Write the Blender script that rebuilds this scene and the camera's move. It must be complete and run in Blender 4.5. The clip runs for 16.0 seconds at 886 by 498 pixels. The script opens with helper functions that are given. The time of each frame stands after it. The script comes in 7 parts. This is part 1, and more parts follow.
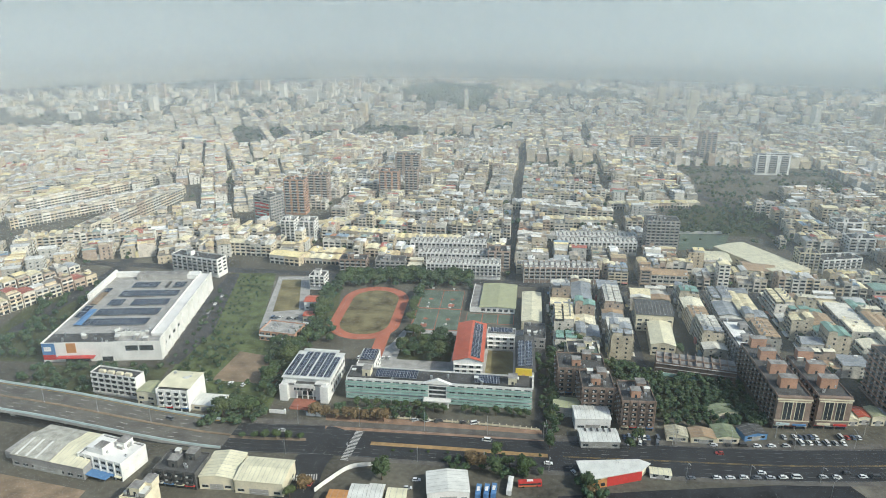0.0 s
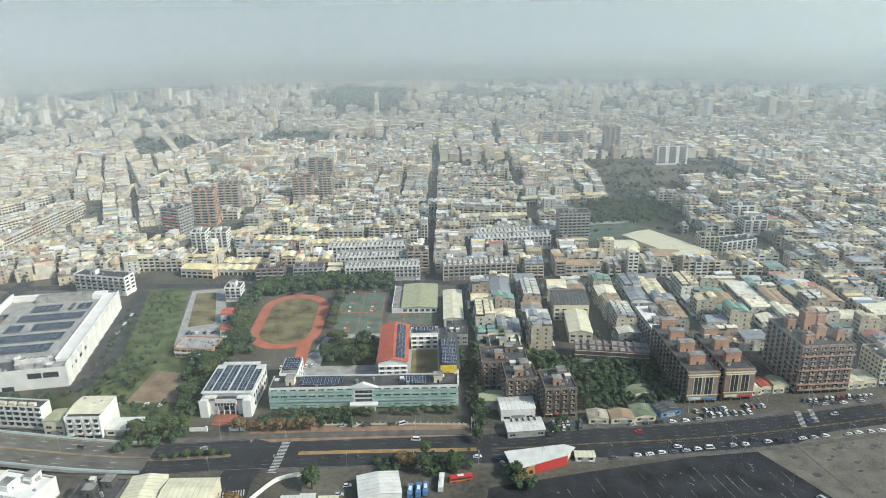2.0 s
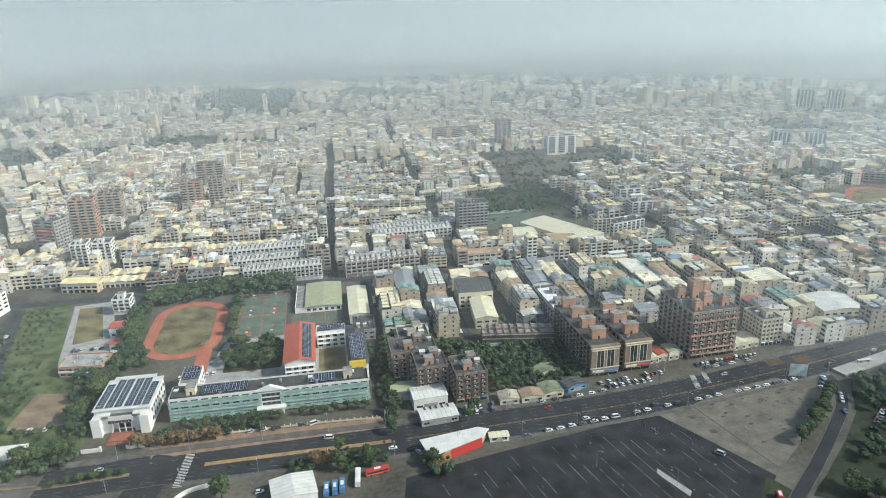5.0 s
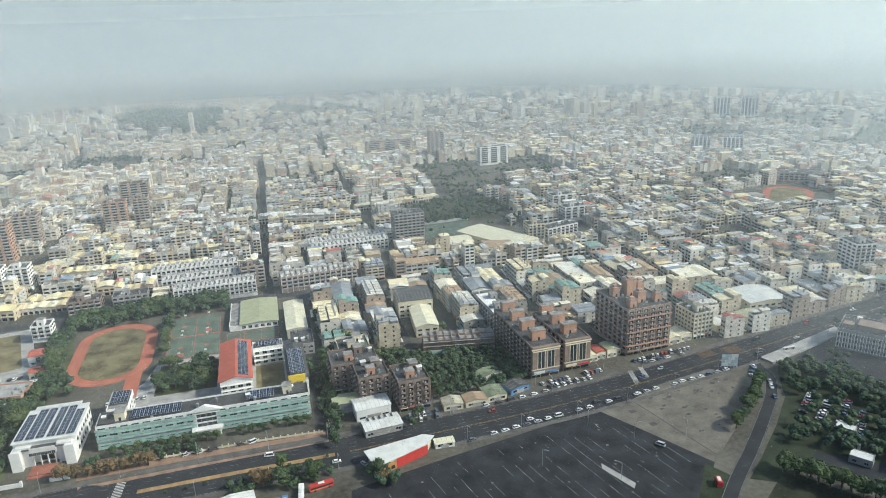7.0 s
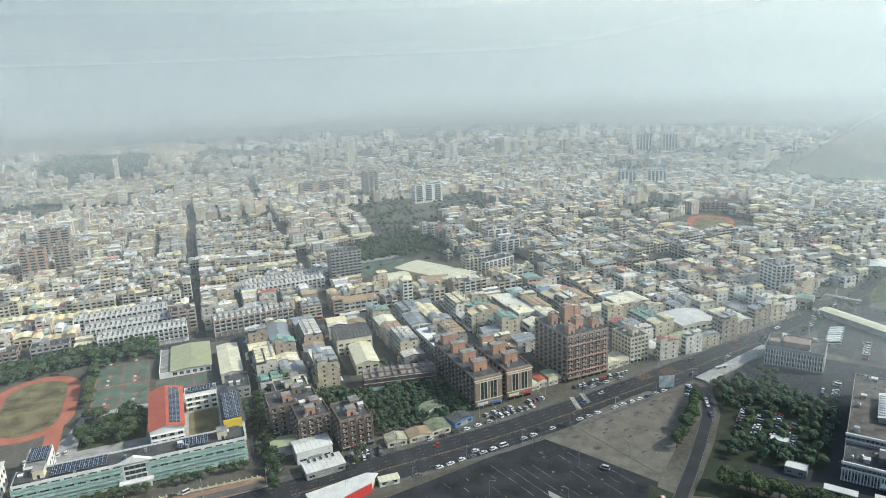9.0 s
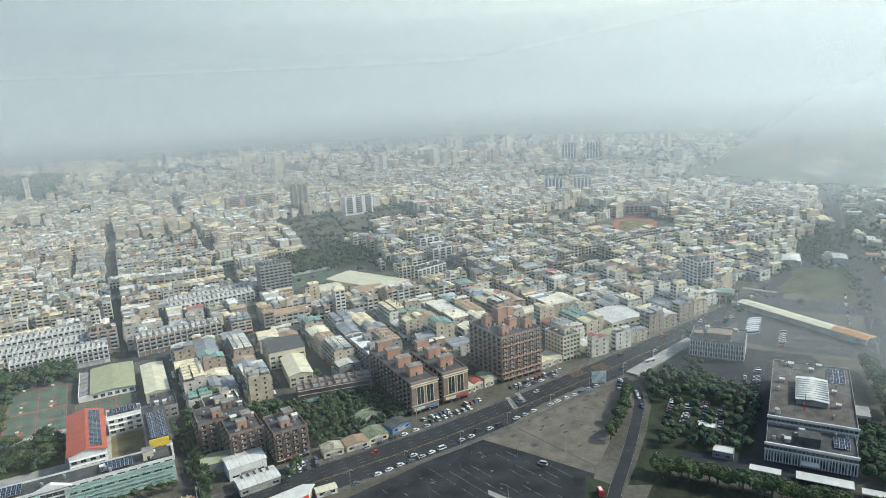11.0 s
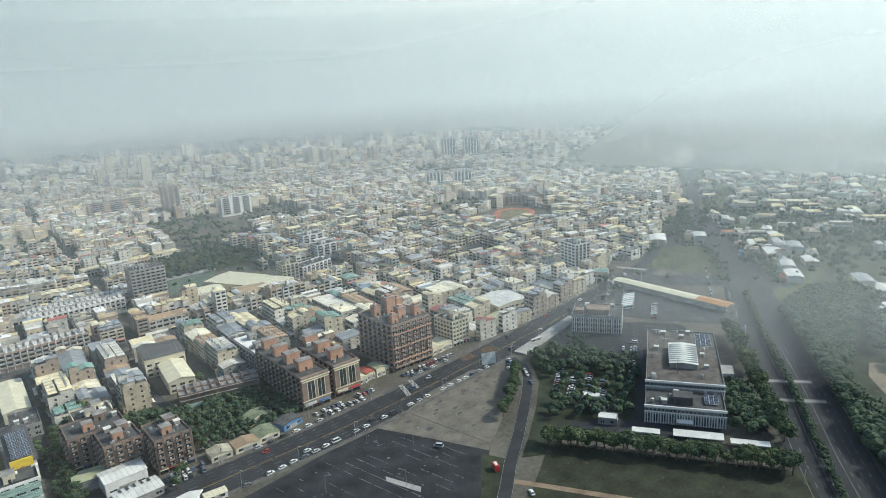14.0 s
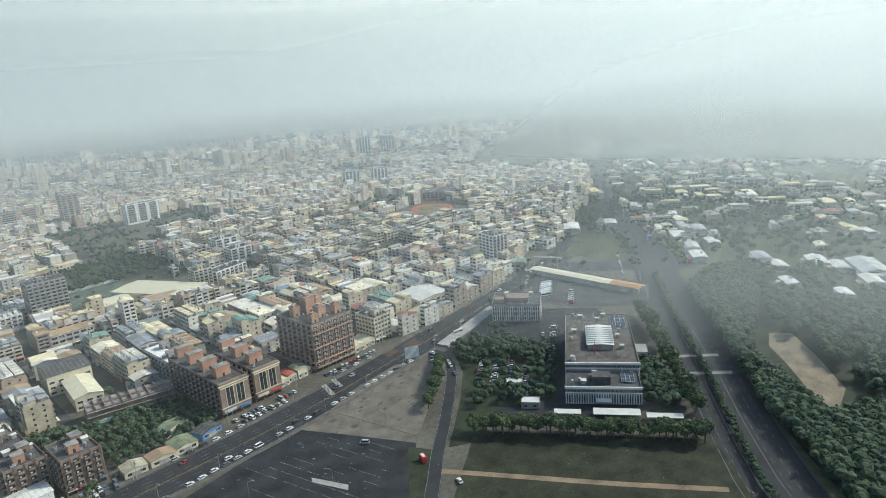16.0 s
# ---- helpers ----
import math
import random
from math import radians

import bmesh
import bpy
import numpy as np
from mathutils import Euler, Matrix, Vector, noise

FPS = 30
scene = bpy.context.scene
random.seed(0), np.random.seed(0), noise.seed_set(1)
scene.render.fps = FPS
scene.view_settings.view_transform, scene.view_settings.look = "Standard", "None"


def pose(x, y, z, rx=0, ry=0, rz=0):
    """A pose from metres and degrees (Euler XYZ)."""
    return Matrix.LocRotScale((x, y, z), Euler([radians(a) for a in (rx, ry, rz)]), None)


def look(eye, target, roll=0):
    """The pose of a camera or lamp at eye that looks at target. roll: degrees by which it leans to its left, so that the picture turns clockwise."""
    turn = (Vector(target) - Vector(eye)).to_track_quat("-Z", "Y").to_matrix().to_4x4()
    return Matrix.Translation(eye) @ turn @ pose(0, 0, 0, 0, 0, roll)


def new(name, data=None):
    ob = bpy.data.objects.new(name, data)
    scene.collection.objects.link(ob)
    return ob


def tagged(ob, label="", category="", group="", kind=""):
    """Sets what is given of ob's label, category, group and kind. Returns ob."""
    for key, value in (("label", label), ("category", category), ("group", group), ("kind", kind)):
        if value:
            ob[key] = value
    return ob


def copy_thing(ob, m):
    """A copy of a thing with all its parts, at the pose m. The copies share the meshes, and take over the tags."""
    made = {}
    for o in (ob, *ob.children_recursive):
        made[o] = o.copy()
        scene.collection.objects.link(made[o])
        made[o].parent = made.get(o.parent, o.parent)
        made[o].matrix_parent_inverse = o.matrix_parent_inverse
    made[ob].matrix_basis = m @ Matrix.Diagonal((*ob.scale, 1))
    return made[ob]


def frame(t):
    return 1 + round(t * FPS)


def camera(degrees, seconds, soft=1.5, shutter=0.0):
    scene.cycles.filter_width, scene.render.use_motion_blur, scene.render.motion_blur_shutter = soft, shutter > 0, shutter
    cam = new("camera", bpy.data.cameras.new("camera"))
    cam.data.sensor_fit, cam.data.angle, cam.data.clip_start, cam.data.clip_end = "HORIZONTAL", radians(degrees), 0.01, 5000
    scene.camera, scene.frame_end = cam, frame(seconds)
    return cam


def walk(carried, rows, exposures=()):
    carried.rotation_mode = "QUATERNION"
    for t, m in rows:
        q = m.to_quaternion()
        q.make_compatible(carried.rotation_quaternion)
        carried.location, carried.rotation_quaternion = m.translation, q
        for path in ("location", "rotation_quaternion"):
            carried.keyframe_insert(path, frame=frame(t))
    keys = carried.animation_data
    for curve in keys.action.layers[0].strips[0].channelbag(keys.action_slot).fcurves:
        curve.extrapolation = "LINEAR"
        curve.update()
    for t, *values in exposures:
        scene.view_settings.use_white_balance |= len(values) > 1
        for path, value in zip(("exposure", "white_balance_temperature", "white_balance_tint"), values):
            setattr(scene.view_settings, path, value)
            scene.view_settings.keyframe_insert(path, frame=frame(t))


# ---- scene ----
cam = camera(66.4, 16.0, soft=0.9)
PATH = [
    (0, (2.904, -3.817, 219.044), (2.919, -1.93, 218.381), -0.0),
    (0.5, (3.183, -4.506, 218.86), (3.254, -2.62, 218.199), -0.3),
    (1, (3.241, -4.947, 218.743), (3.372, -3.063, 218.083), -0.5),
    (1.5, (3.267, -5.013, 218.518), (3.459, -3.134, 217.859), -0.7),
    (2, (3.339, -5.213, 218.306), (3.592, -3.341, 217.648), -0.9),
    (2.5, (3.408, -5.275, 217.775), (3.721, -3.413, 217.118), -1.0),
    (3, (3.219, -5.194, 216.864), (3.591, -3.343, 216.205), -1.2),
    (3.5, (2.746, -4.936, 215.533), (3.168, -3.096, 214.873), -1.3),
    (4, (2.31, -4.471, 214.209), (2.77, -2.64, 213.549), -1.3),
    (6.5, (2.021, -3.711, 206.439), (2.694, -1.943, 205.793), -1.9),
    (7, (2.126, -3.46, 205.18), (2.845, -1.7, 204.559), -2.0),
    (7.5, (2.231, -3.383, 203.628), (2.995, -1.633, 203.036), -2.1),
    (8, (1.83, -3.39, 202.138), (2.642, -1.651, 201.574), -2.2),
    (8.5, (1.638, -3.222, 200.689), (2.497, -1.497, 200.154), -2.3),
    (9, (1.495, -3.316, 199.478), (2.4, -1.607, 198.968), -2.4),
    (11.5, (1.928, -3.957, 191.79), (3.051, -2.371, 191.314), -3.0),
    (12, (1.474, -3.363, 190.802), (2.64, -1.811, 190.321), -3.0),
    (12.5, (1.255, -3.328, 189.377), (2.466, -1.811, 188.893), -3.1),
    (13, (0.925, -3.279, 187.834), (2.18, -1.8, 187.347), -3.1),
    (13.5, (0.611, -3.014, 186.263), (1.911, -1.575, 185.774), -3.2),
    (14, (1.167, -2.584, 184.926), (2.509, -1.186, 184.432), -3.2),
    (14.5, (1.592, -2.762, 183.979), (2.977, -1.407, 183.482), -3.5),
    (15, (1.781, -2.909, 183.167), (3.206, -1.597, 182.666), -3.8),
    (15.5, (2.175, -3.151, 182.113), (3.637, -1.883, 181.607), -4.0),
    (16, (2.496, -3.254, 181.066), (3.993, -2.03, 180.556), -4.1),
]
walk(cam, [(t, look(eye, target, roll)) for t, eye, target, roll in PATH], [(0, 0.36, 6420, 1), (7, 0.44, 6330, 1), (12, 0.38, 6330, 1), (16, 0.37, 6370, 1)])

# ---------------------------------------------------------------- light
world = bpy.data.worlds.new("hazy_sky")
scene.world = world
world.use_nodes = True
wn = world.node_tree.nodes
sky = wn.new("ShaderNodeTexSky")
sky.sky_type = 'NISHITA'
sky.sun_disc = False
SUN_AZ, SUN_EL = 121.0, 37.0          # compass bearing from +y towards +x, height
sky.sun_elevation = radians(SUN_EL)
sky.sun_rotation = radians(SUN_AZ)
sky.air_density, sky.dust_density, sky.ozone_density = 1.1, 2.5, 2.5
wn["Background"].inputs["Strength"].default_value = 0.12
world.node_tree.links.new(sky.outputs[0], wn["Background"].inputs["Color"])
sun_data = bpy.data.lights.new("sun", 'SUN')
sun_data.energy, sun_data.angle, sun_data.color = 3.3, radians(1.0), (1.0, 0.95, 0.87)
sun = new("sun", sun_data)
sd = Vector((math.sin(radians(SUN_AZ)) * math.cos(radians(SUN_EL)), math.cos(radians(SUN_AZ)) * math.cos(radians(SUN_EL)), math.sin(radians(SUN_EL))))
sun.matrix_world = look(sd * 900, (0, 0, 0))

# ---------------------------------------------------------------- materials
def mat(name, col, rough=0.8, metal=0.0, var=0.18, size=3.0, fine=0.4, bump=0.0, ramp=None, spec=0.3):
    """A surface with coarse stains and fine grain; ramp: colours picked per object."""
    m = bpy.data.materials.new(name)
    m.use_nodes = True
    n, l = m.node_tree.nodes, m.node_tree.links
    b = n["Principled BSDF"]
    b.inputs["Roughness"].default_value, b.inputs["Metallic"].default_value = rough, metal
    b.inputs["Specular IOR Level"].default_value = spec
    geo = n.new("ShaderNodeNewGeometry")
    a, c = n.new("ShaderNodeTexNoise"), n.new("ShaderNodeTexNoise")
    a.inputs["Scale"].default_value, a.inputs["Detail"].default_value = 1.0 / size, 4.0
    c.inputs["Scale"].default_value, c.inputs["Detail"].default_value = 1.0 / fine, 2.0
    for k in (a, c):
        l.new(geo.outputs["Position"], k.inputs["Vector"])
    add = n.new("ShaderNodeMath")
    add.operation = 'MULTIPLY_ADD'
    l.new(c.outputs["Fac"], add.inputs[0])
    add.inputs[1].default_value = 0.5
    l.new(a.outputs["Fac"], add.inputs[2])
    rng = n.new("ShaderNodeMapRange")
    rng.inputs["From Min"].default_value, rng.inputs["From Max"].default_value = 0.45, 1.05
    rng.inputs["To Min"].default_value, rng.inputs["To Max"].default_value = 1.0 - var * 1.6, 1.0 + var
    l.new(add.outputs[0], rng.inputs["Value"])
    mul = n.new("ShaderNodeVectorMath")
    mul.operation = 'SCALE'
    l.new(rng.outputs[0], mul.inputs["Scale"])
    if ramp:
        info, cr = n.new("ShaderNodeObjectInfo"), n.new("ShaderNodeValToRGB")
        cr.color_ramp.interpolation = 'CONSTANT'
        e = cr.color_ramp.elements
        while len(e) < len(ramp):
            e.new(0.5)
        for i, q in enumerate(ramp):
            e[i].position, e[i].color = i / len(ramp), (*q, 1)
        l.new(info.outputs["Random"], cr.inputs[0])
        l.new(cr.outputs[0], mul.inputs[0])
    else:
        mul.inputs[0].default_value = col
    l.new(mul.outputs[0], b.inputs["Base Color"])
    if bump:
        bp = n.new("ShaderNodeBump")
        bp.inputs["Strength"].default_value, bp.inputs["Distance"].default_value = bump, 0.1
        l.new(c.outputs["Fac"], bp.inputs["Height"])
        l.new(bp.outputs[0], b.inputs["Normal"])
    return m


def per_island(m):
    """Pick the colours of a joined mesh piece by piece."""
    n, l = m.node_tree.nodes, m.node_tree.links
    info, ge = [q for q in n if q.type == 'OBJECT_INFO'][0], [q for q in n if q.type == 'NEW_GEOMETRY'][0]
    for lk in list(info.outputs["Random"].links):
        l.new(ge.outputs["Random Per Island"], lk.to_socket)


WALLS = [(.62, .56, .48), (.52, .46, .36), (.70, .67, .60), (.40, .38, .33), (.56, .47, .34), (.42, .33, .26), (.64, .58, .46), (.50, .49, .45)]
CREAMS = [(.78, .67, .38), (.72, .61, .37), (.81, .73, .49), (.67, .56, .33), (.76, .69, .47), (.60, .51, .32), (.82, .75, .52), (.56, .45, .27)]
PALES = [(.74, .73, .69), (.66, .66, .63), (.58, .58, .56), (.78, .77, .73), (.50, .51, .50), (.70, .67, .60), (.42, .44, .45), (.80, .79, .76)]
COLOURS = [(.38, .15, .12), (.27, .38, .33), (.44, .36, .24), (.72, .65, .45), (.24, .32, .40), (.45, .24, .15), (.68, .64, .54), (.34, .42, .40), (.50, .20, .16), (.55, .50, .40)]
CONCRETES = [(.36, .34, .31), (.44, .42, .38), (.28, .27, .25), (.52, .49, .43), (.33, .30, .26), (.40, .36, .30), (.22, .22, .21), (.46, .45, .43)]
M_ground = mat("ground", (.115, .107, .085), size=40, fine=2.5, var=.4)
M_asphalt = mat("asphalt", (.034, .036, .040), size=14, fine=.6, var=.25, bump=.2)
M_asphalt2 = mat("old_asphalt", (.06, .06, .062), size=9, fine=.5, var=.35)
M_lot = mat("parking_asphalt", (.029, .031, .035), size=11, fine=.8, var=.5)
M_sand = mat("gravel", (.165, .15, .122), size=9, fine=1.2, var=.3)
M_conc = mat("concrete", (.36, .35, .33), size=5, fine=.7, var=.25)
M_pave = mat("paving", (.13, .12, .108), size=5, fine=.6, var=.3)
M_paint = mat("road_paint", (.50, .49, .46), size=3, fine=.3, var=.3)
M_line = mat("worn_line", (.30, .30, .29), size=3, fine=.3, var=.5)
M_yellow = mat("yellow_paint", (.45, .30, .09), size=3, fine=.4, var=.3)
M_grass = mat("grass", (.072, .082, .038), size=14, fine=1.2, var=.45)
M_dry = mat("dry_grass", (.20, .17, .085), size=12, fine=1.2, var=.4)
M_soil = mat("soil", (.25, .185, .125), size=10, fine=1.0, var=.35)
M_track = mat("running_track", (.40, .135, .085), size=12, fine=.8, var=.2)
M_court = mat("court_green", (.115, .15, .115), size=10, fine=.8, var=.3)
M_courtred = mat("court_red", (.34, .13, .09), size=10, fine=.8, var=.25)
def shades(q, s=.08):
    return [tuple(min(.85, k * (1 + d)) for k in q) for d in (-s * 2, -s, 0, s)]
WALLM = [mat("house_wall", None, ramp=shades(q), size=3.5, fine=.5, var=.22) for q in ((.58, .54, .47), (.52, .46, .35), (.66, .63, .56), (.36, .35, .31), (.38, .31, .25))]
ROOFM = [mat("house_roof", None, ramp=shades(q), size=4, fine=.6, var=.2, rough=.5) for q in ((.70, .62, .41), (.62, .60, .53), (.74, .69, .53), (.29, .31, .33), (.38, .14, .11), (.20, .33, .28), (.42, .30, .19))]
M_roof = ROOFM[6]
M_white = mat("white_wall", (.74, .73, .70), size=6, fine=.6, var=.13)
M_cream = mat("cream_wall", (.66, .60, .45), size=6, fine=.6, var=.15)
M_brown = mat("brown_tile", (.27, .20, .16), size=5, fine=.5, var=.22)
M_brick = mat("salmon_tile", (.46, .27, .185), size=4, fine=.5, var=.2)
M_grey = mat("grey_tile", (.30, .29, .28), size=5, fine=.5, var=.2)
M_pink = mat("rose_tile", (.38, .29, .235), size=5, fine=.5, var=.2)
M_flat = mat("roof_deck", (.27, .26, .245), size=4, fine=.5, var=.4)
M_dark = mat("dark_deck", (.085, .085, .085), size=4, fine=.5, var=.35)
M_metal = mat("metal_sheet", (.66, .66, .62), size=5, fine=.5, var=.14, rough=.45)
M_creammetal = mat("cream_metal", (.70, .66, .48), size=5, fine=.5, var=.14, rough=.45)
M_greenmetal = mat("green_metal", (.38, .39, .235), size=5, fine=.5, var=.15, rough=.45)
M_oldmetal = mat("old_cream_sheet", (.42, .39, .29), size=3, fine=.4, var=.35, rough=.6)
M_oldgreen = mat("old_green_sheet", (.20, .23, .14), size=3, fine=.4, var=.35, rough=.6)
M_redroof = mat("red_metal", (.46, .11, .065), size=5, fine=.5, var=.15, rough=.45)
M_glass = mat("window_glass", (.045, .055, .062), size=2, fine=.5, var=.4, rough=.12, spec=.6)
M_solar = mat("solar_cell", (.027, .036, .062), size=3, fine=.5, var=.25, rough=.18, spec=.6)
M_frame = mat("aluminium", (.60, .61, .62), size=2, fine=.3, var=.1, rough=.4, metal=.6)
M_net = mat("green_net", (.36, .53, .47), size=4, fine=.6, var=.25)
M_red = mat("red_paint", (.48, .05, .045), size=2, fine=.3, var=.12, rough=.4)
M_blue = mat("blue_paint", (.10, .22, .42), size=2, fine=.3, var=.15, rough=.5)
M_orange = mat("orange_paint", (.48, .24, .09), size=2, fine=.3, var=.15, rough=.5)
M_ylw = mat("yellow_wall", (.72, .52, .06), size=2, fine=.3, var=.12)
M_steel = mat("steel_tank", (.55, .56, .57), size=1, fine=.2, var=.12, rough=.3, metal=.8)
M_leaf = mat("leaves", None, ramp=[(.05, .082, .030), (.066, .098, .036), (.042, .072, .032), (.08, .105, .04), (.06, .09, .04)], size=2.2, fine=.5, var=.4)
M_leafdry = mat("leaves_dry", (.16, .11, .055), size=2.2, fine=.5, var=.4)
M_bark = mat("bark", (.12, .09, .065), size=.8, fine=.1, var=.3)
M_bridge = mat("bridge_barrier", (.50, .60, .60), size=5, fine=.5, var=.15)

# ---------------------------------------------------------------- mesh tools
class Geo:
    def __init__(self):
        self.v, self.f, self.m = [], [], []

    def face(self, pts, k=0):
        i = len(self.v)
        self.v += [tuple(p) for p in pts]
        self.f.append(tuple(range(i, i + len(pts))))
        self.m.append(k)
        return self

    def box(self, x0, y0, z0, x1, y1, z1, k=0, top=None, bottom=True):
        i = len(self.v)
        self.v += [(x0, y0, z0), (x1, y0, z0), (x1, y1, z0), (x0, y1, z0), (x0, y0, z1), (x1, y0, z1), (x1, y1, z1), (x0, y1, z1)]
        fs = [(0, 1, 5, 4), (1, 2, 6, 5), (2, 3, 7, 6), (3, 0, 4, 7), (4, 5, 6, 7)] + ([(3, 2, 1, 0)] if bottom else [])
        for n, q in enumerate(fs):
            self.f.append(tuple(i + a for a in q))
            self.m.append(top if (n == 4 and top is not None) else k)
        return self

    def prism(self, poly, z0, z1, k=0, top=None):
        n = len(poly)
        for i in range(n):
            a, b = poly[i], poly[(i + 1) % n]
            self.face([(*a, z0), (*b, z0), (*b, z1), (*a, z1)], k)
        self.face([(*p, z1) for p in poly], k if top is None else top)
        self.face([(*p, z0) for p in reversed(poly)], k)
        return self

    def gable(self, x0, y0, x1, y1, z, rise, k=0, axis='x', over=0.4, th=0.12):
        """A pitched sheet roof with thickness; the ridge runs along axis."""
        x0, y0, x1, y1 = x0 - over, y0 - over, x1 + over, y1 + over
        if axis == 'x':
            ym = (y0 + y1) / 2
            sec = [(y0, z), (ym, z + rise), (y1, z), (y1, z - th), (ym, z + rise - th), (y0, z - th)]
            ends = [[(x, a, b) for a, b in sec] for x in (x0, x1)]
        else:
            xm = (x0 + x1) / 2
            sec = [(x0, z), (xm, z + rise), (x1, z), (x1, z - th), (xm, z + rise - th), (x0, z - th)]
            ends = [[(a, y, b) for a, b in sec] for y in (y0, y1)]
        for i in range(6):
            j = (i + 1) % 6
            self.face([ends[0][i], ends[0][j], ends[1][j], ends[1][i]], k)
        for e in ends:
            self.face([e[0], e[1], e[4], e[5]], k)
            self.face([e[1], e[2], e[3], e[4]], k)
        return self

    def cyl(self, x, y, z0, z1, r, n=10, k=0, r1=None):
        r1 = r if r1 is None else r1
        a = [(math.cos(2 * math.pi * i / n), math.sin(2 * math.pi * i / n)) for i in range(n)]
        lo, hi = [(x + c * r, y + s * r, z0) for c, s in a], [(x + c * r1, y + s * r1, z1) for c, s in a]
        for i in range(n):
            j = (i + 1) % n
            self.face([lo[i], lo[j], hi[j], hi[i]], k)
        self.face(hi, k)
        self.face(lo[::-1], k)
        return self

    def mesh(self, name, mats):
        me = bpy.data.meshes.new(name)
        me.from_pydata(self.v, [], self.f)
        for q in (mats if isinstance(mats, (list, tuple)) else [mats]):
            me.materials.append(q)
        if any(self.m):
            me.polygons.foreach_set("material_index", self.m)
        me.update()
        return me


def part(name, g, mats, parent=None, label="", m=None):
    """Links a Geo (or a ready mesh) as one mesh object, under parent."""
    me = g if isinstance(g, bpy.types.Mesh) else g.mesh(name, mats)
    ob = new(name, me)
    if parent is not None:
        ob.parent = parent
    if m is not None:
        ob.matrix_local = m
    return tagged(ob, label)


def thing(name, x, y, rot=0.0, label="", category="", group="", kind="", z=0.0):
    ob = new(name)
    ob.empty_display_size = 1
    ob.matrix_world = pose(x, y, z, 0, 0, rot)
    return tagged(ob, label, category, group, kind)


def strip(pts, w0, w1, z, step=None):
    """A ribbon along a line of points from offset w0 to w1 (left is positive)."""
    g = Geo()
    p = [Vector(q) for q in pts]
    nrm = []
    for i in range(len(p)):
        d = (p[min(i + 1, len(p) - 1)] - p[max(i - 1, 0)]).normalized()
        nrm.append(Vector((-d.y, d.x)))
    for i in range(len(p) - 1):
        a0, a1, b0, b1 = p[i] + nrm[i] * w0, p[i] + nrm[i] * w1, p[i + 1] + nrm[i + 1] * w0, p[i + 1] + nrm[i + 1] * w1
        g.face([(*a0, z), (*b0, z), (*b1, z), (*a1, z)])
    return g


def smooth_line(pts, step=8.0):
    """Points along a smooth curve through pts, evenly stepped."""
    p = [Vector(q) for q in pts]
    out = []
    for i in range(len(p) - 1):
        p0, p1, p2, p3 = p[max(i - 1, 0)], p[i], p[i + 1], p[min(i + 2, len(p) - 1)]
        n = max(1, int((p2 - p1).length / step))
        for k in range(n):
            t = k / n
            out.append(0.5 * ((2 * p1) + (p2 - p0) * t + (2 * p0 - 5 * p1 + 4 * p2 - p3) * t * t + (3 * p1 - p0 - 3 * p2 + p3) * t ** 3))
    return out + [p[-1]]


def inside(x, y, poly):
    r = False
    for i in range(len(poly)):
        (x0, y0), (x1, y1) = poly[i], poly[i - 1]
        if (y0 > y) != (y1 > y) and x < (x1 - x0) * (y - y0) / (y1 - y0) + x0:
            r = not r
    return r


def flat(name, poly, z, m, label="", category="", kind="structure"):
    g = Geo().face([(*p, z) for p in poly])
    return tagged(part(name, g, m), label, category, "", kind)

# ---------------------------------------------------------------- haze sheets
def haze_sheet(r, west, east, forward):
    """Material of one see-through sheet imitating haze; west, east: how much it covers; forward: the share of light
    that passes on through it.
    """
    m = bpy.data.materials.new("haze_sheet")
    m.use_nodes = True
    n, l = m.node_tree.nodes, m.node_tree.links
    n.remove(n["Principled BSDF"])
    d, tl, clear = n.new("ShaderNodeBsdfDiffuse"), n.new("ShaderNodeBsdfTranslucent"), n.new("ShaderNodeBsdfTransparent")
    sheet_mix, mx = n.new("ShaderNodeMixShader"), n.new("ShaderNodeMixShader")
    d.inputs["Color"].default_value, tl.inputs["Color"].default_value = (*SHEET, 1), (*GLOW, 1)
    sheet_mix.inputs[0].default_value = forward
    l.new(d.outputs[0], sheet_mix.inputs[1]), l.new(tl.outputs[0], sheet_mix.inputs[2])
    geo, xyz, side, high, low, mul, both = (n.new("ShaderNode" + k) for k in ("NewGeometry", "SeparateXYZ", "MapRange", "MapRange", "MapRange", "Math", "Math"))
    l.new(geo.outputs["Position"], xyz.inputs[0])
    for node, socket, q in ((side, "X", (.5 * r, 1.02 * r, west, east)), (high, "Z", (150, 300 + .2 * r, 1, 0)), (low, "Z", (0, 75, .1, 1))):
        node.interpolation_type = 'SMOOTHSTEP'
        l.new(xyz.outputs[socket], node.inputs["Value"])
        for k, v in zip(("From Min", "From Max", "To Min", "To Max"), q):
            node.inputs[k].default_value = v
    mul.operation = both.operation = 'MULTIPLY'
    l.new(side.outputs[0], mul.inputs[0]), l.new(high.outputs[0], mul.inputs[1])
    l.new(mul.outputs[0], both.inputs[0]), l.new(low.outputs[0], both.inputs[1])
    l.new(both.outputs[0], mx.inputs[0]), l.new(clear.outputs[0], mx.inputs[1]), l.new(sheet_mix.outputs[0], mx.inputs[2])
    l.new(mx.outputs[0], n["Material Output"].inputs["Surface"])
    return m


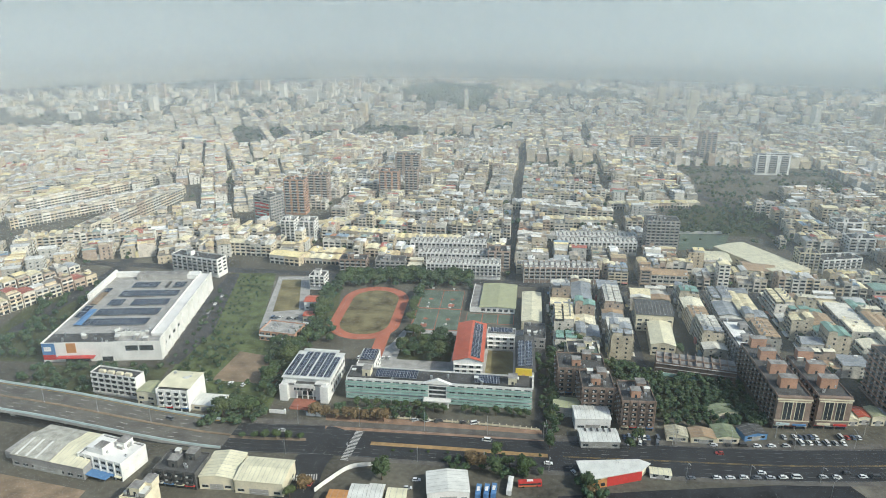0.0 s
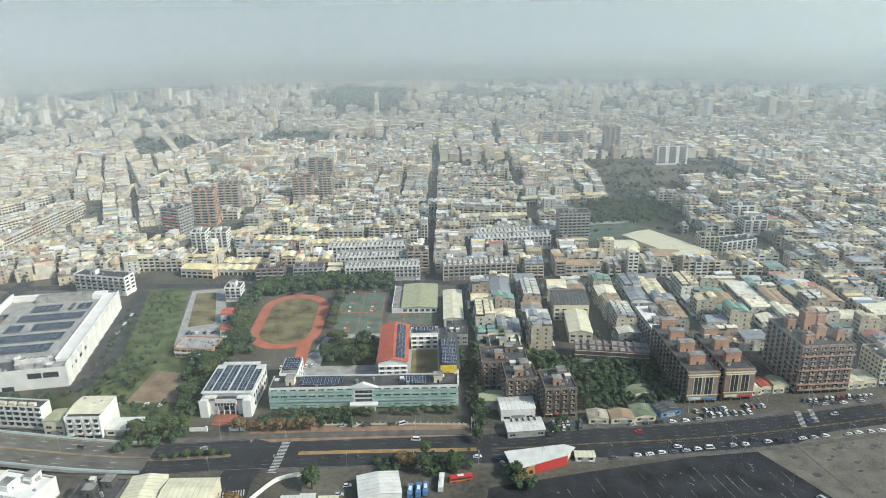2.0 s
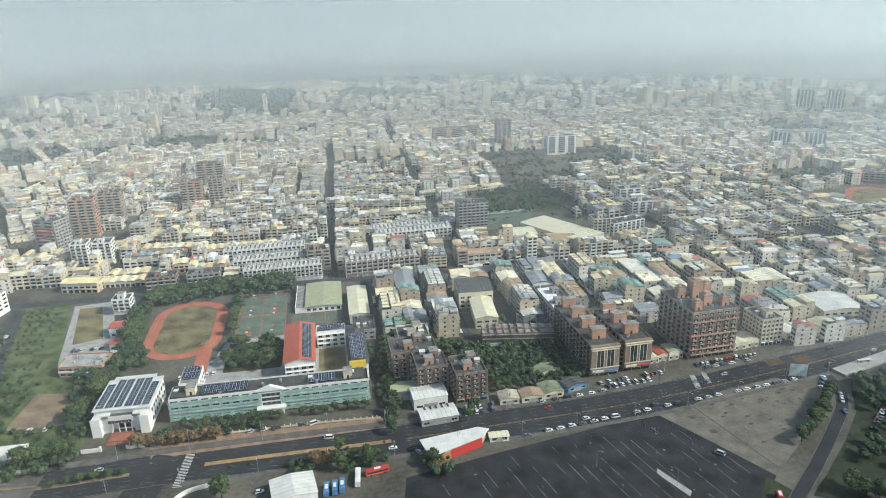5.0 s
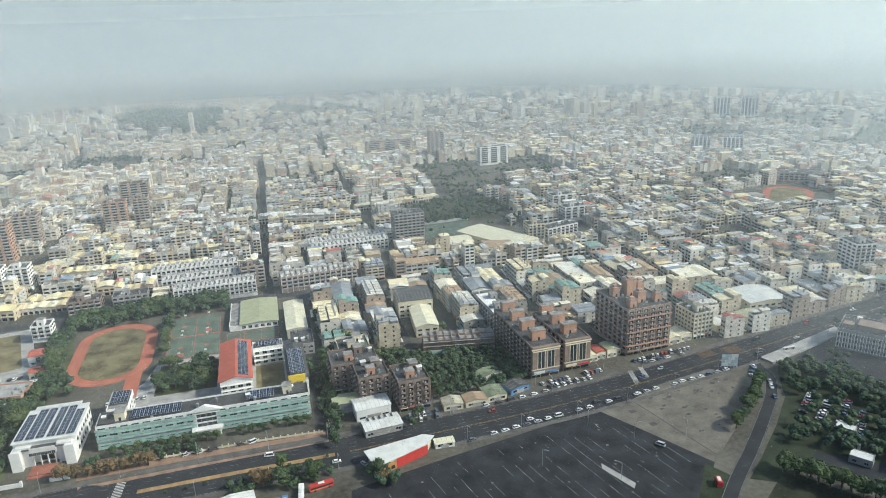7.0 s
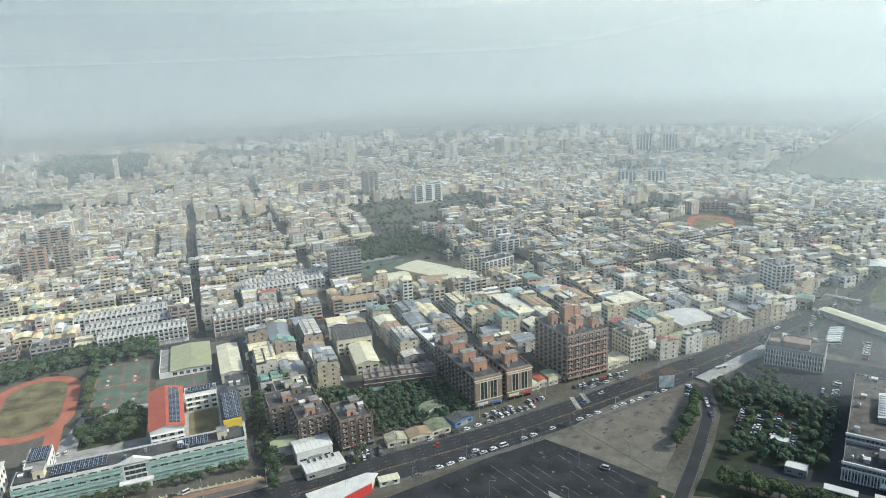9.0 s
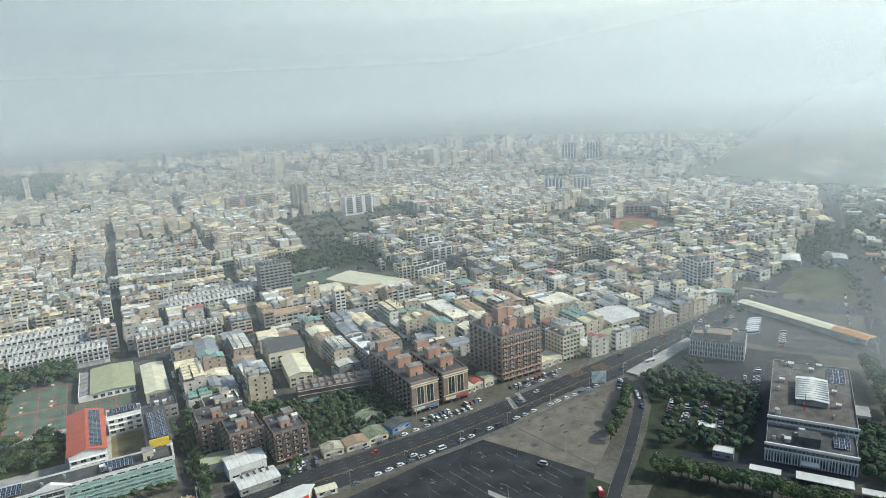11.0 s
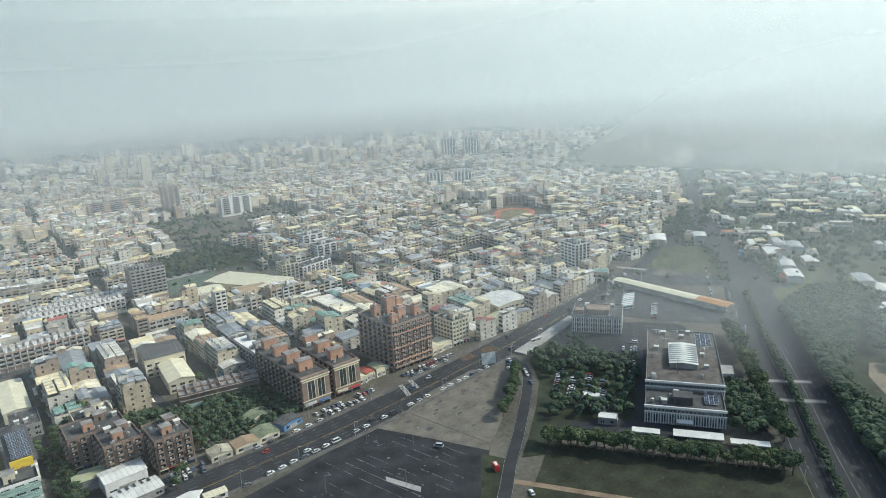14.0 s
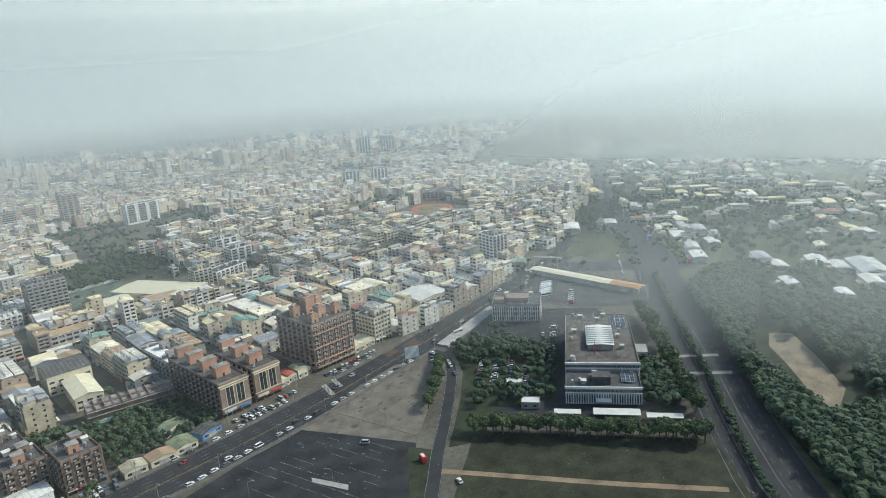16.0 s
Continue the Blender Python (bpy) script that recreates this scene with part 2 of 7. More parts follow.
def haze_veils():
    """Added see-through sheets imitate thin haze, one behind another, from the ground to above the eye; they lean by
    turns away from the sun and towards it.
    """
    root = thing("haze", 0, 0, 0, "see-through pale blue sheets imitating haze over the distant town", "haze", "", "stuff")
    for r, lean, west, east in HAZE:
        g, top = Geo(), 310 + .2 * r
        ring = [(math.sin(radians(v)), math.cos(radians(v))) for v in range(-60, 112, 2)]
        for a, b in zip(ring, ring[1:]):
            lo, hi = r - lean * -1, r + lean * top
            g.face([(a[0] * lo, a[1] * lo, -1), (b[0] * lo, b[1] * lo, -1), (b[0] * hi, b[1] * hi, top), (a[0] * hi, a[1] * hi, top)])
        part("haze_veil", g, haze_sheet(r, west, east, .2 if lean > 0 else .85), root)


SHEET, GLOW = (.56, .60, .605), (.70, .775, .80)
# radius, lean, cover west and east; strong eastern cover imitates glare towards the sun
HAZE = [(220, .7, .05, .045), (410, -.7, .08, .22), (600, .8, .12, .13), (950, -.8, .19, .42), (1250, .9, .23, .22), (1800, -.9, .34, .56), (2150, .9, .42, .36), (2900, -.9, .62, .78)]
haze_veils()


def backdrop():
    """The milky sky low over the horizon, paler upwards and towards the sun."""
    m = bpy.data.materials.new("misty_sky")
    m.use_nodes = True
    n, l = m.node_tree.nodes, m.node_tree.links
    n.remove(n["Principled BSDF"])
    em, tc, xyz = n.new("ShaderNodeEmission"), n.new("ShaderNodeTexCoord"), n.new("ShaderNodeSeparateXYZ")
    up, side, mix = n.new("ShaderNodeMapRange"), n.new("ShaderNodeMapRange"), n.new("ShaderNodeMix")
    lo, hi = n.new("ShaderNodeMix"), n.new("ShaderNodeMix")
    l.new(tc.outputs["Object"], xyz.inputs[0])
    l.new(xyz.outputs["Z"], up.inputs[0]), l.new(xyz.outputs["X"], side.inputs[0])
    up.inputs[1].default_value, up.inputs[2].default_value = 50, 1500
    side.inputs[1].default_value, side.inputs[2].default_value = 900, 4400
    for q in (mix, lo, hi):
        q.data_type = 'RGBA'
    for q, c0, c1 in ((lo, SKY_LOW[0], SKY_LOW[1]), (hi, SKY_HIGH[0], SKY_HIGH[1])):
        l.new(side.outputs[0], q.inputs[0])
        q.inputs[6].default_value, q.inputs[7].default_value = (*c0, 1), (*c1, 1)
    l.new(up.outputs[0], mix.inputs[0]), l.new(lo.outputs[2], mix.inputs[6]), l.new(hi.outputs[2], mix.inputs[7])
    l.new(mix.outputs[2], em.inputs["Color"])
    l.new(em.outputs[0], n["Material Output"].inputs["Surface"])
    g = Geo()
    ring = [(4600 * math.sin(radians(v)), 4600 * math.cos(radians(v))) for v in range(-70, 116, 3)]
    for a, b in zip(ring, ring[1:]):
        g.face([(*a, -5), (*b, -5), (*b, 1800), (*a, 1800)])
    tagged(part("backdrop", g, m), "pale misty sky low over the horizon", "sky", "", "structure")


SKY_LOW = ((.46, .52, .53), (.84, .88, .83))
SKY_HIGH = ((.48, .55, .57), (1.35, 1.35, 1.16))
backdrop()

# ---------------------------------------------------------------- ground, roads
GR = -8.0                                  # the street grid's turn
GU, GV = Vector((math.cos(radians(GR)), math.sin(radians(GR)))), Vector((-math.sin(radians(GR)), math.cos(radians(GR))))
def W(u, v):
    p = GU * u + GV * v
    return (p.x, p.y)
g = Geo().face([(-4800, -600, 0), (4800, -600, 0), (4800, 4800, 0), (-4800, 4800, 0)])
tagged(part("ground", g, M_ground), "grey-brown town ground of tarmac, concrete and dry earth", "ground", "", "structure")

M_fields = mat("fields", (.085, .098, .052), size=55, fine=7, var=.55)
tagged(part("ground", Geo().face([(205, -40, .02), (205, -500, .02), (2450, -500, .02), (2450, 900, .02), (1400, 618, .02), (1056, 488, .02), (835, 376, .02), (695, 282, .02), (540, 186, .02), (385, 95, .02), (290, 40, .02)]), M_fields), "hazy green farmland and scrub beside the boulevard", "ground", "", "structure")
MAIN = smooth_line([(-520, 440), (-400, 388), (-250, 343), (-123, 315), (-60, 309), (10, 301), (60, 294.5), (120, 289.5), (200, 284.5), (300, 287), (400, 293), (520, 303), (630, 325), (835, 399), (1056, 510), (1400, 640)])
tagged(part("road", strip(MAIN, -13.5, 12.5, .05), M_asphalt), "wide dark asphalt main road with several lanes", "road", "", "structure")
BOUL = smooth_line([(180, -18), (271, 50), (290, 63), (328, 86), (385, 118), (452, 158), (540, 208), (600, 240), (695, 304), (830, 392)])
tagged(part("road", strip(BOUL, -24, 14, .045), M_asphalt), "tree-lined boulevard of two dark asphalt carriageways", "road", "", "structure")
CURVE = smooth_line([(150, 143), (199.5, 174), (226, 192), (246, 204), (276, 223.5), (301, 241), (317, 257), (322, 271), (315, 283)])
tagged(part("road", strip(CURVE, -3.4, 3.4, .06), M_asphalt), "narrow asphalt lane curving past a tree row", "road", "", "structure")
CROSS = smooth_line([(-50, 318), (-63, 290), (-66, 262), (-75, 200)])
tagged(part("road", strip(CROSS, -9, 9, .065), M_asphalt), "side road meeting the main road at a crossing", "road", "", "structure")
FARX = smooth_line([(505, 345), (540, 270), (590, 190)])
tagged(part("road", strip(FARX, -16, 14, .07), M_asphalt2), "wide cross road at a far junction", "road", "", "structure")
def street(u0, v0, u1, v1, w, z=.04):
    return tagged(part("road", strip([W(u0, v0), W((u0 + u1) / 2, (v0 + v1) / 2), W(u1, v1)], -w / 2, w / 2, z), M_asphalt2), "narrow grey town street between houses", "road", "", "structure")
street(15, 318, 15, 540, 7)
street(-10, 528, -10, 1190, 9, .042)
AVENUE = smooth_line([(300, 900), (318, 850), (349, 757), (352, 680), (350, 600), (352, 572)])
tagged(part("road", strip(AVENUE, -8, 8, .05), M_asphalt2), "wide grey avenue beside the park", "road", "", "structure")
street(80, 400, 80, 540, 7)
street(141, 390, 141, 540, 6)
street(-400, 534, 420, 534, 11, .038)

# open land that no house may stand on
KEEP = [
    [(-92, 322), (84, 308), (92, 528), (-85, 548), (-170, 552), (-170, 330)],
    [(-290, 325), (-165, 320), (-165, 545), (-285, 555)],
    [(60, 280), (245, 280), (245, 395), (140, 398), (70, 398)],
    [(205, 280), (335, 280), (335, 372), (240, 372)],
    [(228, 602), (272, 520), (330, 520), (330, 610), (375, 690), (345, 775), (240, 745)],
    [(-480, 575), (-285, 735), (-285, 830), (-500, 700)],
    [(425, 150), (560, 190), (640, 240), (650, 330), (540, 340), (440, 300), (425, 250)],
    [(292, 900), (310, 850), (338, 757), (341, 575), (362, 572), (364, 680), (360, 757), (330, 855), (312, 905)],
    [(985, 742), (1106, 580), (1270, 661), (1330, 940)],
    [(-480, 575), (-285, 735), (-300, 900), (-470, 790)],
    [(-345, 440), (-262, 400), (-262, 600), (-330, 590)],
    [(-110, 2010), (-20, 2200), (180, 2100), (150, 1800), (118, 1590), (4, 1630), (-60, 1800)],
    [(92, 1290), (150, 1390), (160, 1330), (118, 1270)],
    [(-314, 930), (-268, 930), (-226, 1080), (-178, 1287), (-206, 1295), (-262, 1085)],
]
SITES = []                                 # plots of the single buildings
def site(x, y, rot, w, d):
    SITES.append((x, y, math.cos(radians(rot)), math.sin(radians(rot)), w, d))
def blocked(x, y):
    return any(inside(x, y, q) for q in KEEP) or any(abs((x - a) * c + (y - b) * s - w / 2) < w / 2 + 5 and abs((y - b) * c - (x - a) * s - d / 2) < d / 2 + 6 for a, b, c, s, w, d in SITES)
def south_limit(x):
    """The main road's northern edge."""
    for a, b in zip(MAIN, MAIN[1:]):
        if a.x <= x <= b.x:
            return a.y + (b.y - a.y) * (x - a.x) / (b.x - a.x) + 16
    return 9999 if x > 0 else 460


# ---------------------------------------------------------------- building tools
M_lush = mat("lush_grass", (.10, .125, .05), size=9, fine=1.5, var=.55)
# undergrowth green with the shade under trees put into the colour
M_shade = mat("shaded_undergrowth", (.035, .045, .022), size=8, fine=1.2, var=.4)
def face_pose(side, w, d, a, z, off=0.0):
    """Pose on a block's side at a along it (from its left end as seen from outside)."""
    if side == 's':
        return pose(a, -off, z)
    if side == 'n':
        return pose(w - a, d + off, z, 0, 0, 180)
    if side == 'w':
        return pose(-off, d - a, z, 0, 0, -90)
    return pose(w + off, a, z, 0, 0, 90)


def window_mesh(w, h, bars=1):
    """A recessed dark pane in a light metal surround with a sill and bars."""
    g = Geo().box(-w / 2, -.03, 0, w / 2, .05, h, 0).box(-w / 2 - .07, -.1, -.12, w / 2 + .07, .05, 0, 1).box(-w / 2 - .07, -.07, h, w / 2 + .07, .05, h + .08, 1)
    for i in range(bars):
        x = -w / 2 + w * (i + 1) / (bars + 1)
        g.box(x - .04, -.07, 0, x + .04, -.03, h, 1)
    return g.mesh("window", [M_glass, M_frame])


WINS = {}
def windows(t, w, d, side, n, floors, fh, z0, ww, wh, a0=0.0, a1=None, bars=1):
    """Rows of windows, each a part of its own, on one side of a block."""
    key = (ww, wh, bars)
    if key not in WINS:
        WINS[key] = window_mesh(ww, wh, bars)
    L = (w if side in 'sn' else d) if a1 is None else a1
    for f in range(floors):
        for i in range(n):
            part("window", WINS[key], None, t, m=face_pose(side, w, d, a0 + (L - a0) * (i + .5) / n, z0 + f * fh))


def block(t, w, d, h, m, deck=None, para=.9, name="wall"):
    """A walled block with a parapet round a sunk roof deck."""
    g = Geo().box(0, 0, 0, w, d, h - para, 0)
    for x0, y0, x1, y1 in ((0, 0, w, .25), (0, d - .25, w, d), (0, .25, .25, d - .25), (w - .25, .25, w, d - .25)):
        g.box(x0, y0, h - para, x1, y1, h, 0)
    part(name, g, m, t)
    part("roof", Geo().box(.25, .25, h - para, w - .25, d - .25, h - para + .06), deck or M_flat, t)


def tank(t, x, y, z, r=.9):
    part("water_tank", Geo().cyl(x, y, z + .6, z + 2.2, r, 12).cyl(x, y, z + 2.2, z + 2.6, r, 12, 0, r * .3).box(x - r * .7, y - r * .7, z, x + r * .7, y + r * .7, z + .6), M_steel, t)


def solar(t, x0, y0, x1, y1, z, nx, ny, tilt=0.0, legs=True):
    """An array of photovoltaic panels: each panel is a part."""
    pw, ph = (x1 - x0) / nx, (y1 - y0) / ny
    dz = math.tan(radians(tilt)) * ph
    g = Geo()
    a, b = .10, .10
    g.face([(a, b, .06), (pw - a, b, .06), (pw - a, ph - b, .06 + dz), (a, ph - b, .06 + dz)], 0)
    for q in (((0, 0), (pw, 0), (pw, b), (0, b)), ((0, ph - b), (pw, ph - b), (pw, ph), (0, ph)), ((0, b), (a, b), (a, ph - b), (0, ph - b)), ((pw - a, b), (pw, b), (pw, ph - b), (pw - a, ph - b)), ((pw / 2 - .03, b), (pw / 2 + .03, b), (pw / 2 + .03, ph - b), (pw / 2 - .03, ph - b))):
        g.face([(x, y, .07 + dz * y / ph) for x, y in q], 1)
    g.face([(0, 0, 0), (pw, 0, 0), (pw, 0, .07), (0, 0, .07)], 1)
    if legs:
        g.box(.1, ph * .5, -.5, .2, ph * .5 + .1, dz * .5, 1)
    me = g.mesh("solar_panel", [M_solar, M_frame])
    for i in range(nx):
        for j in range(ny):
            part("solar_panel", me, None, t, m=pose(x0 + i * pw, y0 + j * ph, z + (dz * 0 if tilt else 0)))


def balconies(t, w, d, side, n, floors, fh, z0, bw, dep, m):
    g = Geo().box(-bw / 2, -dep, -.12, bw / 2, 0, .06, 0).box(-bw / 2, -dep, .06, bw / 2, -dep + .12, 1.0, 0)
    g.box(-bw / 2, -dep, .06, -bw / 2 + .12, 0, 1.0, 0).box(bw / 2 - .12, -dep, .06, bw / 2, 0, 1.0, 0)
    g.box(-bw / 2 + .2, -.04, .1, bw / 2 - .2, 0, 2.3, 1).box(-bw / 2 + .3, -dep - .06, 1.3, -bw * .1, -dep + .3, 2.0, 2)
    me = g.mesh("balcony", [m, M_glass, M_frame])
    L = w if side in 'sn' else d
    for f in range(floors):
        for i in range(n):
            part("balcony", me, None, t, m=face_pose(side, w, d, L * (i + .5) / n, z0 + f * fh))


def penthouse(t, x0, y0, x1, y1, z, h, m, cap=.35):
    p = part("stair_tower", Geo().box(x0, y0, z, x1, y1, z + h, 0).box(x0 - .25, y0 - .25, z + h, x1 + .25, y1 + .25, z + h + cap, 0, 1), [m, M_flat], t)
    part("door", Geo().box((x0 + x1) / 2 - .6, y0 - .05, z, (x0 + x1) / 2 + .6, y0, z + 2.1), M_glass, p)


def clutter(t, w, d, z, n, seed):
    """Air-conditioners, tanks and sheds on a flat roof."""
    r = random.Random(seed)
    for i in range(n):
        x, y = r.uniform(1.5, w - 2.5), r.uniform(1.5, d - 2.5)
        k = r.random()
        if k < .35:
            tank(t, x, y, z, r.uniform(.6, .9))
        elif k < .7:
            part("air_conditioner", Geo().box(x, y, z, x + 1.3, y + .9, z + 1.2, 0).cyl(x + .65, y + .45, z + 1.2, z + 1.3, .35, 8, 1), [M_frame, M_dark], t)
        else:
            s = r.uniform(2, 3.4)
            x, y = min(x, w - s - .5), min(y, d - s - .5)
            part("roof_shed", Geo().box(x, y, z, x + s, y + s, z + 2.2, 0).gable(x, y, x + s, y + s, z + 2.25, .4, 1, 'x', .25), [M_conc, M_metal], t)


def shed(name, x, y, rot, w, d, h, mroof, mwall, axis='y', rise=None, label="", category="warehouse", lights=0):
    """A low hall with a pitched, ribbed sheet roof."""
    t = thing(name, x, y, rot, label, category)
    site(x, y, rot, w, d)
    rise = rise or (w if axis == 'y' else d) * .1
    g = Geo().box(0, 0, 0, w, d, h)
    if axis == 'y':
        for yy in (0, d):
            g.face([(0, yy, h), (w, yy, h), (w / 2, yy, h + rise)])
    else:
        for xx in (0, w):
            g.face([(xx, 0, h), (xx, d, h), (xx, d / 2, h + rise)])
    part("wall", g, mwall, t)
    part("roof", Geo().gable(0, 0, w, d, h + .1, rise, 0, axis, .35, .14), mroof, t)
    rib = Geo()                                             # standing seams
    if axis == 'y':
        n = max(3, int(d / 2.4))
        for i in range(n):
            y0 = d * (i + .5) / n
            for a, b in ((-.3, w / 2), (w + .3, w / 2)):
                rib.face([(a, y0, h + .16), (b, y0, h + rise + .16), (b, y0 + .14, h + rise + .16), (a, y0 + .14, h + .16)])
    else:
        n = max(3, int(w / 2.4))
        for i in range(n):
            x0 = w * (i + .5) / n
            for a, b in ((-.3, d / 2), (d + .3, d / 2)):
                rib.face([(x0, a, h + .16), (x0 + .14, a, h + .16), (x0 + .14, b, h + rise + .16), (x0, b, h + rise + .16)])
    part("roof_seams", rib, M_conc, t)
    n = max(2, int(w / 5))
    windows(t, w, d, 's', n, max(1, int(h / 4)), 3.4, 1.2, w / n * .55, 1.4)
    if d > 10:
        windows(t, w, d, 'w', int(d / 8), max(1, int(h / 4)), 3.4, 1.2, 2.2, 1.2)
        windows(t, w, d, 'e', int(d / 8), max(1, int(h / 4)), 3.4, 1.2, 2.2, 1.2)
    part("shutter", Geo().box(w * .3, -.06, 0, w * .7, 0, min(3.2, h * .7)), M_conc, t)
    return t


# ---------------------------------------------------------------- the superstore
def superstore():
    t = thing("superstore", -257.5, 396, 2.0, "large white superstore with rows of roof solar panels", "store")
    w, d, h = 77, 122, 14
    block(t, w, d, h, M_white, M_conc, 1.2)
    part("front_deck", Geo().box(1, 1, h - 1.1, w * .62, 15, h - .9), M_dark, t)
    part("rear_screen", Geo().box(-.4, 70, h, 1.2, d, h + 4.5).box(1.2, d - 4, h - 1, w * .35, d, h + 3).box(w * .35, d - 9, h - 1, w - 8, d - .3, h + 2.2, 0), M_white, t)
    part("east_ramp", Geo().box(w - 9, 10, h - 1.1, w - .3, d - 2, h + .6, 0).box(w - 9.3, 10, h + .6, w - 9, d - 2, h + 1.6, 0).box(w - .3, 0, h - 1, w, d, h + 1.8, 0), M_white, t)
    for y0, x0, x1 in ((26, 14, 58), (43, 15, 60), (60, 17, 28), (60, 34, 61), (77, 19, 63), (94, 22, 42), (94, 54, 63)):
        solar(t, x0, y0, x1, y0 + 11, h - .3, max(2, round((x1 - x0) / 4.4)), 3, 2)
    part("roof_strip", Geo().box(48, 95, h - 1.1, 50, 106, h - .1), M_dark, t)
    for y0 in (40, 50, 72, 84):
        solar(t, 3, y0, 9, y0 + 9, h - .2, 1, 2, 4)
    for k in range(4):
        part("cooling_fan", Geo().cyl(48 + k * 3.4, 15, h - .9, h + .8, 1.3, 12).cyl(48 + k * 3.4, 15, h + .8, h + .9, 1.0, 12, 1), [M_metal, M_dark], t)
    part("plant_screen", Geo().box(44, 10, h - 1, 64, 10.4, h + 2).box(44, 10.4, h - 1, 44.4, 18, h + 2), M_metal, t)
    part("rear_plant", Geo().box(20, d - 10, h - 1, 60, d - 1, h + 3.2, 0, 1), [M_conc, M_flat], t)
    part("blue_roof", Geo().gable(9, 26, 14, 52, h + .2, .6, 0, 'y', .2), M_blue, t)
    part("tan_roof", Geo().gable(3.5, 62, 9, 84, h, .6, 0, 'y', .2), M_soil, t)
    clutter(t, w * .9, 20, h - .9, 16, 5)
    part("sign", Geo().box(.2, -.25, 2.5, 8.5, 0, h - .5), M_blue, t, "blue and white sign panel")
    part("sign", Geo().box(.2, -.32, 1.8, 8.5, -.26, 5.4), M_red, t, "red sign panel")
    part("sign", Geo().box(8.8, -.28, 5.2, 15.5, 0, h - .6), M_white, t, "white sign panel")
    part("sign", Geo().box(15.8, -.28, 6.5, 22, 0, h - .6), M_orange, t, "orange sign panel")
    part("sign", Geo().box(1.5, -.4, 8, 6, -.27, 11), M_white, t, "white emblem panel")
    part("canopy", Geo().box(10, -4, 4, 34, 0, 4.5), M_red, t, "red entrance canopy")
    for x0, x1, z0, z1 in ((54, 62, 7.5, 11), (63, 72, 7.5, 11), (38, 45, .2, 3.2), (14, 30, .2, 3.6)):
        part("window", Geo().box(x0, -.08, z0, x1, .0, z1).box(x0 - .15, -.14, z0 - .15, x1 + .15, -.0, z0), M_glass, t)
    windows(t, w, d, 'e', 4, 1, 5.5, 7.5, 4, 2.2, 4, 40, 2)
    for k in range(9):
        part("buttress", Geo().box(w, 6 + k * 12.5, 0, w + .8, 7.4 + k * 12.5, h + .4), M_white, t)
superstore()


# ---------------------------------------------------------------- the school
def assembly_hall():
    t = thing("assembly_hall", -91, 348.5, -8, "white school assembly hall roofed with solar panels", "hall")
    w, d, h = 29, 38, 12.5
    g = Geo().box(0, 6, 0, w, d, h).box(1.5, 3, 0, 8.5, 6, 11).box(w - 8.5, 3, 0, w - 1.5, 6, 11).box(8.5, 1.5, 7, w - 8.5, 6, 10)
    g.box(-.3, -.5, 0, 4.5, 7, 10).box(w - 4.5, -.5, 0, w + .3, 7, 10)
    part("wall", g, M_white, t)
    part("roof", Geo().box(-.6, 5, h, w + .6, d + .6, h + .5).box(2, d, h, w - 4, d + 4, h + .5), M_metal, t)
    for k in range(4):
        part("column", Geo().cyl(9.5 + k * 3.3, 2, 0, 7, .35, 10), M_white, t)
    for x0, x1, y0, y1 in ((.4, 4.6, 7, 33), (5.4, 9.6, 7, 37), (10.2, 14.2, 7, 37), (15.4, 19.4, 7, 37), (20, 24, 7, 37), (24.6, 28.6, 7, 32)):
        solar(t, x0, y0, x1, y1, h + .75, 2, 10)
    part("balustrade", Geo().box(8.5, 1.3, 10, w - 8.5, 1.5, 11.1).box(-.3, -.6, 10, 4.5, -.4, 11).box(w - 4.5, -.6, 10, w + .3, -.4, 11), M_white, t)
    part("terrace_deck", Geo().box(4.6, 1.6, 10.0, w - 4.6, 5.9, 10.2), M_dark, t)
    windows(t, w, d, 's', 7, 1, 3, 7.6, 1.5, 1.6, 8.5, w - 8.5)
    windows(t, w, d, 'e', 7, 2, 5, 2.5, 2.4, 2.2, 7, d)
    part("steps", Geo().box(8, -9, 0, w - 8, 1.5, .5).box(9, -7, .5, w - 9, 1.5, 1.0), M_courtred, t, "red-brown paved steps")
    part("entrance", Geo().box(11, 5.9, 1, w - 11, 6.0, 4), M_glass, t)
    part("gate_wall", Geo().box(-2, -14, 0, 7, -13.4, 2.2), M_white, t)
    part("gate_wall", Geo().box(w - 9, -14, 0, w, -13.4, 2.2), M_white, t)
    part("gate_pillar", Geo().box(7, -14.3, 0, 8, -13.1, 3), M_white, t)
    return t
assembly_hall()


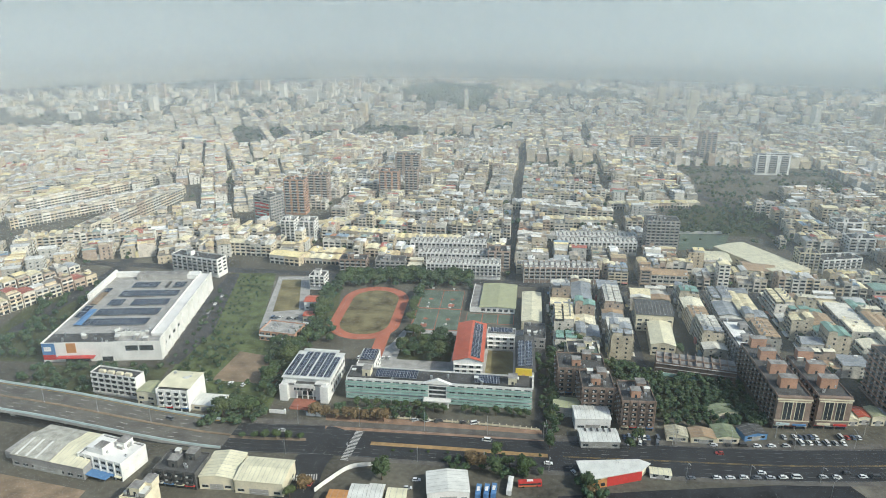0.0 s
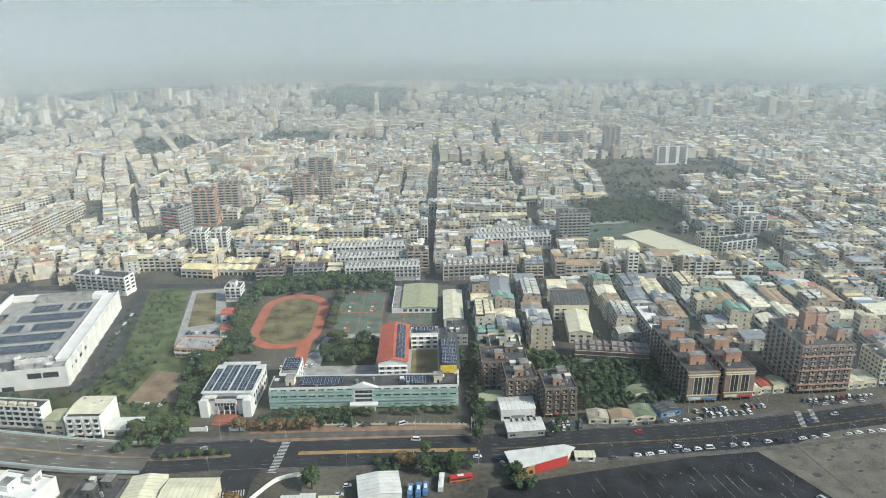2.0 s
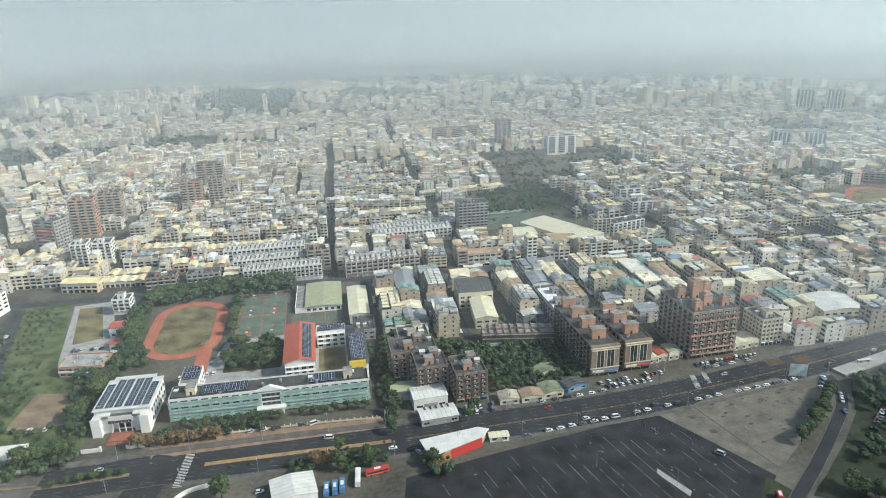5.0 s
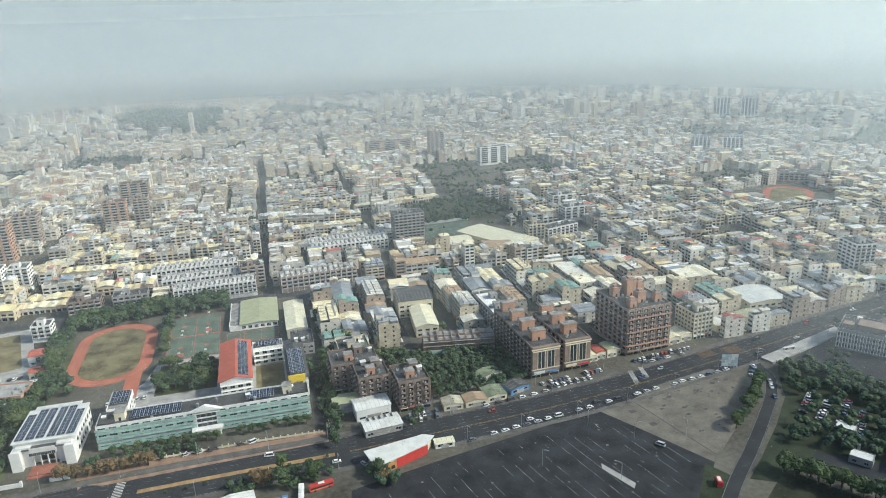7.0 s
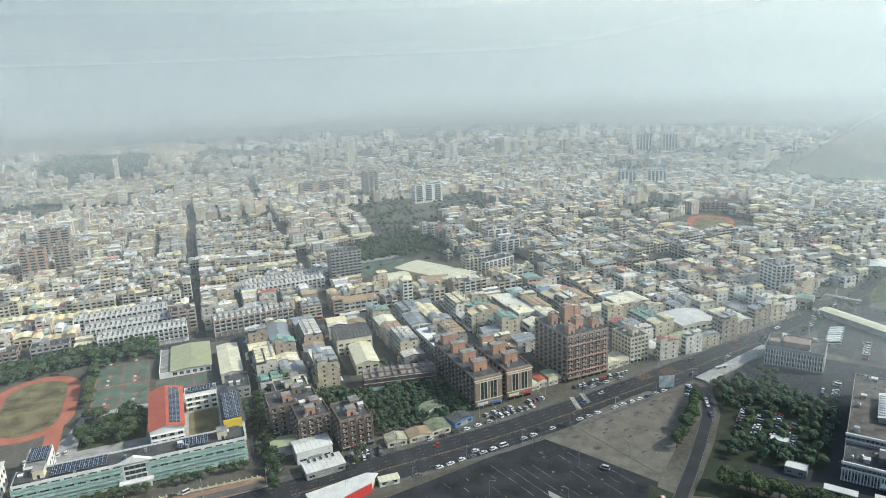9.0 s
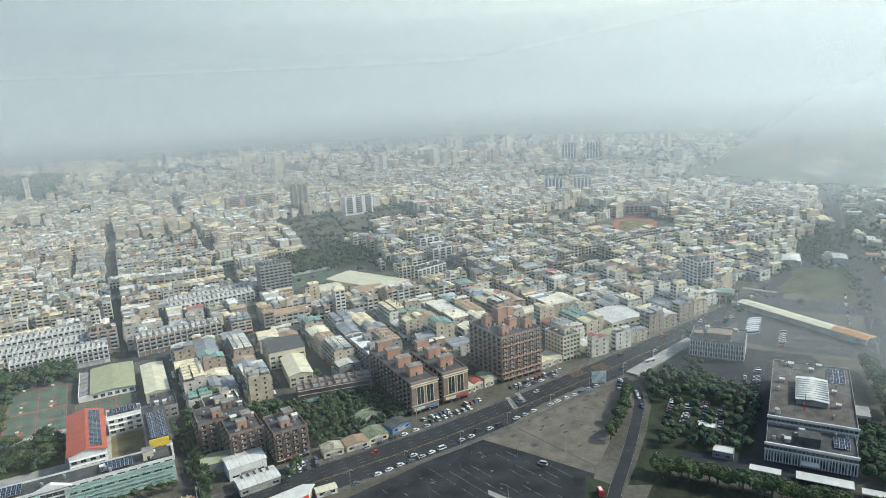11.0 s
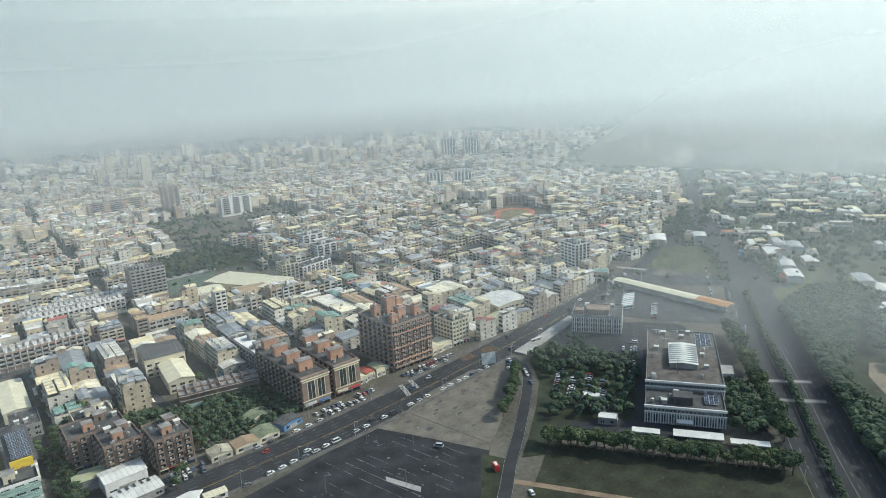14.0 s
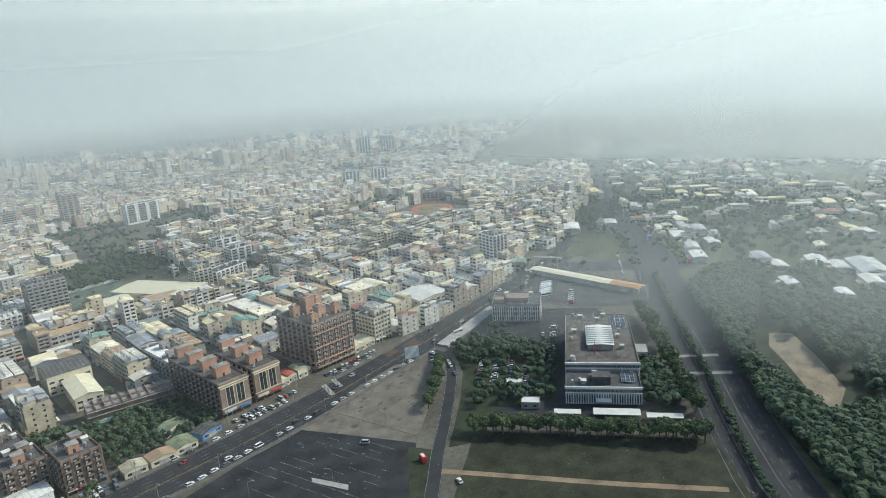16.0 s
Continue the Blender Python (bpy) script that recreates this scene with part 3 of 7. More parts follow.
def school_block():
    t = thing("school_building", -52, 351, -7.3, "long four-storey school front under green scaffold netting", "school")
    w, d, h = 110, 14, 14
    block(t, w, d, h, M_white, M_dark, 1.0)
    # scaffold: poles, decks and netting, bay by bay
    pole, deck = Geo().cyl(0, 0, 0, h + .6, .05, 6).mesh("scaffold_pole", [M_frame]), Geo().box(0, 0, 0, 5.5, 1.1, .06).mesh("scaffold_deck", [M_frame])
    net = Geo()
    for r in range(6):
        for c in range(2):
            x0, z0 = c * 2.75 + .06, r * 2.1 + .08
            net.box(x0, 0, z0, x0 + 2.64, .03, z0 + (1.15 if r % 2 else 1.7))
    net = net.mesh("scaffold_net", [M_net])
    for i in range(20):
        if i in (9, 10):
            continue
        x = i * 5.5
        part("scaffold_net", net, None, t, m=pose(x, -1.75, 1))
        for k in range(6):
            part("scaffold_deck", deck, None, t, m=pose(x, -1.7, 1 + k * 2.1))
    for i in range(41):
        part("scaffold_pole", pole, None, t, m=pose(i * 2.75, -1.8, 0))
    windows(t, w, d, 's', 20, 4, 3.3, .9, 3.6, 1.7, 0, None, 3)
    g = Geo().box(48, -1.2, 0, 62, 0, 12.5)
    g.face([(46.5, -1.4, 13.4), (63.5, -1.4, 13.4), (55, -1.4, 16.6)]).face([(46.5, 1, 13.4), (55, 1, 16.6), (63.5, 1, 13.4)])
    g.face([(46.5, -1.4, 13.4), (55, -1.4, 16.6), (55, 1, 16.6), (46.5, 1, 13.4)]).face([(55, -1.4, 16.6), (63.5, -1.4, 13.4), (63.5, 1, 13.4), (55, 1, 16.6)])
    part("pediment", g, M_white, t)
    part("portico", Geo().box(47, -5, 3.6, 63, -1.2, 4.4).box(48, -4.7, 0, 48.8, -3.9, 3.6).box(61.2, -4.7, 0, 62, -3.9, 3.6).box(53, -4.7, 0, 53.8, -3.9, 3.6).box(56.4, -4.7, 0, 57.2, -3.9, 3.6), M_white, t)
    for f in range(3):
        part("arch_window", Geo().box(50, -1.3, 4.6 + f * 2.8, 60, -1.2, 6.4 + f * 2.8), M_glass, t)
    solar(t, 17, 2.5, 42, 12, h + .2, 12, 4, 4)
    solar(t, 76, 2.5, 91, 11.5, h + .2, 8, 4, 4)
    for x in (9, 96):
        penthouse(t, x, 4, x + 5, 10, h - 1, 4.2, M_cream)
    for x0 in (1, 100):
        part("roof_slab", Geo().box(x0, 1, h + .1, x0 + 8, d - 1, h + .5), M_dark, t)
    clutter(t, w, d, h - .95, 8, 9)
    part("yellow_wall", Geo().box(100, d + .1, 9, w - .3, d + 1.2, h + 4.2), M_ylw, t, "bright yellow painted wall")
    part("emblem", Geo().cyl(105, d - .2, 14.6, 14.7, .9, 14), M_orange, t)
    return t
school_block()


def wing(name, x, y, rot, w, d, h, mroof, gab, label, arr=None, face='e', mwall=None):
    t = thing(name, x, y, rot, label, "school")
    fl = int(h / 3.3)
    mwall = mwall or M_white
    if gab:
        part("wall", Geo().box(0, 0, 0, w, d, h).face([(0, 0, h), (w, 0, h), (w / 2, 0, h + gab)]).face([(0, d, h), (w / 2, d, h + gab), (w, d, h)]), mwall, t)
        part("roof", Geo().gable(0, 0, w, d, h + .1, gab, 0, 'y', .9, .25), mroof, t)
    else:
        block(t, w, d, h, mwall, mroof)
    for s in 'swe':
        L = w if s == 's' else d
        windows(t, w, d, s, max(2, int(L / 4.2)), fl, 3.3, .9, 2.6, 1.7)
        part("gallery", Geo().box(0, -1.6, 3.2, w, 0, 3.4).box(0, -1.6, 6.5, w, 0, 6.7).box(0, -1.6, 9.8, w, 0, 10), mwall, t) if s == 's' else None
    for q in arr or ():
        solar(t, *q)
    return t


t = wing("classroom_wing", 12.5, 374, -6.3, 18, 53, 12.5, M_redroof, 2.6, "classroom wing with bright red metal gable roof")
me = Geo().face([(.06, .06, .06), (1.94, .06, .06), (1.94, 1.54, .06), (.06, 1.54, .06)], 0).box(0, 0, 0, 2, 1.6, .05, 1).mesh("solar_panel", [M_solar, M_frame])
for i in range(3):
    for j in range(29):
        sl = math.atan2(2.6, 9.9)
        part("solar_panel", me, None, t, m=pose(10.6 + i * 2.05 * math.cos(sl), 2 + j * 1.68, 12.6 + 2.6 - .45 - i * 2.05 * math.sin(sl) + .12, 0, math.degrees(sl), 0))
wing("classroom_wing", 50.3, 360, -6.5, 11, 46, 12.5, M_dark, 1.2, "narrow classroom wing with dark roof and panels")
t = bpy.data.objects["classroom_wing.001"] if "classroom_wing.001" in bpy.data.objects else t
solar(t, 1.0, 4, 5.2, 38, 13.9, 2, 18)
solar(t, 5.8, 4, 10, 38, 13.9, 2, 18)
wing("classroom_wing", 36.5, 412, -6.5, 19, 10, 12, M_flat, 0, "cream classroom wing with arcaded galleries and panels", [(2, 2, 17, 8.5, 12.5, 8, 3, 5)])
wing("classroom_wing", -48, 371, -7, 11, 20, 12, M_flat, 0, "small white wing with solar panels on roof", [(1, 5, 10, 12, 12.4, 5, 3, 5), (1, 12.5, 10, 19, 12.4, 5, 3, 5)])


def gym():
    t = thing("gymnasium", 35.3, 472.5, -8, "school gymnasium with pale green metal roof", "gymnasium")
    w, d, h = 26.5, 47, 4.6
    part("wall", Geo().box(0, 0, 0, w, d, h), M_white, t)
    part("roof", Geo().gable(0, 0, w, d, h + .1, 1.0, 0, 'y', .8, .3), M_greenmetal, t)
    seam = Geo()
    for i in range(19):
        y = 1 + i * 2.45
        seam.face([(-.6, y, h + .2), (w / 2, y, h + 1.2), (w / 2, y + .12, h + 1.2), (-.6, y + .12, h + .2)]).face([(w + .6, y, h + .2), (w + .6, y + .12, h + .2), (w / 2, y + .12, h + 1.2), (w / 2, y, h + 1.2)])
    part("roof_seams", seam, M_conc, t)
    windows(t, w, d, 's', 6, 1, 3, 1.2, 2.6, 2, 0, None, 2)
    part("annex", Geo().box(-8, 0, 0, -.05, d, 3.4, 0, 1).box(-8, 0, 3.4, -7.7, d, 4.2, 0).box(-8, 0, 3.4, 0, .3, 4.2, 0), [M_white, M_flat], t)
    return t
gym()
shed("storage_hall", 63.5, 442, -7.5, 14.5, 54, 7, M_creammetal, M_cream, 'y', 1.0, "long hall under cream corrugated metal roof")
t = thing("school_annex", 61.5, 414, -7.5, "grey school annex with dark flat roofs", "school")
block(t, 15, 24, 8, M_grey, M_dark)
windows(t, 15, 24, 's', 3, 2, 3.4, 1, 2.6, 1.6)
clutter(t, 15, 24, 7.2, 6, 8)


def stadium(w, l, n=18, inset=0.0):
    """Outline of a running track."""
    r, s = w / 2 - inset, (l - w) / 2
    return [(math.cos(math.pi * i / n) * r, s + math.sin(math.pi * i / n) * r) for i in range(n + 1)] + [(-math.cos(math.pi * i / n) * r, -s - math.sin(math.pi * i / n) * r) for i in range(n + 1)]


t = thing("running_track", -49.5, 475.5, -6, "red oval running track around a worn grass field", "running track")
part("track", Geo().prism(stadium(53, 97), 0, .09), M_track, t)
part("field", Geo().prism(stadium(53, 97, 18, 8), .05, .14), mat("worn_grass", (.17, .145, .075), size=11, fine=1.5, var=.5), t, "worn yellow-green grass infield")
part("lane_lines", strip([Vector(p) for p in stadium(53, 97, 18, 3.2)], -.06, .06, .1), M_paint, t)
part("sprint_strip", Geo().box(13, -77, .0, 22, -30, .08), M_track, t)
t = thing("sports_court", 1.5, 482, -6.5, "green basketball courts with red borders and white lines", "court")
part("surface", Geo().box(-15, -40, 0, 20, 35, .07), M_courtred, t)
for a in (0, 1):
    for b in (0, 1):
        x0, y0 = -14 + a * 17.1, -39 + b * 37.4
        part("court", Geo().box(x0, y0, .07, x0 + 16.5, y0 + 35.6, .1), M_court, t)
        ln = Geo()
        for q in ((1, 3, 15.5, 3.1), (1, 32, 15.5, 32.1), (1, 3, 1.1, 32), (15.4, 3, 15.5, 32), (1, 17.5, 15.5, 17.6), (5.8, 3, 5.9, 8.8), (10.6, 3, 10.7, 8.8), (5.8, 8.8, 10.7, 8.9), (5.8, 26.2, 5.9, 32), (10.6, 26.2, 10.7, 32), (5.8, 26.1, 10.7, 26.2)):
            ln.box(x0 + q[0], y0 + q[1], .1, x0 + q[2], y0 + q[3], .115)
        part("court_lines", ln, M_line, t)
        part("centre_circle", Geo().cyl(x0 + 8.2, y0 + 17.5, .1, .118, 1.8, 16), M_courtred, t)
        part("keyhole", Geo().box(x0 + 5.9, y0 + 3.1, .1, x0 + 10.6, y0 + 8.8, .11), M_courtred if a == b else M_court, t)
        for y1, s1 in ((y0 + 2.4, 1), (y0 + 32.7, -1)):
            p = part("basketball_hoop", Geo().cyl(x0 + 8.2, y1, .1, 3, .08, 6), M_conc, t)
            part("backboard", Geo().box(x0 + 7.3, y1 + s1 * .3 - .05, 2.7, x0 + 9.1, y1 + s1 * .3 + .05, 3.8), M_white, p)
t = thing("sports_court", 42, 460.5, -7, "narrow green court with red edge before the gymnasium", "court")
part("surface", Geo().box(-18, -9, 0, 18, 8.5, .07), M_courtred, t)
for a in (-17.5, -5.6, 6.3):
    part("court", Geo().box(a, -8.4, .07, a + 11.2, 7.9, .1), M_court, t)
    part("court_lines", Geo().box(a + 2, -6, .1, a + 9, -5.9, .115).box(a + 2, 5, .1, a + 9, 5.1, .115).box(a + 2, -6, .1, a + 2.1, 5, .115).box(a + 8.9, -6, .1, a + 9, 5, .115), M_line, t)
flat("schoolyard", [(-52, 352), (58, 338), (70, 440), (-20, 448), (-30, 420), (-48, 398)], .03, M_conc, "pale concrete school yard between the wings", "yard")
flat("garden", [(-25, 398), (11, 394), (16, 432), (-20, 438)], .06, M_grass, "green school garden lawn with trees", "lawn")
flat("lawn", [(-90, 420), (-72, 440), (-78, 520), (-92, 530)], .05, M_grass, "strip of rough grass beside the track", "lawn")
flat("courtyard", [(31, 366), (49, 364), (54, 408), (37, 410)], .07, M_dry, "sunlit school courtyard of dry grass", "yard")
flat("wild_field", [(-168, 340), (-96, 335), (-92, 420), (-130, 470), (-140, 556), (-180, 556), (-172, 460)], .04, M_lush, "overgrown green field beside the superstore", "field")
flat("wild_field", [(-250, 360), (-172, 352), (-172, 388), (-258, 392)], .05, M_grass, "overgrown grass verge near the flyover", "field")
flat("bare_earth", [(-140, 372), (-98, 366), (-96, 398), (-132, 410)], .06, M_soil, "bare brown earth patch in the field", "field")
flat("store_drive", [(-178, 396), (-168, 392), (-160, 440), (-172, 555), (-182, 555), (-184, 500)], .06, M_asphalt2, "asphalt drive along the superstore wall", "road")
flat("football_pitch", [(-124.8, 474.4), (-105.6, 478.4), (-115.2, 540.7), (-131.3, 540.9)], .07, M_dry, "dry yellowed playing field behind the station", "field")
flat("station_yard", [(-128, 445), (-92, 440), (-108, 548), (-136, 548)], .05, M_conc, "concrete yard with parked cars", "yard")


def station():
    t = thing("fire_station", -123, 427, -14, "low brick-red and white station with flat roof", "station")
    block(t, 27, 18, 7.5, M_brick, M_conc)
    part("band", Geo().box(-.15, -.3, 3.3, 27.15, -.02, 4.5), M_white, t)
    part("porch", Geo().box(16, -9, 4.0, 27, 0, 4.4).box(16.4, -8.6, 0, 16.9, -8.1, 4).box(26.2, -8.6, 0, 26.7, -8.1, 4), M_white, t)
    windows(t, 27, 18, 's', 6, 2, 3.5, .8, 3, 1.8, 0, None, 2)
    clutter(t, 27, 18, 6.7, 5, 13)
station()
shed("house", -101, 478, -8, 13, 12, 7, M_redroof, M_white, 'x', 1.2, "white house with red sheet roof by the track", "house")
shed("house", -98, 456, -8, 9, 9, 5, M_redroof, M_cream, 'x', .9, "small house with red sheet roof by the track", "house")
shed("house", -97, 436, -8, 8, 9, 5, M_metal, M_white, 'x', .9, "small white house with pale tin roof", "house")

# ---------------------------------------------------------------- apartment blocks
def far_facade(t, w, d, floors, fh, ns, nw):
    """Openings and balcony fronts of a block that stays far off, as one part."""
    g = Geo()
    for f in range(1, floors):
        z = f * fh
        for i in range(ns):
            a, b = w * (i + .18) / ns, w * (i + .82) / ns
            g.box(a, -.05, z + .9, b, 0, z + 2.4, 0).box(a - .2, -1.0, z - .1, b + .2, 0, z + .8, 1)
        for i in range(nw):
            a, b = d * (i + .2) / nw, d * (i + .8) / nw
            g.box(-.05, a, z + .9, 0, b, z + 2.4, 0).box(w, a, z + .9, w + .05, b, z + 2.4, 0)
    if ns >= 14:                                            # each house of a terrace has its stair head and balcony screens
        for i in range(ns):
            a, b, top = w * (i + .12) / ns, w * (i + .72) / ns, floors * fh
            hh, dy = 2.2 + .35 * (i * 7 % 4), d * .05 * (i * 5 % 3)
            g.box(a, d * .42 + dy, top - .1, b, d * .7 + dy, top + hh, 2, 1).box(a - .2, d * .4 + dy, top + hh, b + .2, d * .73 + dy, top + hh + .2, 1)
            g.box(w * i / ns - .12, -.9, 0, w * i / ns + .12, 0, top + .8, 2).box(a, .6, top + .2, a + 1.6, 1.6, top + 1.5, 2)
    tagged(part("facade", g, [M_glass, M_conc, M_cream if int(w) % 2 else M_white], t), "", "", "", "stuff")


def apartment(name, x, y, rot, w, d, floors, m, label, fh=3.0, ns=4, nw=5, bal=True, stair=True, seed=1, trim=None, east=False):
    t = thing(name, x, y, rot, label, "apartment block")
    site(x, y, rot, w, d)
    h = floors * fh + .8
    block(t, w, d, h, m, M_flat if ns >= 14 else M_dark)
    if math.hypot(x, y) > 520:
        far_facade(t, w, d, floors, fh, ns, nw)
        if stair:
            penthouse(t, w * .3, d * .2, w * .3 + 5, d * .2 + 5, h - .9, 4.0, m)
        clutter(t, w, d, h - .85, 5, seed)
        return t, h
    band = Geo().box(-.12, -.14, -.12, w + .12, 0, .16).box(-.14, 0, -.12, 0, d, .16).box(w, 0, -.12, w + .12, d, .16).mesh("floor_band", [trim or m])
    for f in range(1, floors + 1):
        part("floor_band", band, None, t, m=pose(0, 0, f * fh))
    for i in range(ns + 1):
        part("pier", Geo().box(w * i / ns - .25, -.35, 0, w * i / ns + .25, 0, h + .3), trim or m, t)
    if bal:
        balconies(t, w, d, 's', ns, floors - 1, fh, fh, w / ns * .62, 1.3, m)
        balconies(t, w, d, 'w', nw, floors - 1, fh, fh, d / nw * .6, 1.2, m)
    else:
        windows(t, w, d, 's', ns, floors - 1, fh, fh + .9, w / ns * .55, 1.5)
        windows(t, w, d, 'w', nw, floors - 1, fh, fh + .9, d / nw * .5, 1.5)
    if east:
        windows(t, w, d, 'e', nw, floors - 1, fh, fh + .9, d / nw * .5, 1.5)
    for i in range(ns):
        part("shopfront", Geo().box(w * i / ns + .4, -.1, .1, w * (i + 1) / ns - .4, 0, 2.4, 0).box(w * i / ns + .2, -1.4, 2.5, w * (i + 1) / ns - .2, 0, 2.7, 1), [M_glass, (M_red, M_metal, M_blue, M_creammetal)[(i + seed) % 4]], t)
    if stair:
        penthouse(t, w * .3, d * .2, w * .3 + 5, d * .2 + 5, h - .9, 4.0, M_brick if m is M_brown else m)
        penthouse(t, w * .55, d * .62, w * .55 + 5, d * .62 + 6, h - .9, 3.6, m)
    clutter(t, w, d, h - .85, 7, seed)
    return t, h


apartment("town_house", -104, 519, -8, 13, 12, 4, M_white, "white four-storey town house beside the track", ns=3, nw=3, seed=61)
apartment("apartment_block", 103.5, 316.5, -5, 18, 22, 6, M_brown, "brown tiled six-storey apartment block with cluttered balconies", ns=4, nw=5, seed=3)
apartment("apartment_block", 84.5, 330.5, -5, 18, 20, 6, M_brown, "older brown apartment block with dark flat roof", ns=4, nw=4, seed=4)
apartment("apartment_block", 74.5, 353, -6, 28, 20, 6, M_brown, "weathered brown apartment block with stair towers", ns=6, nw=4, seed=5)
t, h = apartment("apartment_block", 86, 381, -6, 20, 20, 4, M_cream, "cream four-storey block with green roof deck", ns=5, nw=4, seed=6)
part("green_deck", Geo().box(8, 2, 11.99, 19, 12, 12.05), M_court, t, "green painted roof deck")


def brown_hall(x, y, rot, w, d, floors, nst, label, seed):
    """A long brown block with a tall glazed street front and salmon stair towers."""
    t, h = apartment("apartment_block", x, y, rot, w, d, floors, M_brown, label, fh=2.9, ns=3, nw=int(d / 5.5), bal=True, stair=False, seed=seed, east=True)
    for k in range(2):
        x0 = w * (.2 + .36 * k)
        part("curtain_wall", Geo().box(x0, -1.75, 7, x0 + w * .24, -1.55, h - 3.5, 0).box(x0 - .4, -1.85, 6.5, x0, -1.2, h - 2.5, 1).box(x0 + w * .24, -1.85, 6.5, x0 + w * .24 + .4, -1.2, h - 2.5, 1).box(x0 + w * .12 - .1, -1.85, 7, x0 + w * .12 + .1, -1.7, h - 3.5, 1), [M_glass, M_cream], t, "tall dark glazing between pale piers")
    for x0, z0, y1, z1 in ((-.4, h - 2, -1.2, h - 1.2), (-.4, 6, -1.2, 6.5), (.3, h - 3.2, -1.3, h - 2.6)):
        part("cornice", Geo().box(x0, -1.9, z0, w - x0, y1, z1), M_cream, t)
    part("front_wall", Geo().box(0, -1.6, 3.2, w, 0, h - .2), M_brown, t)
    part("sign_band", Geo().box(1, -2.1, 3.4, w * .45, -1.6, 4.8), M_bridge if seed % 2 else M_cream, t)
    part("sign_band", Geo().box(w * .55, -2.1, 3.3, w - 1, -1.6, 4.4), M_blue if seed % 2 else M_red, t)
    for i in range(nst):
        yy = 9 + i * (d - 14) / max(1, nst - 1)
        penthouse(t, w * .5 - 4.5, yy, w * .5 + 4.5, yy + 5, h - .9, 6.2, M_brick)
    return t


brown_hall(188.5, 317.5, -5.5, 18, 62, 7, 4, "long brown apartment block with salmon stair towers", 3)
brown_hall(211, 317, -5.5, 17.5, 46, 7, 3, "brown apartment block with tall glazed street front", 4)
apartment("apartment_block", 195.5, 383, -5.5, 17, 44, 5, M_grey, "grey five-storey row with white flat roofs", nw=9, seed=8)
t = bpy.data.objects["apartment_block.006"]
part("white_deck", Geo().box(2, 3, 15.05, 12, 40, 15.15), M_white, t, "white painted roof deck")


def tower():
    w, d, fl = 32, 39, 10
    t, h = apartment("apartment_tower", 258, 317, -4.5, w, d, fl, M_pink, "tall reddish-brown apartment tower with stepped rooftop turrets", fh=3.1, ns=6, nw=7, stair=False, seed=2, trim=M_brown, east=True)
    for x0, y0, s, hh in ((4, 4, 5, 5), (13, 9, 6, 7), (13, 22, 7, 11), (24, 6, 5, 6), (4, 24, 5, 6), (24, 26, 5, 7), (9, 31, 5, 4)):
        penthouse(t, x0, y0, x0 + s, y0 + s, h - .9, hh, M_brick, .5)
        part("turret_cap", Geo().box(x0 + s * .25, y0 + s * .25, h + hh - .4, x0 + s * .75, y0 + s * .75, h + hh + .8), M_brick, t)
    for k in range(3):
        part("floor_cornice", Geo().box(-.45, -1.5, 6.2 + k * 9.3, w + .3, -.02, 6.8 + k * 9.3).box(-1.4, 0, 6.2 + k * 9.3, -.02, d, 6.8 + k * 9.3), M_brick, t, "salmon cornice band")
    part("crown_band", Geo().box(-.5, -1.6, h - 3.4, w + .5, -1.3, h - 2.7).box(-1.6, -.5, h - 3.4, -1.3, d + .5, h - 2.7), M_brown, t)
    part("arcade", Geo().box(0, -2.2, 2.8, w, 0, 3.2).box(-2.2, 0, 2.8, 0, d, 3.2), M_brown, t)
tower()
apartment("apartment_block", 312, 316, -4, 15, 20, 6, M_cream, "pale six-storey block with regular dark windows", ns=5, nw=6, bal=False, seed=9)
apartment("apartment_tower", 499, 343, -18, 17, 22, 10, M_white, "white apartment tower by the far junction", ns=4, nw=4, seed=10, east=True)
apartment("hotel", 200, 603, -6, 30, 18, 11, M_grey, "grey hotel block with rows of small windows", ns=7, nw=5, bal=False, seed=12)
apartment("apartment_block", 76, 533, -3, 64, 16, 4, M_pink, "rose-tiled four-storey terrace facing the street", fh=3.3, ns=14, nw=4, seed=14, stair=False)
for i, (yy, hh) in enumerate(((545, 4), (572, 4), (602, 4))):
    apartment("apartment_block", -7 - i * 8, yy, -5.5, 64 + i * 4, 13, hh, M_white, "white terrace of identical four-storey town houses", fh=3.3, ns=18, nw=2, seed=20 + i, stair=False)
for i, yy in enumerate((602, 620)):
    apartment("apartment_block", 117 + i * 4, yy, -3, 74, 13, 4, M_white, "white terrace with dark mansard roof strip", fh=3.3, ns=18, nw=2, seed=24 + i, stair=False)
apartment("apartment_block", -52, 552, -5, 26, 14, 4, M_grey, "grey four-storey apartment row behind trees", fh=3.2, ns=6, nw=2, seed=28)
apartment("apartment_block", -84, 556, -5, 24, 14, 4, M_brown, "brown four-storey apartment row behind trees", fh=3.2, ns=5, nw=2, seed=29)
apartment("apartment_block", -233, 562, -20, 48, 13, 5, M_white, "white five-storey apartment slab with balconies", fh=3.2, ns=9, nw=2, seed=30)
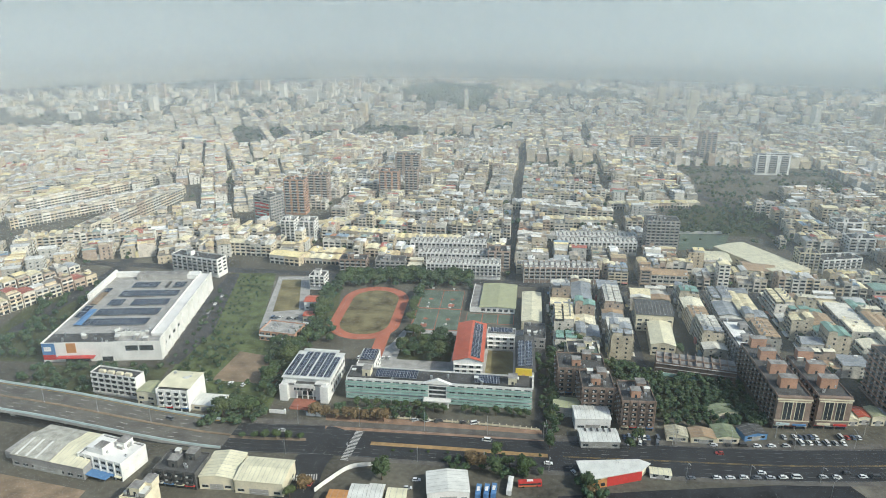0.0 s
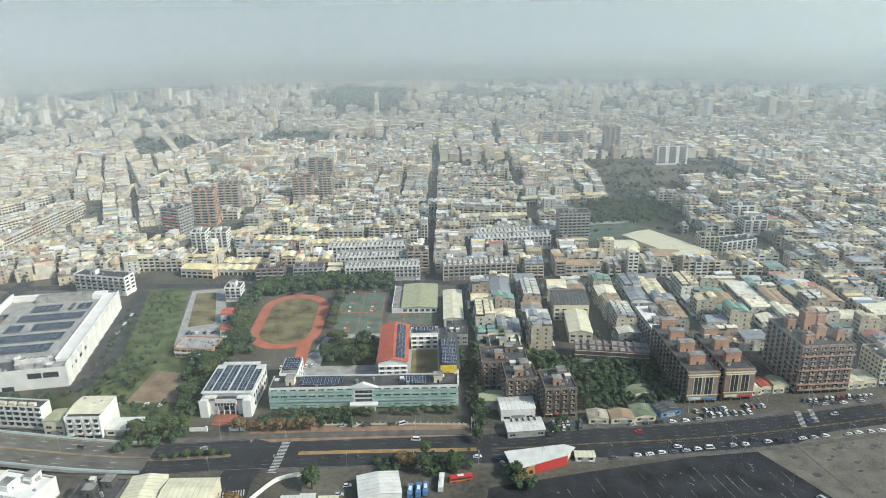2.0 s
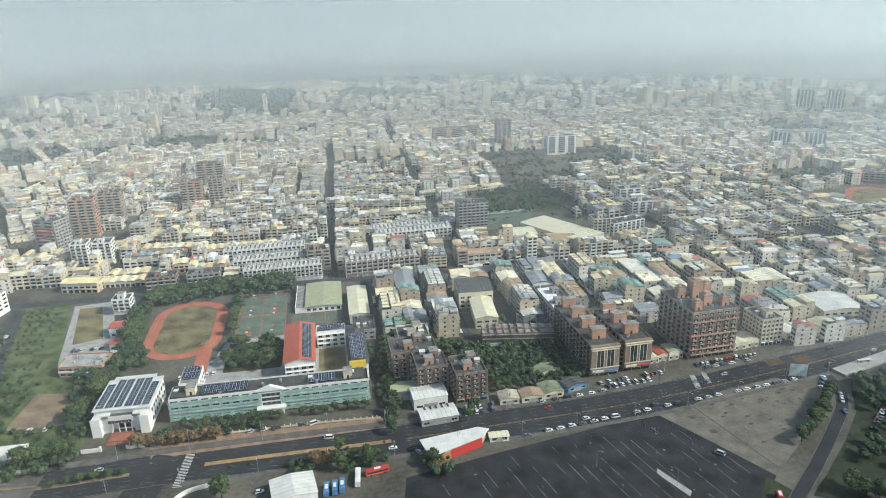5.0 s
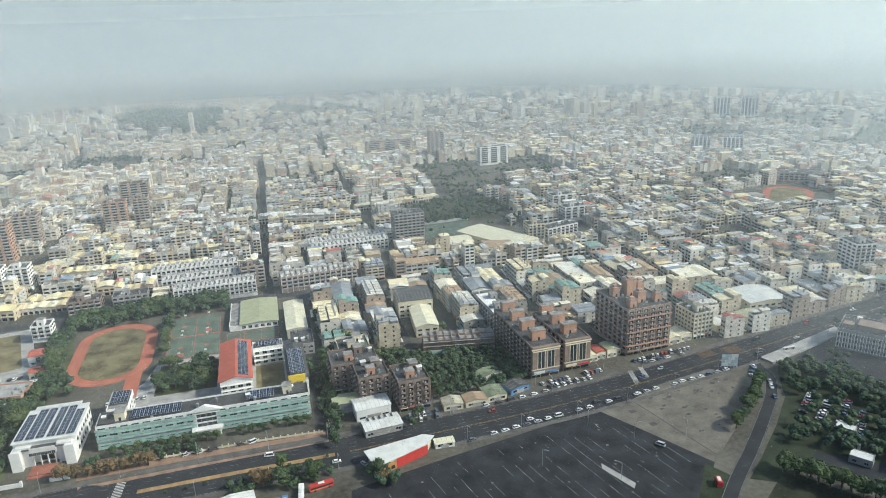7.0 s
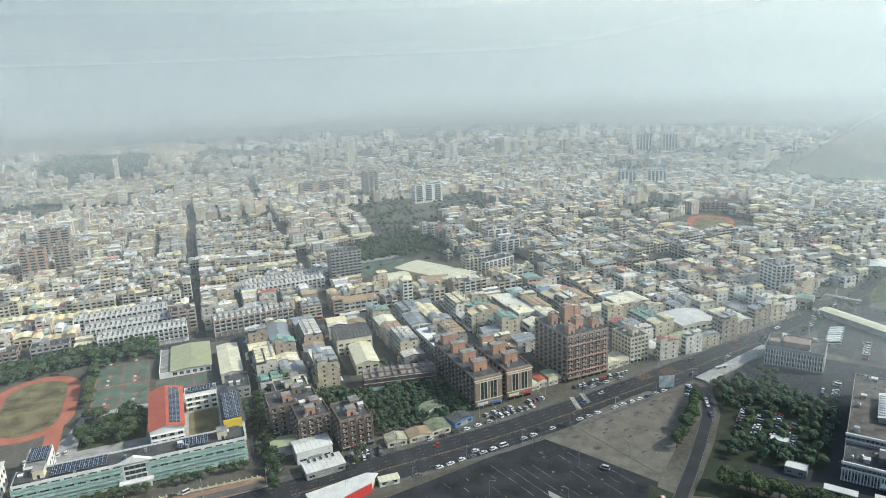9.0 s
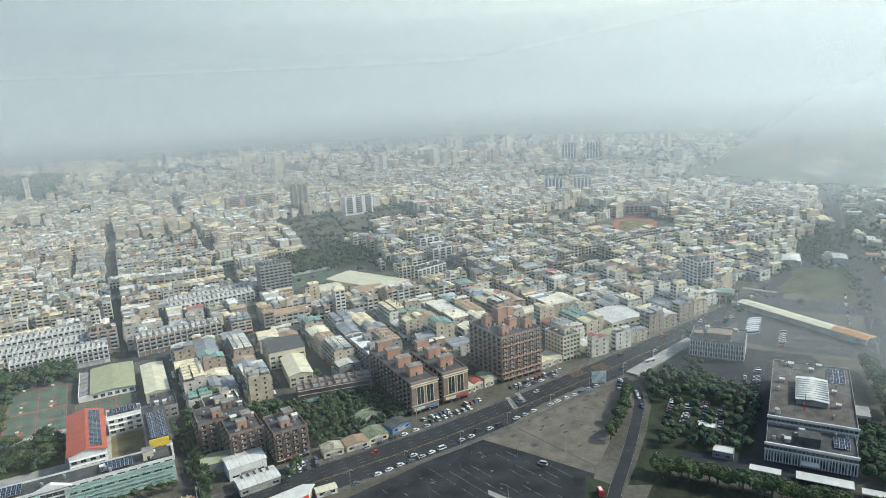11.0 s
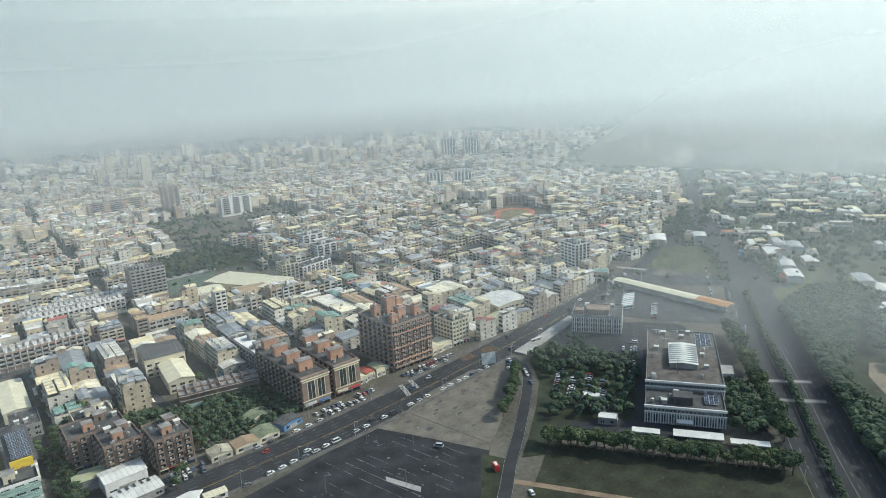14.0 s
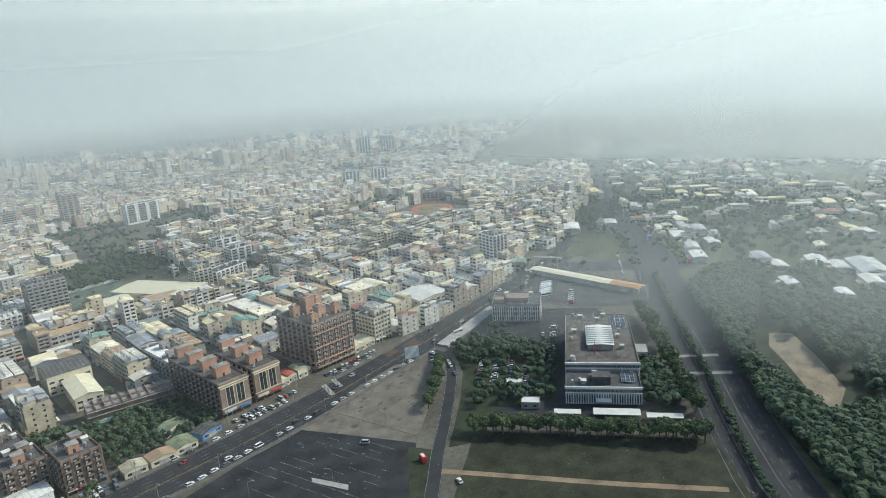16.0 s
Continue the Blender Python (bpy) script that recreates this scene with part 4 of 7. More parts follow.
for i, (x, y, w, fl, m) in enumerate(((-152, 634, 14, 8, M_white), (-136, 642, 16, 7, M_white), (-171, 740, 24, 13, M_brick), (-153, 790, 24, 11, M_pink), (-69, 808, 24, 11, M_brick), (-38, 815, 16, 11, M_pink), (-55, 909, 34, 11, M_pink), (319, 1096, 80, 8, M_pink), (399, 1008, 24, 15, M_pink), (452, 933, 46, 9, M_white), (404, 644, 26, 6, M_white), (394, 602, 24, 5, M_white), (47, 560, 20, 6, M_pink))):
    apartment("apartment_tower", x, y, -6, w, 16, fl, m, "hazy mid-distance apartment tower over low roofs", fh=3.1, ns=3, nw=3, seed=40 + i, east=True)
for i, (x, y, w, fl) in enumerate(((775, 835, 30, 9), (812, 805, 30, 9), (1130, 1160, 34, 13), (1175, 1125, 34, 13))):
    apartment("apartment_tower", x, y, -40, w, 20, fl, M_white, "distant pale apartment towers fading in haze", fh=3.1, ns=5, nw=3, seed=60 + i)

t, h = apartment("office_tower", -193, 693, -30, 24, 20, 11, M_grey, "grey tower with red sign panels high on one side", fh=3.2, ns=2, nw=5, bal=False, seed=41)
for z0 in (14, 23):
    part("sign", Geo().box(2, -.5, z0, 21, -.1, z0 + 6.5), M_red, t, "red sign panel")
    part("sign_border", Geo().box(5, -.56, z0 + 2.4, 18, -.5, z0 + 4), M_white, t)
t, h = apartment("school_building", 732, 625, -40, 54, 30, 4, M_brick, "far brick school hall with dark front", ns=9, nw=5, bal=False, seed=44, stair=False)
t = thing("running_track", 684, 568, -50, "distant red oval running track with grass inside", "running track")
part("track", Geo().prism(stadium(56, 104), 0, .1), M_track, t)
part("field", Geo().prism(stadium(56, 104, 18, 9), .05, .16), M_dry, t)
site(640, 520, 0, 96, 96)
for i in range(7):
    apartment("school_wing", 638 + i * 12.8, 424 + i * 1.2 + 4 * math.sin(i * .5), 5 + (i - 3) * 7, 12.5, 14, 4, M_pink, "pale school wing of a curved row", ns=3, nw=2, bal=False, seed=45 + i, stair=False)

# ---------------------------------------------------------------- other near buildings
shed("workshop", 78.5, 317, -3, 19.5, 13, 7, M_metal, M_white, 'x', 1.2, "white workshop hall with pale metal roof")
t = shed("carport", 78.5, 300, -2, 20.5, 12, 4.2, M_metal, M_conc, 'x', .7, "open-fronted shop under white metal roof", "shop")
for k in range(5):
    part("skylight", Geo().box(3 + k * 3.3, 8, 5.0, 4.2 + k * 3.3, 11.4, 5.06), M_dark, t)
shed("workshop", 68.5, 331, -12, 17, 11, 6, M_greenmetal, M_grey, 'x', 1.0, "small hall with mossy green roof")
t = thing("wedge_shop", 0, 0, 0, "wedge-shaped shop with white roof and red wall", "shop")
poly = [(72, 281.5), (73.3, 266), (103, 273.5), (109, 279), (104, 282.5)][::-1]
part("wall", Geo().prism([(74, 280.5), (75, 267.5), (102.5, 274.2), (107, 279), (103, 281.5)][::-1], 0, 5.4), M_cream, t)
part("roof", Geo().prism(poly, 5.4, 5.9), M_metal, t)
part("facade", Geo().face([(73.6, 266, .1), (85, 268.9, .1), (85, 268.9, 4.6), (73.6, 266, 4.6)]).face([(73.6, 266.3, .1), (73.6, 266.3, 4.6), (85, 269.2, 4.6), (85, 269.2, .1)]), M_orange, t, "orange shop front")
part("facade", Geo().face([(85, 268.8, .1), (103.2, 273.4, .1), (103.2, 273.4, 5.2), (85, 268.8, 5.2)]).face([(85, 269.1, .1), (85, 269.1, 5.2), (103.2, 273.7, 5.2), (103.2, 273.7, .1)]), M_red, t, "red painted wall")
for k in range(3):
    part("window", Geo().box(75.5 + k * 3.2, 266.2 + k * .81, 1.2, 77.3 + k * 3.2, 266.7 + k * .81, 2.9), M_glass, t)
shed("kiosk", 108, 275, -10, 10, 5, 3, M_creammetal, M_white, 'x', .4, "small white kiosk beside the lot", "shop")
for x, y, r, w, d, m, lb in ((126, 306, -10, 11, 9, M_oldmetal, "beige roadside hut with tin roof"), (138.5, 304, -8, 13, 9, M_roof, "roadside eatery with patched rusty roof"), (152, 303.5, -3, 12, 12, M_oldgreen, "roadside shop with green gabled roof"), (158, 325, 10, 16, 9, M_oldgreen, "green-roofed shed among trees"), (168, 305, 8, 13, 9, M_dark, "dark roofless roadside shed")):
    shed("hut", x, y, r, w, d, 3.6, m, M_cream if m is not M_dark else M_blue, 'y', 1.2, lb, "hut")
for i, (x, w, m) in enumerate(((231.5, 6, M_creammetal), (238, 6.5, M_redroof), (245, 7, M_greenmetal), (250, 6, M_metal))):
    shed("shop", x, 319 + (i % 2), -3, w, 10, 4 + (i % 3), m, M_cream, 'y', .9, "small roadside shop with coloured tin roof", "shop")
for i, (x, w, m) in enumerate(((292, 9, M_creammetal), (302, 9, M_creammetal), (334, 10, M_metal), (346, 13, M_metal), (361, 16, M_greenmetal))):
    shed("shop", x, 316 + i * .4, -2, w, 12, 5, m, M_cream, 'y', 1.0, "low roadside shop with cream tin roof", "shop")
shed("market_hall", 378, 331, -12, 32, 30, 8, M_metal, M_cream, 'y', 1.6, "wide pale market hall with sheet roof")
t = thing("construction_site", 141.5, 378, -17, "unfinished scaffolded brick building shell beside the trees", "building")
part("wall", Geo().box(0, 0, 0, 48, 14, 9, 0, 1), [M_brown, M_flat], t)
for k in range(10):
    part("partition", Geo().box(k * 4.8, -.3, 0, k * 4.8 + .4, 14, 9.6 + .5 * (k * 7 % 3)).box(k * 4.8 + .4, 5, 9, k * 4.8 + 4.8, 5.3, 10 + (k * 5 % 3) * .4), M_brown, t)
for k in range(3):
    part("scaffold_deck", Geo().box(0, -1.2, 2 + k * 3, 48, -.2, 2.1 + k * 3), M_conc, t)
for k in range(24):
    part("scaffold_pole", Geo().cyl(k * 2.05 + .3, -1.1, 0, 11, .06, 6), M_bark, t)
part("netting", Geo().box(4, -1.35, 0, 30, -1.3, 2.2), M_net, t)
t = shed("cream_hall", 146, 440, -10, 26, 28, 13, M_dark, M_cream, 'x', 2.4, "cream hall with dark curved roof")
shed("factory", 146, 403, -12, 16, 40, 8, M_creammetal, M_cream, 'y', 2.0, "long cream factory hall with gabled roof")
t = shed("supermarket", 292, 527, 21.0, 35, 78, 9, M_creammetal, M_cream, 'y', .8, "large white flat-roofed store with yellow sign", "store")
part("sign", Geo().box(0, -.3, 5.5, 24, -.05, 8.8), M_ylw, t, "yellow sign band")
shed("factory", 232, 566, -8, 34, 26, 8, M_creammetal, M_cream, 'x', 2.0, "cream factory hall with long sheet roof")
shed("factory", 268, 540, -12, 26, 22, 8, M_roof, M_cream, 'x', 2.0, "cream factory hall with weathered roof")
apartment("office_block", 322, 555, -10, 17, 16, 6, M_cream, "cream and orange corner building with tower", ns=4, nw=3, bal=False, seed=33)
apartment("office_block", 342, 551, 8, 38, 16, 4, M_white, "white office block with curved grey roof", ns=7, nw=3, bal=False, seed=34, stair=False)
flat("sports_field", [(236, 614), (283, 620), (305, 662), (255, 664)], .06, M_court, "bright green sports field behind a fence", "field")
flat("park", [(232, 668), (330, 655), (380, 700), (350, 772), (270, 742)], .05, M_grass, "dark green park with paths", "park")
part("fence", Geo().box(0, 0, 0, 52, .2, 3), M_white, thing("field_fence", 254, 666, -3, "long white fence beside the sports field", "fence"))

# south of the main road
t = shed("warehouse", -214.5, 288, -16, 44, 26, 7, M_creammetal, M_grey, 'x', 2.0, "long grey and cream warehouse by the flyover")
part("grey_roof", Geo().gable(0, 0, 24, 26, 7.25, 2.0, 0, 'x', .3), mat("faded_sheet", (.42, .41, .36), size=4, fine=.5, var=.3), t, "faded grey half of the roof")
for k in range(3):
    part("skylight", Geo().face([(3 + k * 6, -.1, 7.5), (4.4 + k * 6, -.1, 7.5), (4.4 + k * 6, 12, 9.35), (3 + k * 6, 12, 9.35)]), M_metal, t, "pale skylight sheet")
part("lean_to", Geo().box(-9, 4, 0, -.1, 22, 4, 0, 1), [M_grey, M_conc], t)
t, h = apartment("office_block", -178, 284, -20, 27, 17, 3, M_white, "white four-storey office house with roof terrace", fh=3.2, ns=6, nw=4, bal=False, seed=50)
part("roof_terrace", Geo().box(1, 1, 9.6, 26, 16, 9.72), M_white, t, "white painted roof terrace")
part("roof_room", Geo().box(3, 3, 9.7, 13, 13, 12.6), M_white, t)
part("blue_awning", Geo().box(3, -5, 2.6, 21, 0, 2.8), M_blue, t)
shed("warehouse", -113, 269, -5, 17, 20, 7, M_creammetal, M_cream, 'y', 1.4, "cream warehouse with shallow metal roof")
shed("warehouse", -95, 266, -8, 24, 18, 7.5, M_creammetal, M_cream, 'x', 1.6, "cream warehouse with rounded metal roof")
apartment("villa", -143, 252, -10, 12, 12, 3, M_cream, "cream three-storey villa with stepped terraces", ns=3, nw=3, seed=52)
t, h = apartment("burnt_house", -136, 272, -10, 22, 16, 3, M_dark, "blackened derelict house without roof", fh=3, ns=4, nw=3, seed=53)
shed("warehouse", -2.5, 258, 2, 20, 16, 5.5, M_metal, M_white, 'y', 1.2, "white workshop with dusty metal roof")
t = thing("apartment_block", -206, 357, -14.5, "white four-storey dormitory with arched balconies", "apartment block")
block(t, 31, 8, 15, M_white, M_dark)
balconies(t, 31, 8, 's', 7, 4, 3.3, 2.0, 3.7, 1.2, M_white)
for k in range(4):
    part("roof_box", Geo().box(5 + k * 6, 1, 14.2, 9 + k * 6, 3, 16), M_cream, t)
shed("house", -174, 344, -12, 12, 12, 9, M_greenmetal, M_cream, 'y', 1.0, "cream house with pale green roof", "house")
t, h = apartment("apartment_block", -160, 339, -8, 19, 21, 4, M_white, "white building with rose balconies and plain gable", fh=3.2, ns=4, nw=3, seed=55, stair=False)
part("roof_sheet", Geo().gable(0, 3, 19, 21, 13.7, 1.0, 0, 'x', .4), M_creammetal, t)
shed("carport", -140, 338, -8, 17, 12, 4, M_metal, M_cream, 'x', .5, "open carport with pale tin roof", "carport")

# ---------------------------------------------------------------- government compound
def gov():
    t = thing("government_building", 301.5, 162, -61.5, "grey government hall with pale piers and flat roof", "office building")
    w, d, h = 40, 21, 10.5
    block(t, w, d, h, M_grey, M_dark)
    me = Geo().box(-.25, -.5, 0, .25, 0, 6.2).mesh("pier", [M_white])
    for i in range(31):
        part("pier", me, None, t, m=pose(i * w / 30, 0, .3))
    windows(t, w, d, 's', 20, 1, 3, 7.2, 1.3, 1.5)
    windows(t, w, d, 's', 10, 1, 3, 1.0, 2.6, 4.5)
    part("cornice", Geo().box(-.6, -.8, 9.4, w + .6, 0, 10.6), M_white, t)
    part("cornice", Geo().box(-.5, -.6, 6.6, w + .5, 0, 7.0), M_white, t)
    part("canopy", Geo().box(16, -4, 3.2, 24, 0, 3.6), M_white, t)
    part("dark_hall", Geo().box(14, 4, h - 1, 24, 12, h + 3.6), M_dark, t)
    solar(t, 30, 6, 37, 16, h, 3, 3, 8)
    clutter(t, w, d, h - .9, 7, 71)
    t = thing("government_building", 321, 172.5, -61.5, "large grey government hall with rooftop skylight", "office building")
    w, d, h = 41, 78, 14.5
    block(t, w, d, h, M_grey, mat("weathered_roof", (.125, .112, .10), size=5, fine=.6, var=.4))
    for i in range(31):
        part("pier", me, None, t, m=pose(i * w / 30, 0, 5.2))
    windows(t, w, d, 's', 20, 1, 3, 11.4, 1.3, 1.5)
    windows(t, w, d, 's', 10, 1, 3, 6, 2.6, 4.5)
    windows(t, w, d, 'w', 16, 3, 4.2, 1.5, 2.5, 2)
    windows(t, w, d, 'e', 16, 3, 4.2, 1.5, 2.5, 2)
    part("cornice", Geo().box(-.6, -.8, 13.4, w + .6, 0, 14.6), M_white, t)
    part("cornice", Geo().box(-.5, -.6, 10.6, w + .5, 0, 11), M_white, t)
    part("skylight", Geo().box(13, 20, h - 1, 28, 50, h + 2.2, 0).gable(13, 20, 28, 50, h + 2.3, .8, 1, 'y', .6), [M_conc, M_metal], t, "pale gabled skylight")
    for k in range(9):
        part("skylight_bar", Geo().box(12.6, 22 + k * 3, h + 2.3, 28.4, 22.2 + k * 3, h + 3.2), M_frame, t)
    part("portal", Geo().box(w + .1, 22, 10, w + 7, 34, 11.5).box(w + 5.6, 23, 0, w + 6.6, 24, 10).box(w + 5.6, 32, 0, w + 6.6, 33, 10), M_conc, t)
    part("mast", Geo().cyl(17, 14, h - 1, h + 8, .3, 6, 0, .1), M_red, t)
    part("globe_tank", Geo().cyl(4, 5, h - 1, h + 1.8, 1.8, 12, 0, 1.4), M_steel, t)
    for k in range(4):
        solar(t, 29 + 0 * k, 54 + k * 5, 38, 58 + k * 5, h - .2, 3, 1, 8)
    clutter(t, w, d, h - .9, 18, 72)
    t = thing("office_block", 384.5, 267, -61.5, "grey office block with tall pale vertical fins", "office building")
    w, d, h = 35, 26, 14
    block(t, w, d, h, M_grey, M_dark)
    fin = Geo().box(-.2, -.7, 0, .2, 0, 10.6).mesh("fin", [M_white])
    for i in range(22):
        part("fin", fin, None, t, m=pose(.5 + i * (w - 1) / 21, 0, 1.2))
    windows(t, w, d, 's', 11, 3, 3.6, 1.6, 2.6, 2.4)
    windows(t, w, d, 'w', 7, 3, 3.6, 1.6, 2.6, 2.0)
    part("roof_house", Geo().box(10, 5, h - 1, 26, 16, h + 2.6).box(2, 4, h - 1, 8, 10, h + 2), M_brown, t)
    clutter(t, w, d, h - .9, 9, 73)
    for x, y, w, d in ((284.5, 160, 14, 5), (294, 142, 24, 7), (305, 117.5, 18, 5)):
        t = thing("carport", x, y, -62, "long white carport roof over parked cars", "carport")
        part("roof", Geo().box(0, 0, 2.6, w, d, 2.8).box(0, 0, 2.45, w, .2, 2.6), M_metal, t)
        for k in range(int(w / 4) + 1):
            part("post", Geo().cyl(min(w - .2, k * 4 + .2), d - .3, 0, 2.6, .07, 6).cyl(min(w - .2, k * 4 + .2), .4, 0, 2.6, .07, 6), M_conc, t)
    for x, y, w, d, lb in ((300, 200, 9, 6, "small grey house among parked cars"), (292, 190, 8, 6, "small white-roofed house among trees"), (284, 180, 10, 7, "small shed with white roof edges")):
        t = thing("outbuilding", x, y, -62, lb, "house")
        block(t, w, d, 4, M_grey, M_metal, .4)
        windows(t, w, d, 's', 2, 1, 3, 1, 1.6, 1.4)
    shed("long_shed", 350, 276, -9.5, 8, 1, 3, M_metal, M_conc, 'x', .2, "low concrete wall shed beside the road", "shed")
    t = thing("road_wall", 330, 276, 8, "long pale concrete platform beside the main road", "platform")
    part("slab", Geo().box(0, -9, 0, 80, 0, 1.2), M_conc, t)
gov()
t = thing("bus_station", 497, 197, 84, "long bus station roof in faded cream and orange", "station")
part("roof", Geo().gable(0, 0, 105, 11, 5, 1.0, 0, 'x', .4), M_creammetal, t)
part("end_roof", Geo().gable(0, -.2, 26, 11.2, 5.3, 1.0, 0, 'x', .4), M_orange, t, "faded orange end of the roof")
part("wall", Geo().box(1, 7, 0, 104, 10, 4.8), M_conc, t)
for k in range(22):
    part("post", Geo().cyl(1 + k * 4.9, .6, 0, 5, .15, 6), M_conc, t)
flat("bus_yard", [(434, 264), (480, 290), (500, 296), (515, 200), (468, 182), (440, 230)], .06, M_asphalt2, "asphalt bus yard with parked coaches", "yard")
flat("far_lawn", [(560, 303), (585, 246), (668, 297), (640, 332)], .06, M_grass, "flat green lawn between far roads", "field")
flat("paddy_field", [(1006, 742), (1106, 596), (1250, 661), (1311, 930)], .06, M_grass, "broad hazy green farm field", "field")
plots = random.Random(5)
for i in range(26):                                         # fields between the farmsteads
    b, r = radians(plots.uniform(63, 91)), plots.uniform(620, 1700)
    x, y, w, d, a = math.sin(b) * r, math.cos(b) * r, plots.uniform(25, 70), plots.uniform(40, 110), radians(plots.choice((28, 118)) + plots.uniform(-6, 6))
    if min((p - Vector((x, y))).length for p in MAIN[::2] + BOUL[::2]) < 75:
        continue
    c, q = math.cos(a), math.sin(a)
    m, look_of = plots.choice(((M_grass, "green"), (M_lush, "bright green"), (M_dry, "dry yellow"), (M_soil, "bare brown"), (M_grass, "green")))
    flat("field", [(x + e * w * c - f * d * q, y + e * w * q + f * d * c) for e, f in ((-.5, -.5), (.5, -.5), (.5, .5), (-.5, .5))], .04 + i * .002, m, "hazy " + look_of + " farm field beyond the boulevard", "field")
flat("gov_ground", [(300, 120), (420, 175), (445, 215), (405, 285), (335, 262), (300, 225), (262, 205), (282, 150)], .035, M_asphalt, "asphalt yard around the government buildings", "yard")
# M_shade floors and verges carry tree shade in their colour
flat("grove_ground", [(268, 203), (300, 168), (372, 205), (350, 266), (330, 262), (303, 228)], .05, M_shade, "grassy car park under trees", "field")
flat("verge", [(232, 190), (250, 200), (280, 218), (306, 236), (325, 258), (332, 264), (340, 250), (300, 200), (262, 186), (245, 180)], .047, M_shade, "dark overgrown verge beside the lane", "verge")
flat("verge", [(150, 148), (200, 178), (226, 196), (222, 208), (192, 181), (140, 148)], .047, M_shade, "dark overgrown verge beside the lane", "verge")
flat("wild_field", [(-318, 400), (-260, 396), (-262, 520), (-268, 545), (-320, 545)], .045, M_grass, "rough green scrub behind the superstore", "field")
flat("parade_field", [(199, 162), (252, 188), (262, 168), (306, 84), (270, 58), (180, 0)], .05, mat("dark_grass", (.034, .038, .02), size=10, fine=1.5, var=.5), "dark rough grass field", "field")
tagged(part("dirt_path", strip(smooth_line([(214, 180), (219, 170), (233, 140), (249, 106), (269, 67)]), -1.8, 1.8, .08), M_soil), "pale dirt path across the field", "path", "", "structure")
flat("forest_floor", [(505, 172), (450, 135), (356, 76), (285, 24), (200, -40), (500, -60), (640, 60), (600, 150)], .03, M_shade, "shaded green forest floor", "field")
flat("bare_clearing", [(453, 95), (460, 83), (428, 62), (392, 42), (363, 41), (375, 55), (395, 66), (413, 77), (432, 90)], .07, mat("clearing_soil", (.24, .20, .14), size=10, fine=1.5, var=.3), "bare brown clearing in the woods", "field")
flat("garden_plot", [(-235, 262), (-170, 252), (-168, 268), (-228, 284)], .05, M_soil, "brown allotment soil by the warehouse", "field")
flat("garden_plot", [(-235, 240), (-165, 235), (-170, 251), (-235, 261)], .05, M_grass, "green allotment grass by the warehouse", "field")
for x, y, w, d, m, lb in ((-50, 254, 9, 10, M_orange, "low hut with striped colourful roof"), (-40, 257, 8, 11, M_metal, "low hut with white tin roof"), (-31, 258, 7, 10, M_metal, "small hut with white tin roof"), (-22, 257, 9, 8, M_creammetal, "small hut with cream tin roof")):
    shed("hut", x, y, -6, w, d, 3.2, m, M_cream, 'x', .6, lb, "hut")
t = thing("canal_wall", 0, 0, 0, "long pale wall along the canal road", "wall")
canal = smooth_line([(-300, 900), (-290, 943), (-268, 1000), (-247, 1076), (-226, 1160), (-199, 1275)], 20)
g = strip(canal, -5, 5, 4.0)
for w in (-5, 5):
    for i in range(len(canal) - 1):
        d = (canal[i + 1] - canal[i]).normalized()
        a, b = canal[i] + Vector((-d.y, d.x)) * w, canal[i + 1] + Vector((-d.y, d.x)) * w
        g.face([(*a, 0), (*b, 0), (*b, 4.9), (*a, 4.9)])
part("wall", g, M_creammetal, t)
flat("canal_street", [(-310, 440), (-298, 440), (-278, 560), (-283, 764), (-296, 764), (-292, 562)], .05, M_asphalt2, "street running past the superstore", "road")
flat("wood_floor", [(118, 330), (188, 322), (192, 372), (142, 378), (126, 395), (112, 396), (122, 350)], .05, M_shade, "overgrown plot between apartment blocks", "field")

# car parks south of the road
flat("parking_lot", [(110, 266), (205, 271), (214, 245), (228, 207.5), (192, 180), (120, 133), (20, 130), (60, 262)], .04, M_lot, "worn black asphalt parking lot with faded lines", "parking lot")
flat("gravel_lot", [(224, 270), (252, 278), (292, 280), (308, 262), (300, 251), (272, 232), (238, 213), (231, 211)], .055, M_sand, "bare grey gravel lot with dark stains", "lot")
flat("lot_margin", [(203, 270.8), (225, 271.5), (231.5, 212), (226.8, 206.6), (213, 245)], .06, M_sand, "pale concrete strip beside the lot", "lot")
flat("drain", [(225.6, 279), (226.3, 279), (232.3, 211.5), (231.7, 211)], .072, M_dark, "dark drain along the edge of the gravel", "drain")
lines = Geo()
rr = random.Random(4)
for i in range(29):                                         # long broken rows, worn away in places
    x, y = 56 + i * 5.7, 268.0
    while y > 134:
        L = rr.uniform(2.5, 15)
        a, b = (x + (268 - y) * .115, y), (x + (268 - y + L) * .115, y - L)
        if rr.random() < .72 and all(inside(*p, [(112, 263), (202, 268), (211, 245), (224, 209), (188, 182), (125, 138), (60, 150), (70, 255)]) for p in (a, b)):
            lines.face([(b[0], b[1], .06), (b[0] + .1, b[1], .06), (a[0] + .1, a[1], .06), (a[0], a[1], .06)])
        y -= L + rr.uniform(.6, 5)
tagged(part("bay_lines", lines, mat("faded_paint", (.44, .44, .43), size=3, fine=.3, var=.5)), "faded white parking bay lines", "road marking", "", "stuff")
flat("patch", [(174.8, 225.8), (177, 229.4), (182.5, 210), (179.5, 207)], .065, M_conc, "pale concrete patch in the asphalt", "patch")
stain = random.Random(14)
stains = Geo()
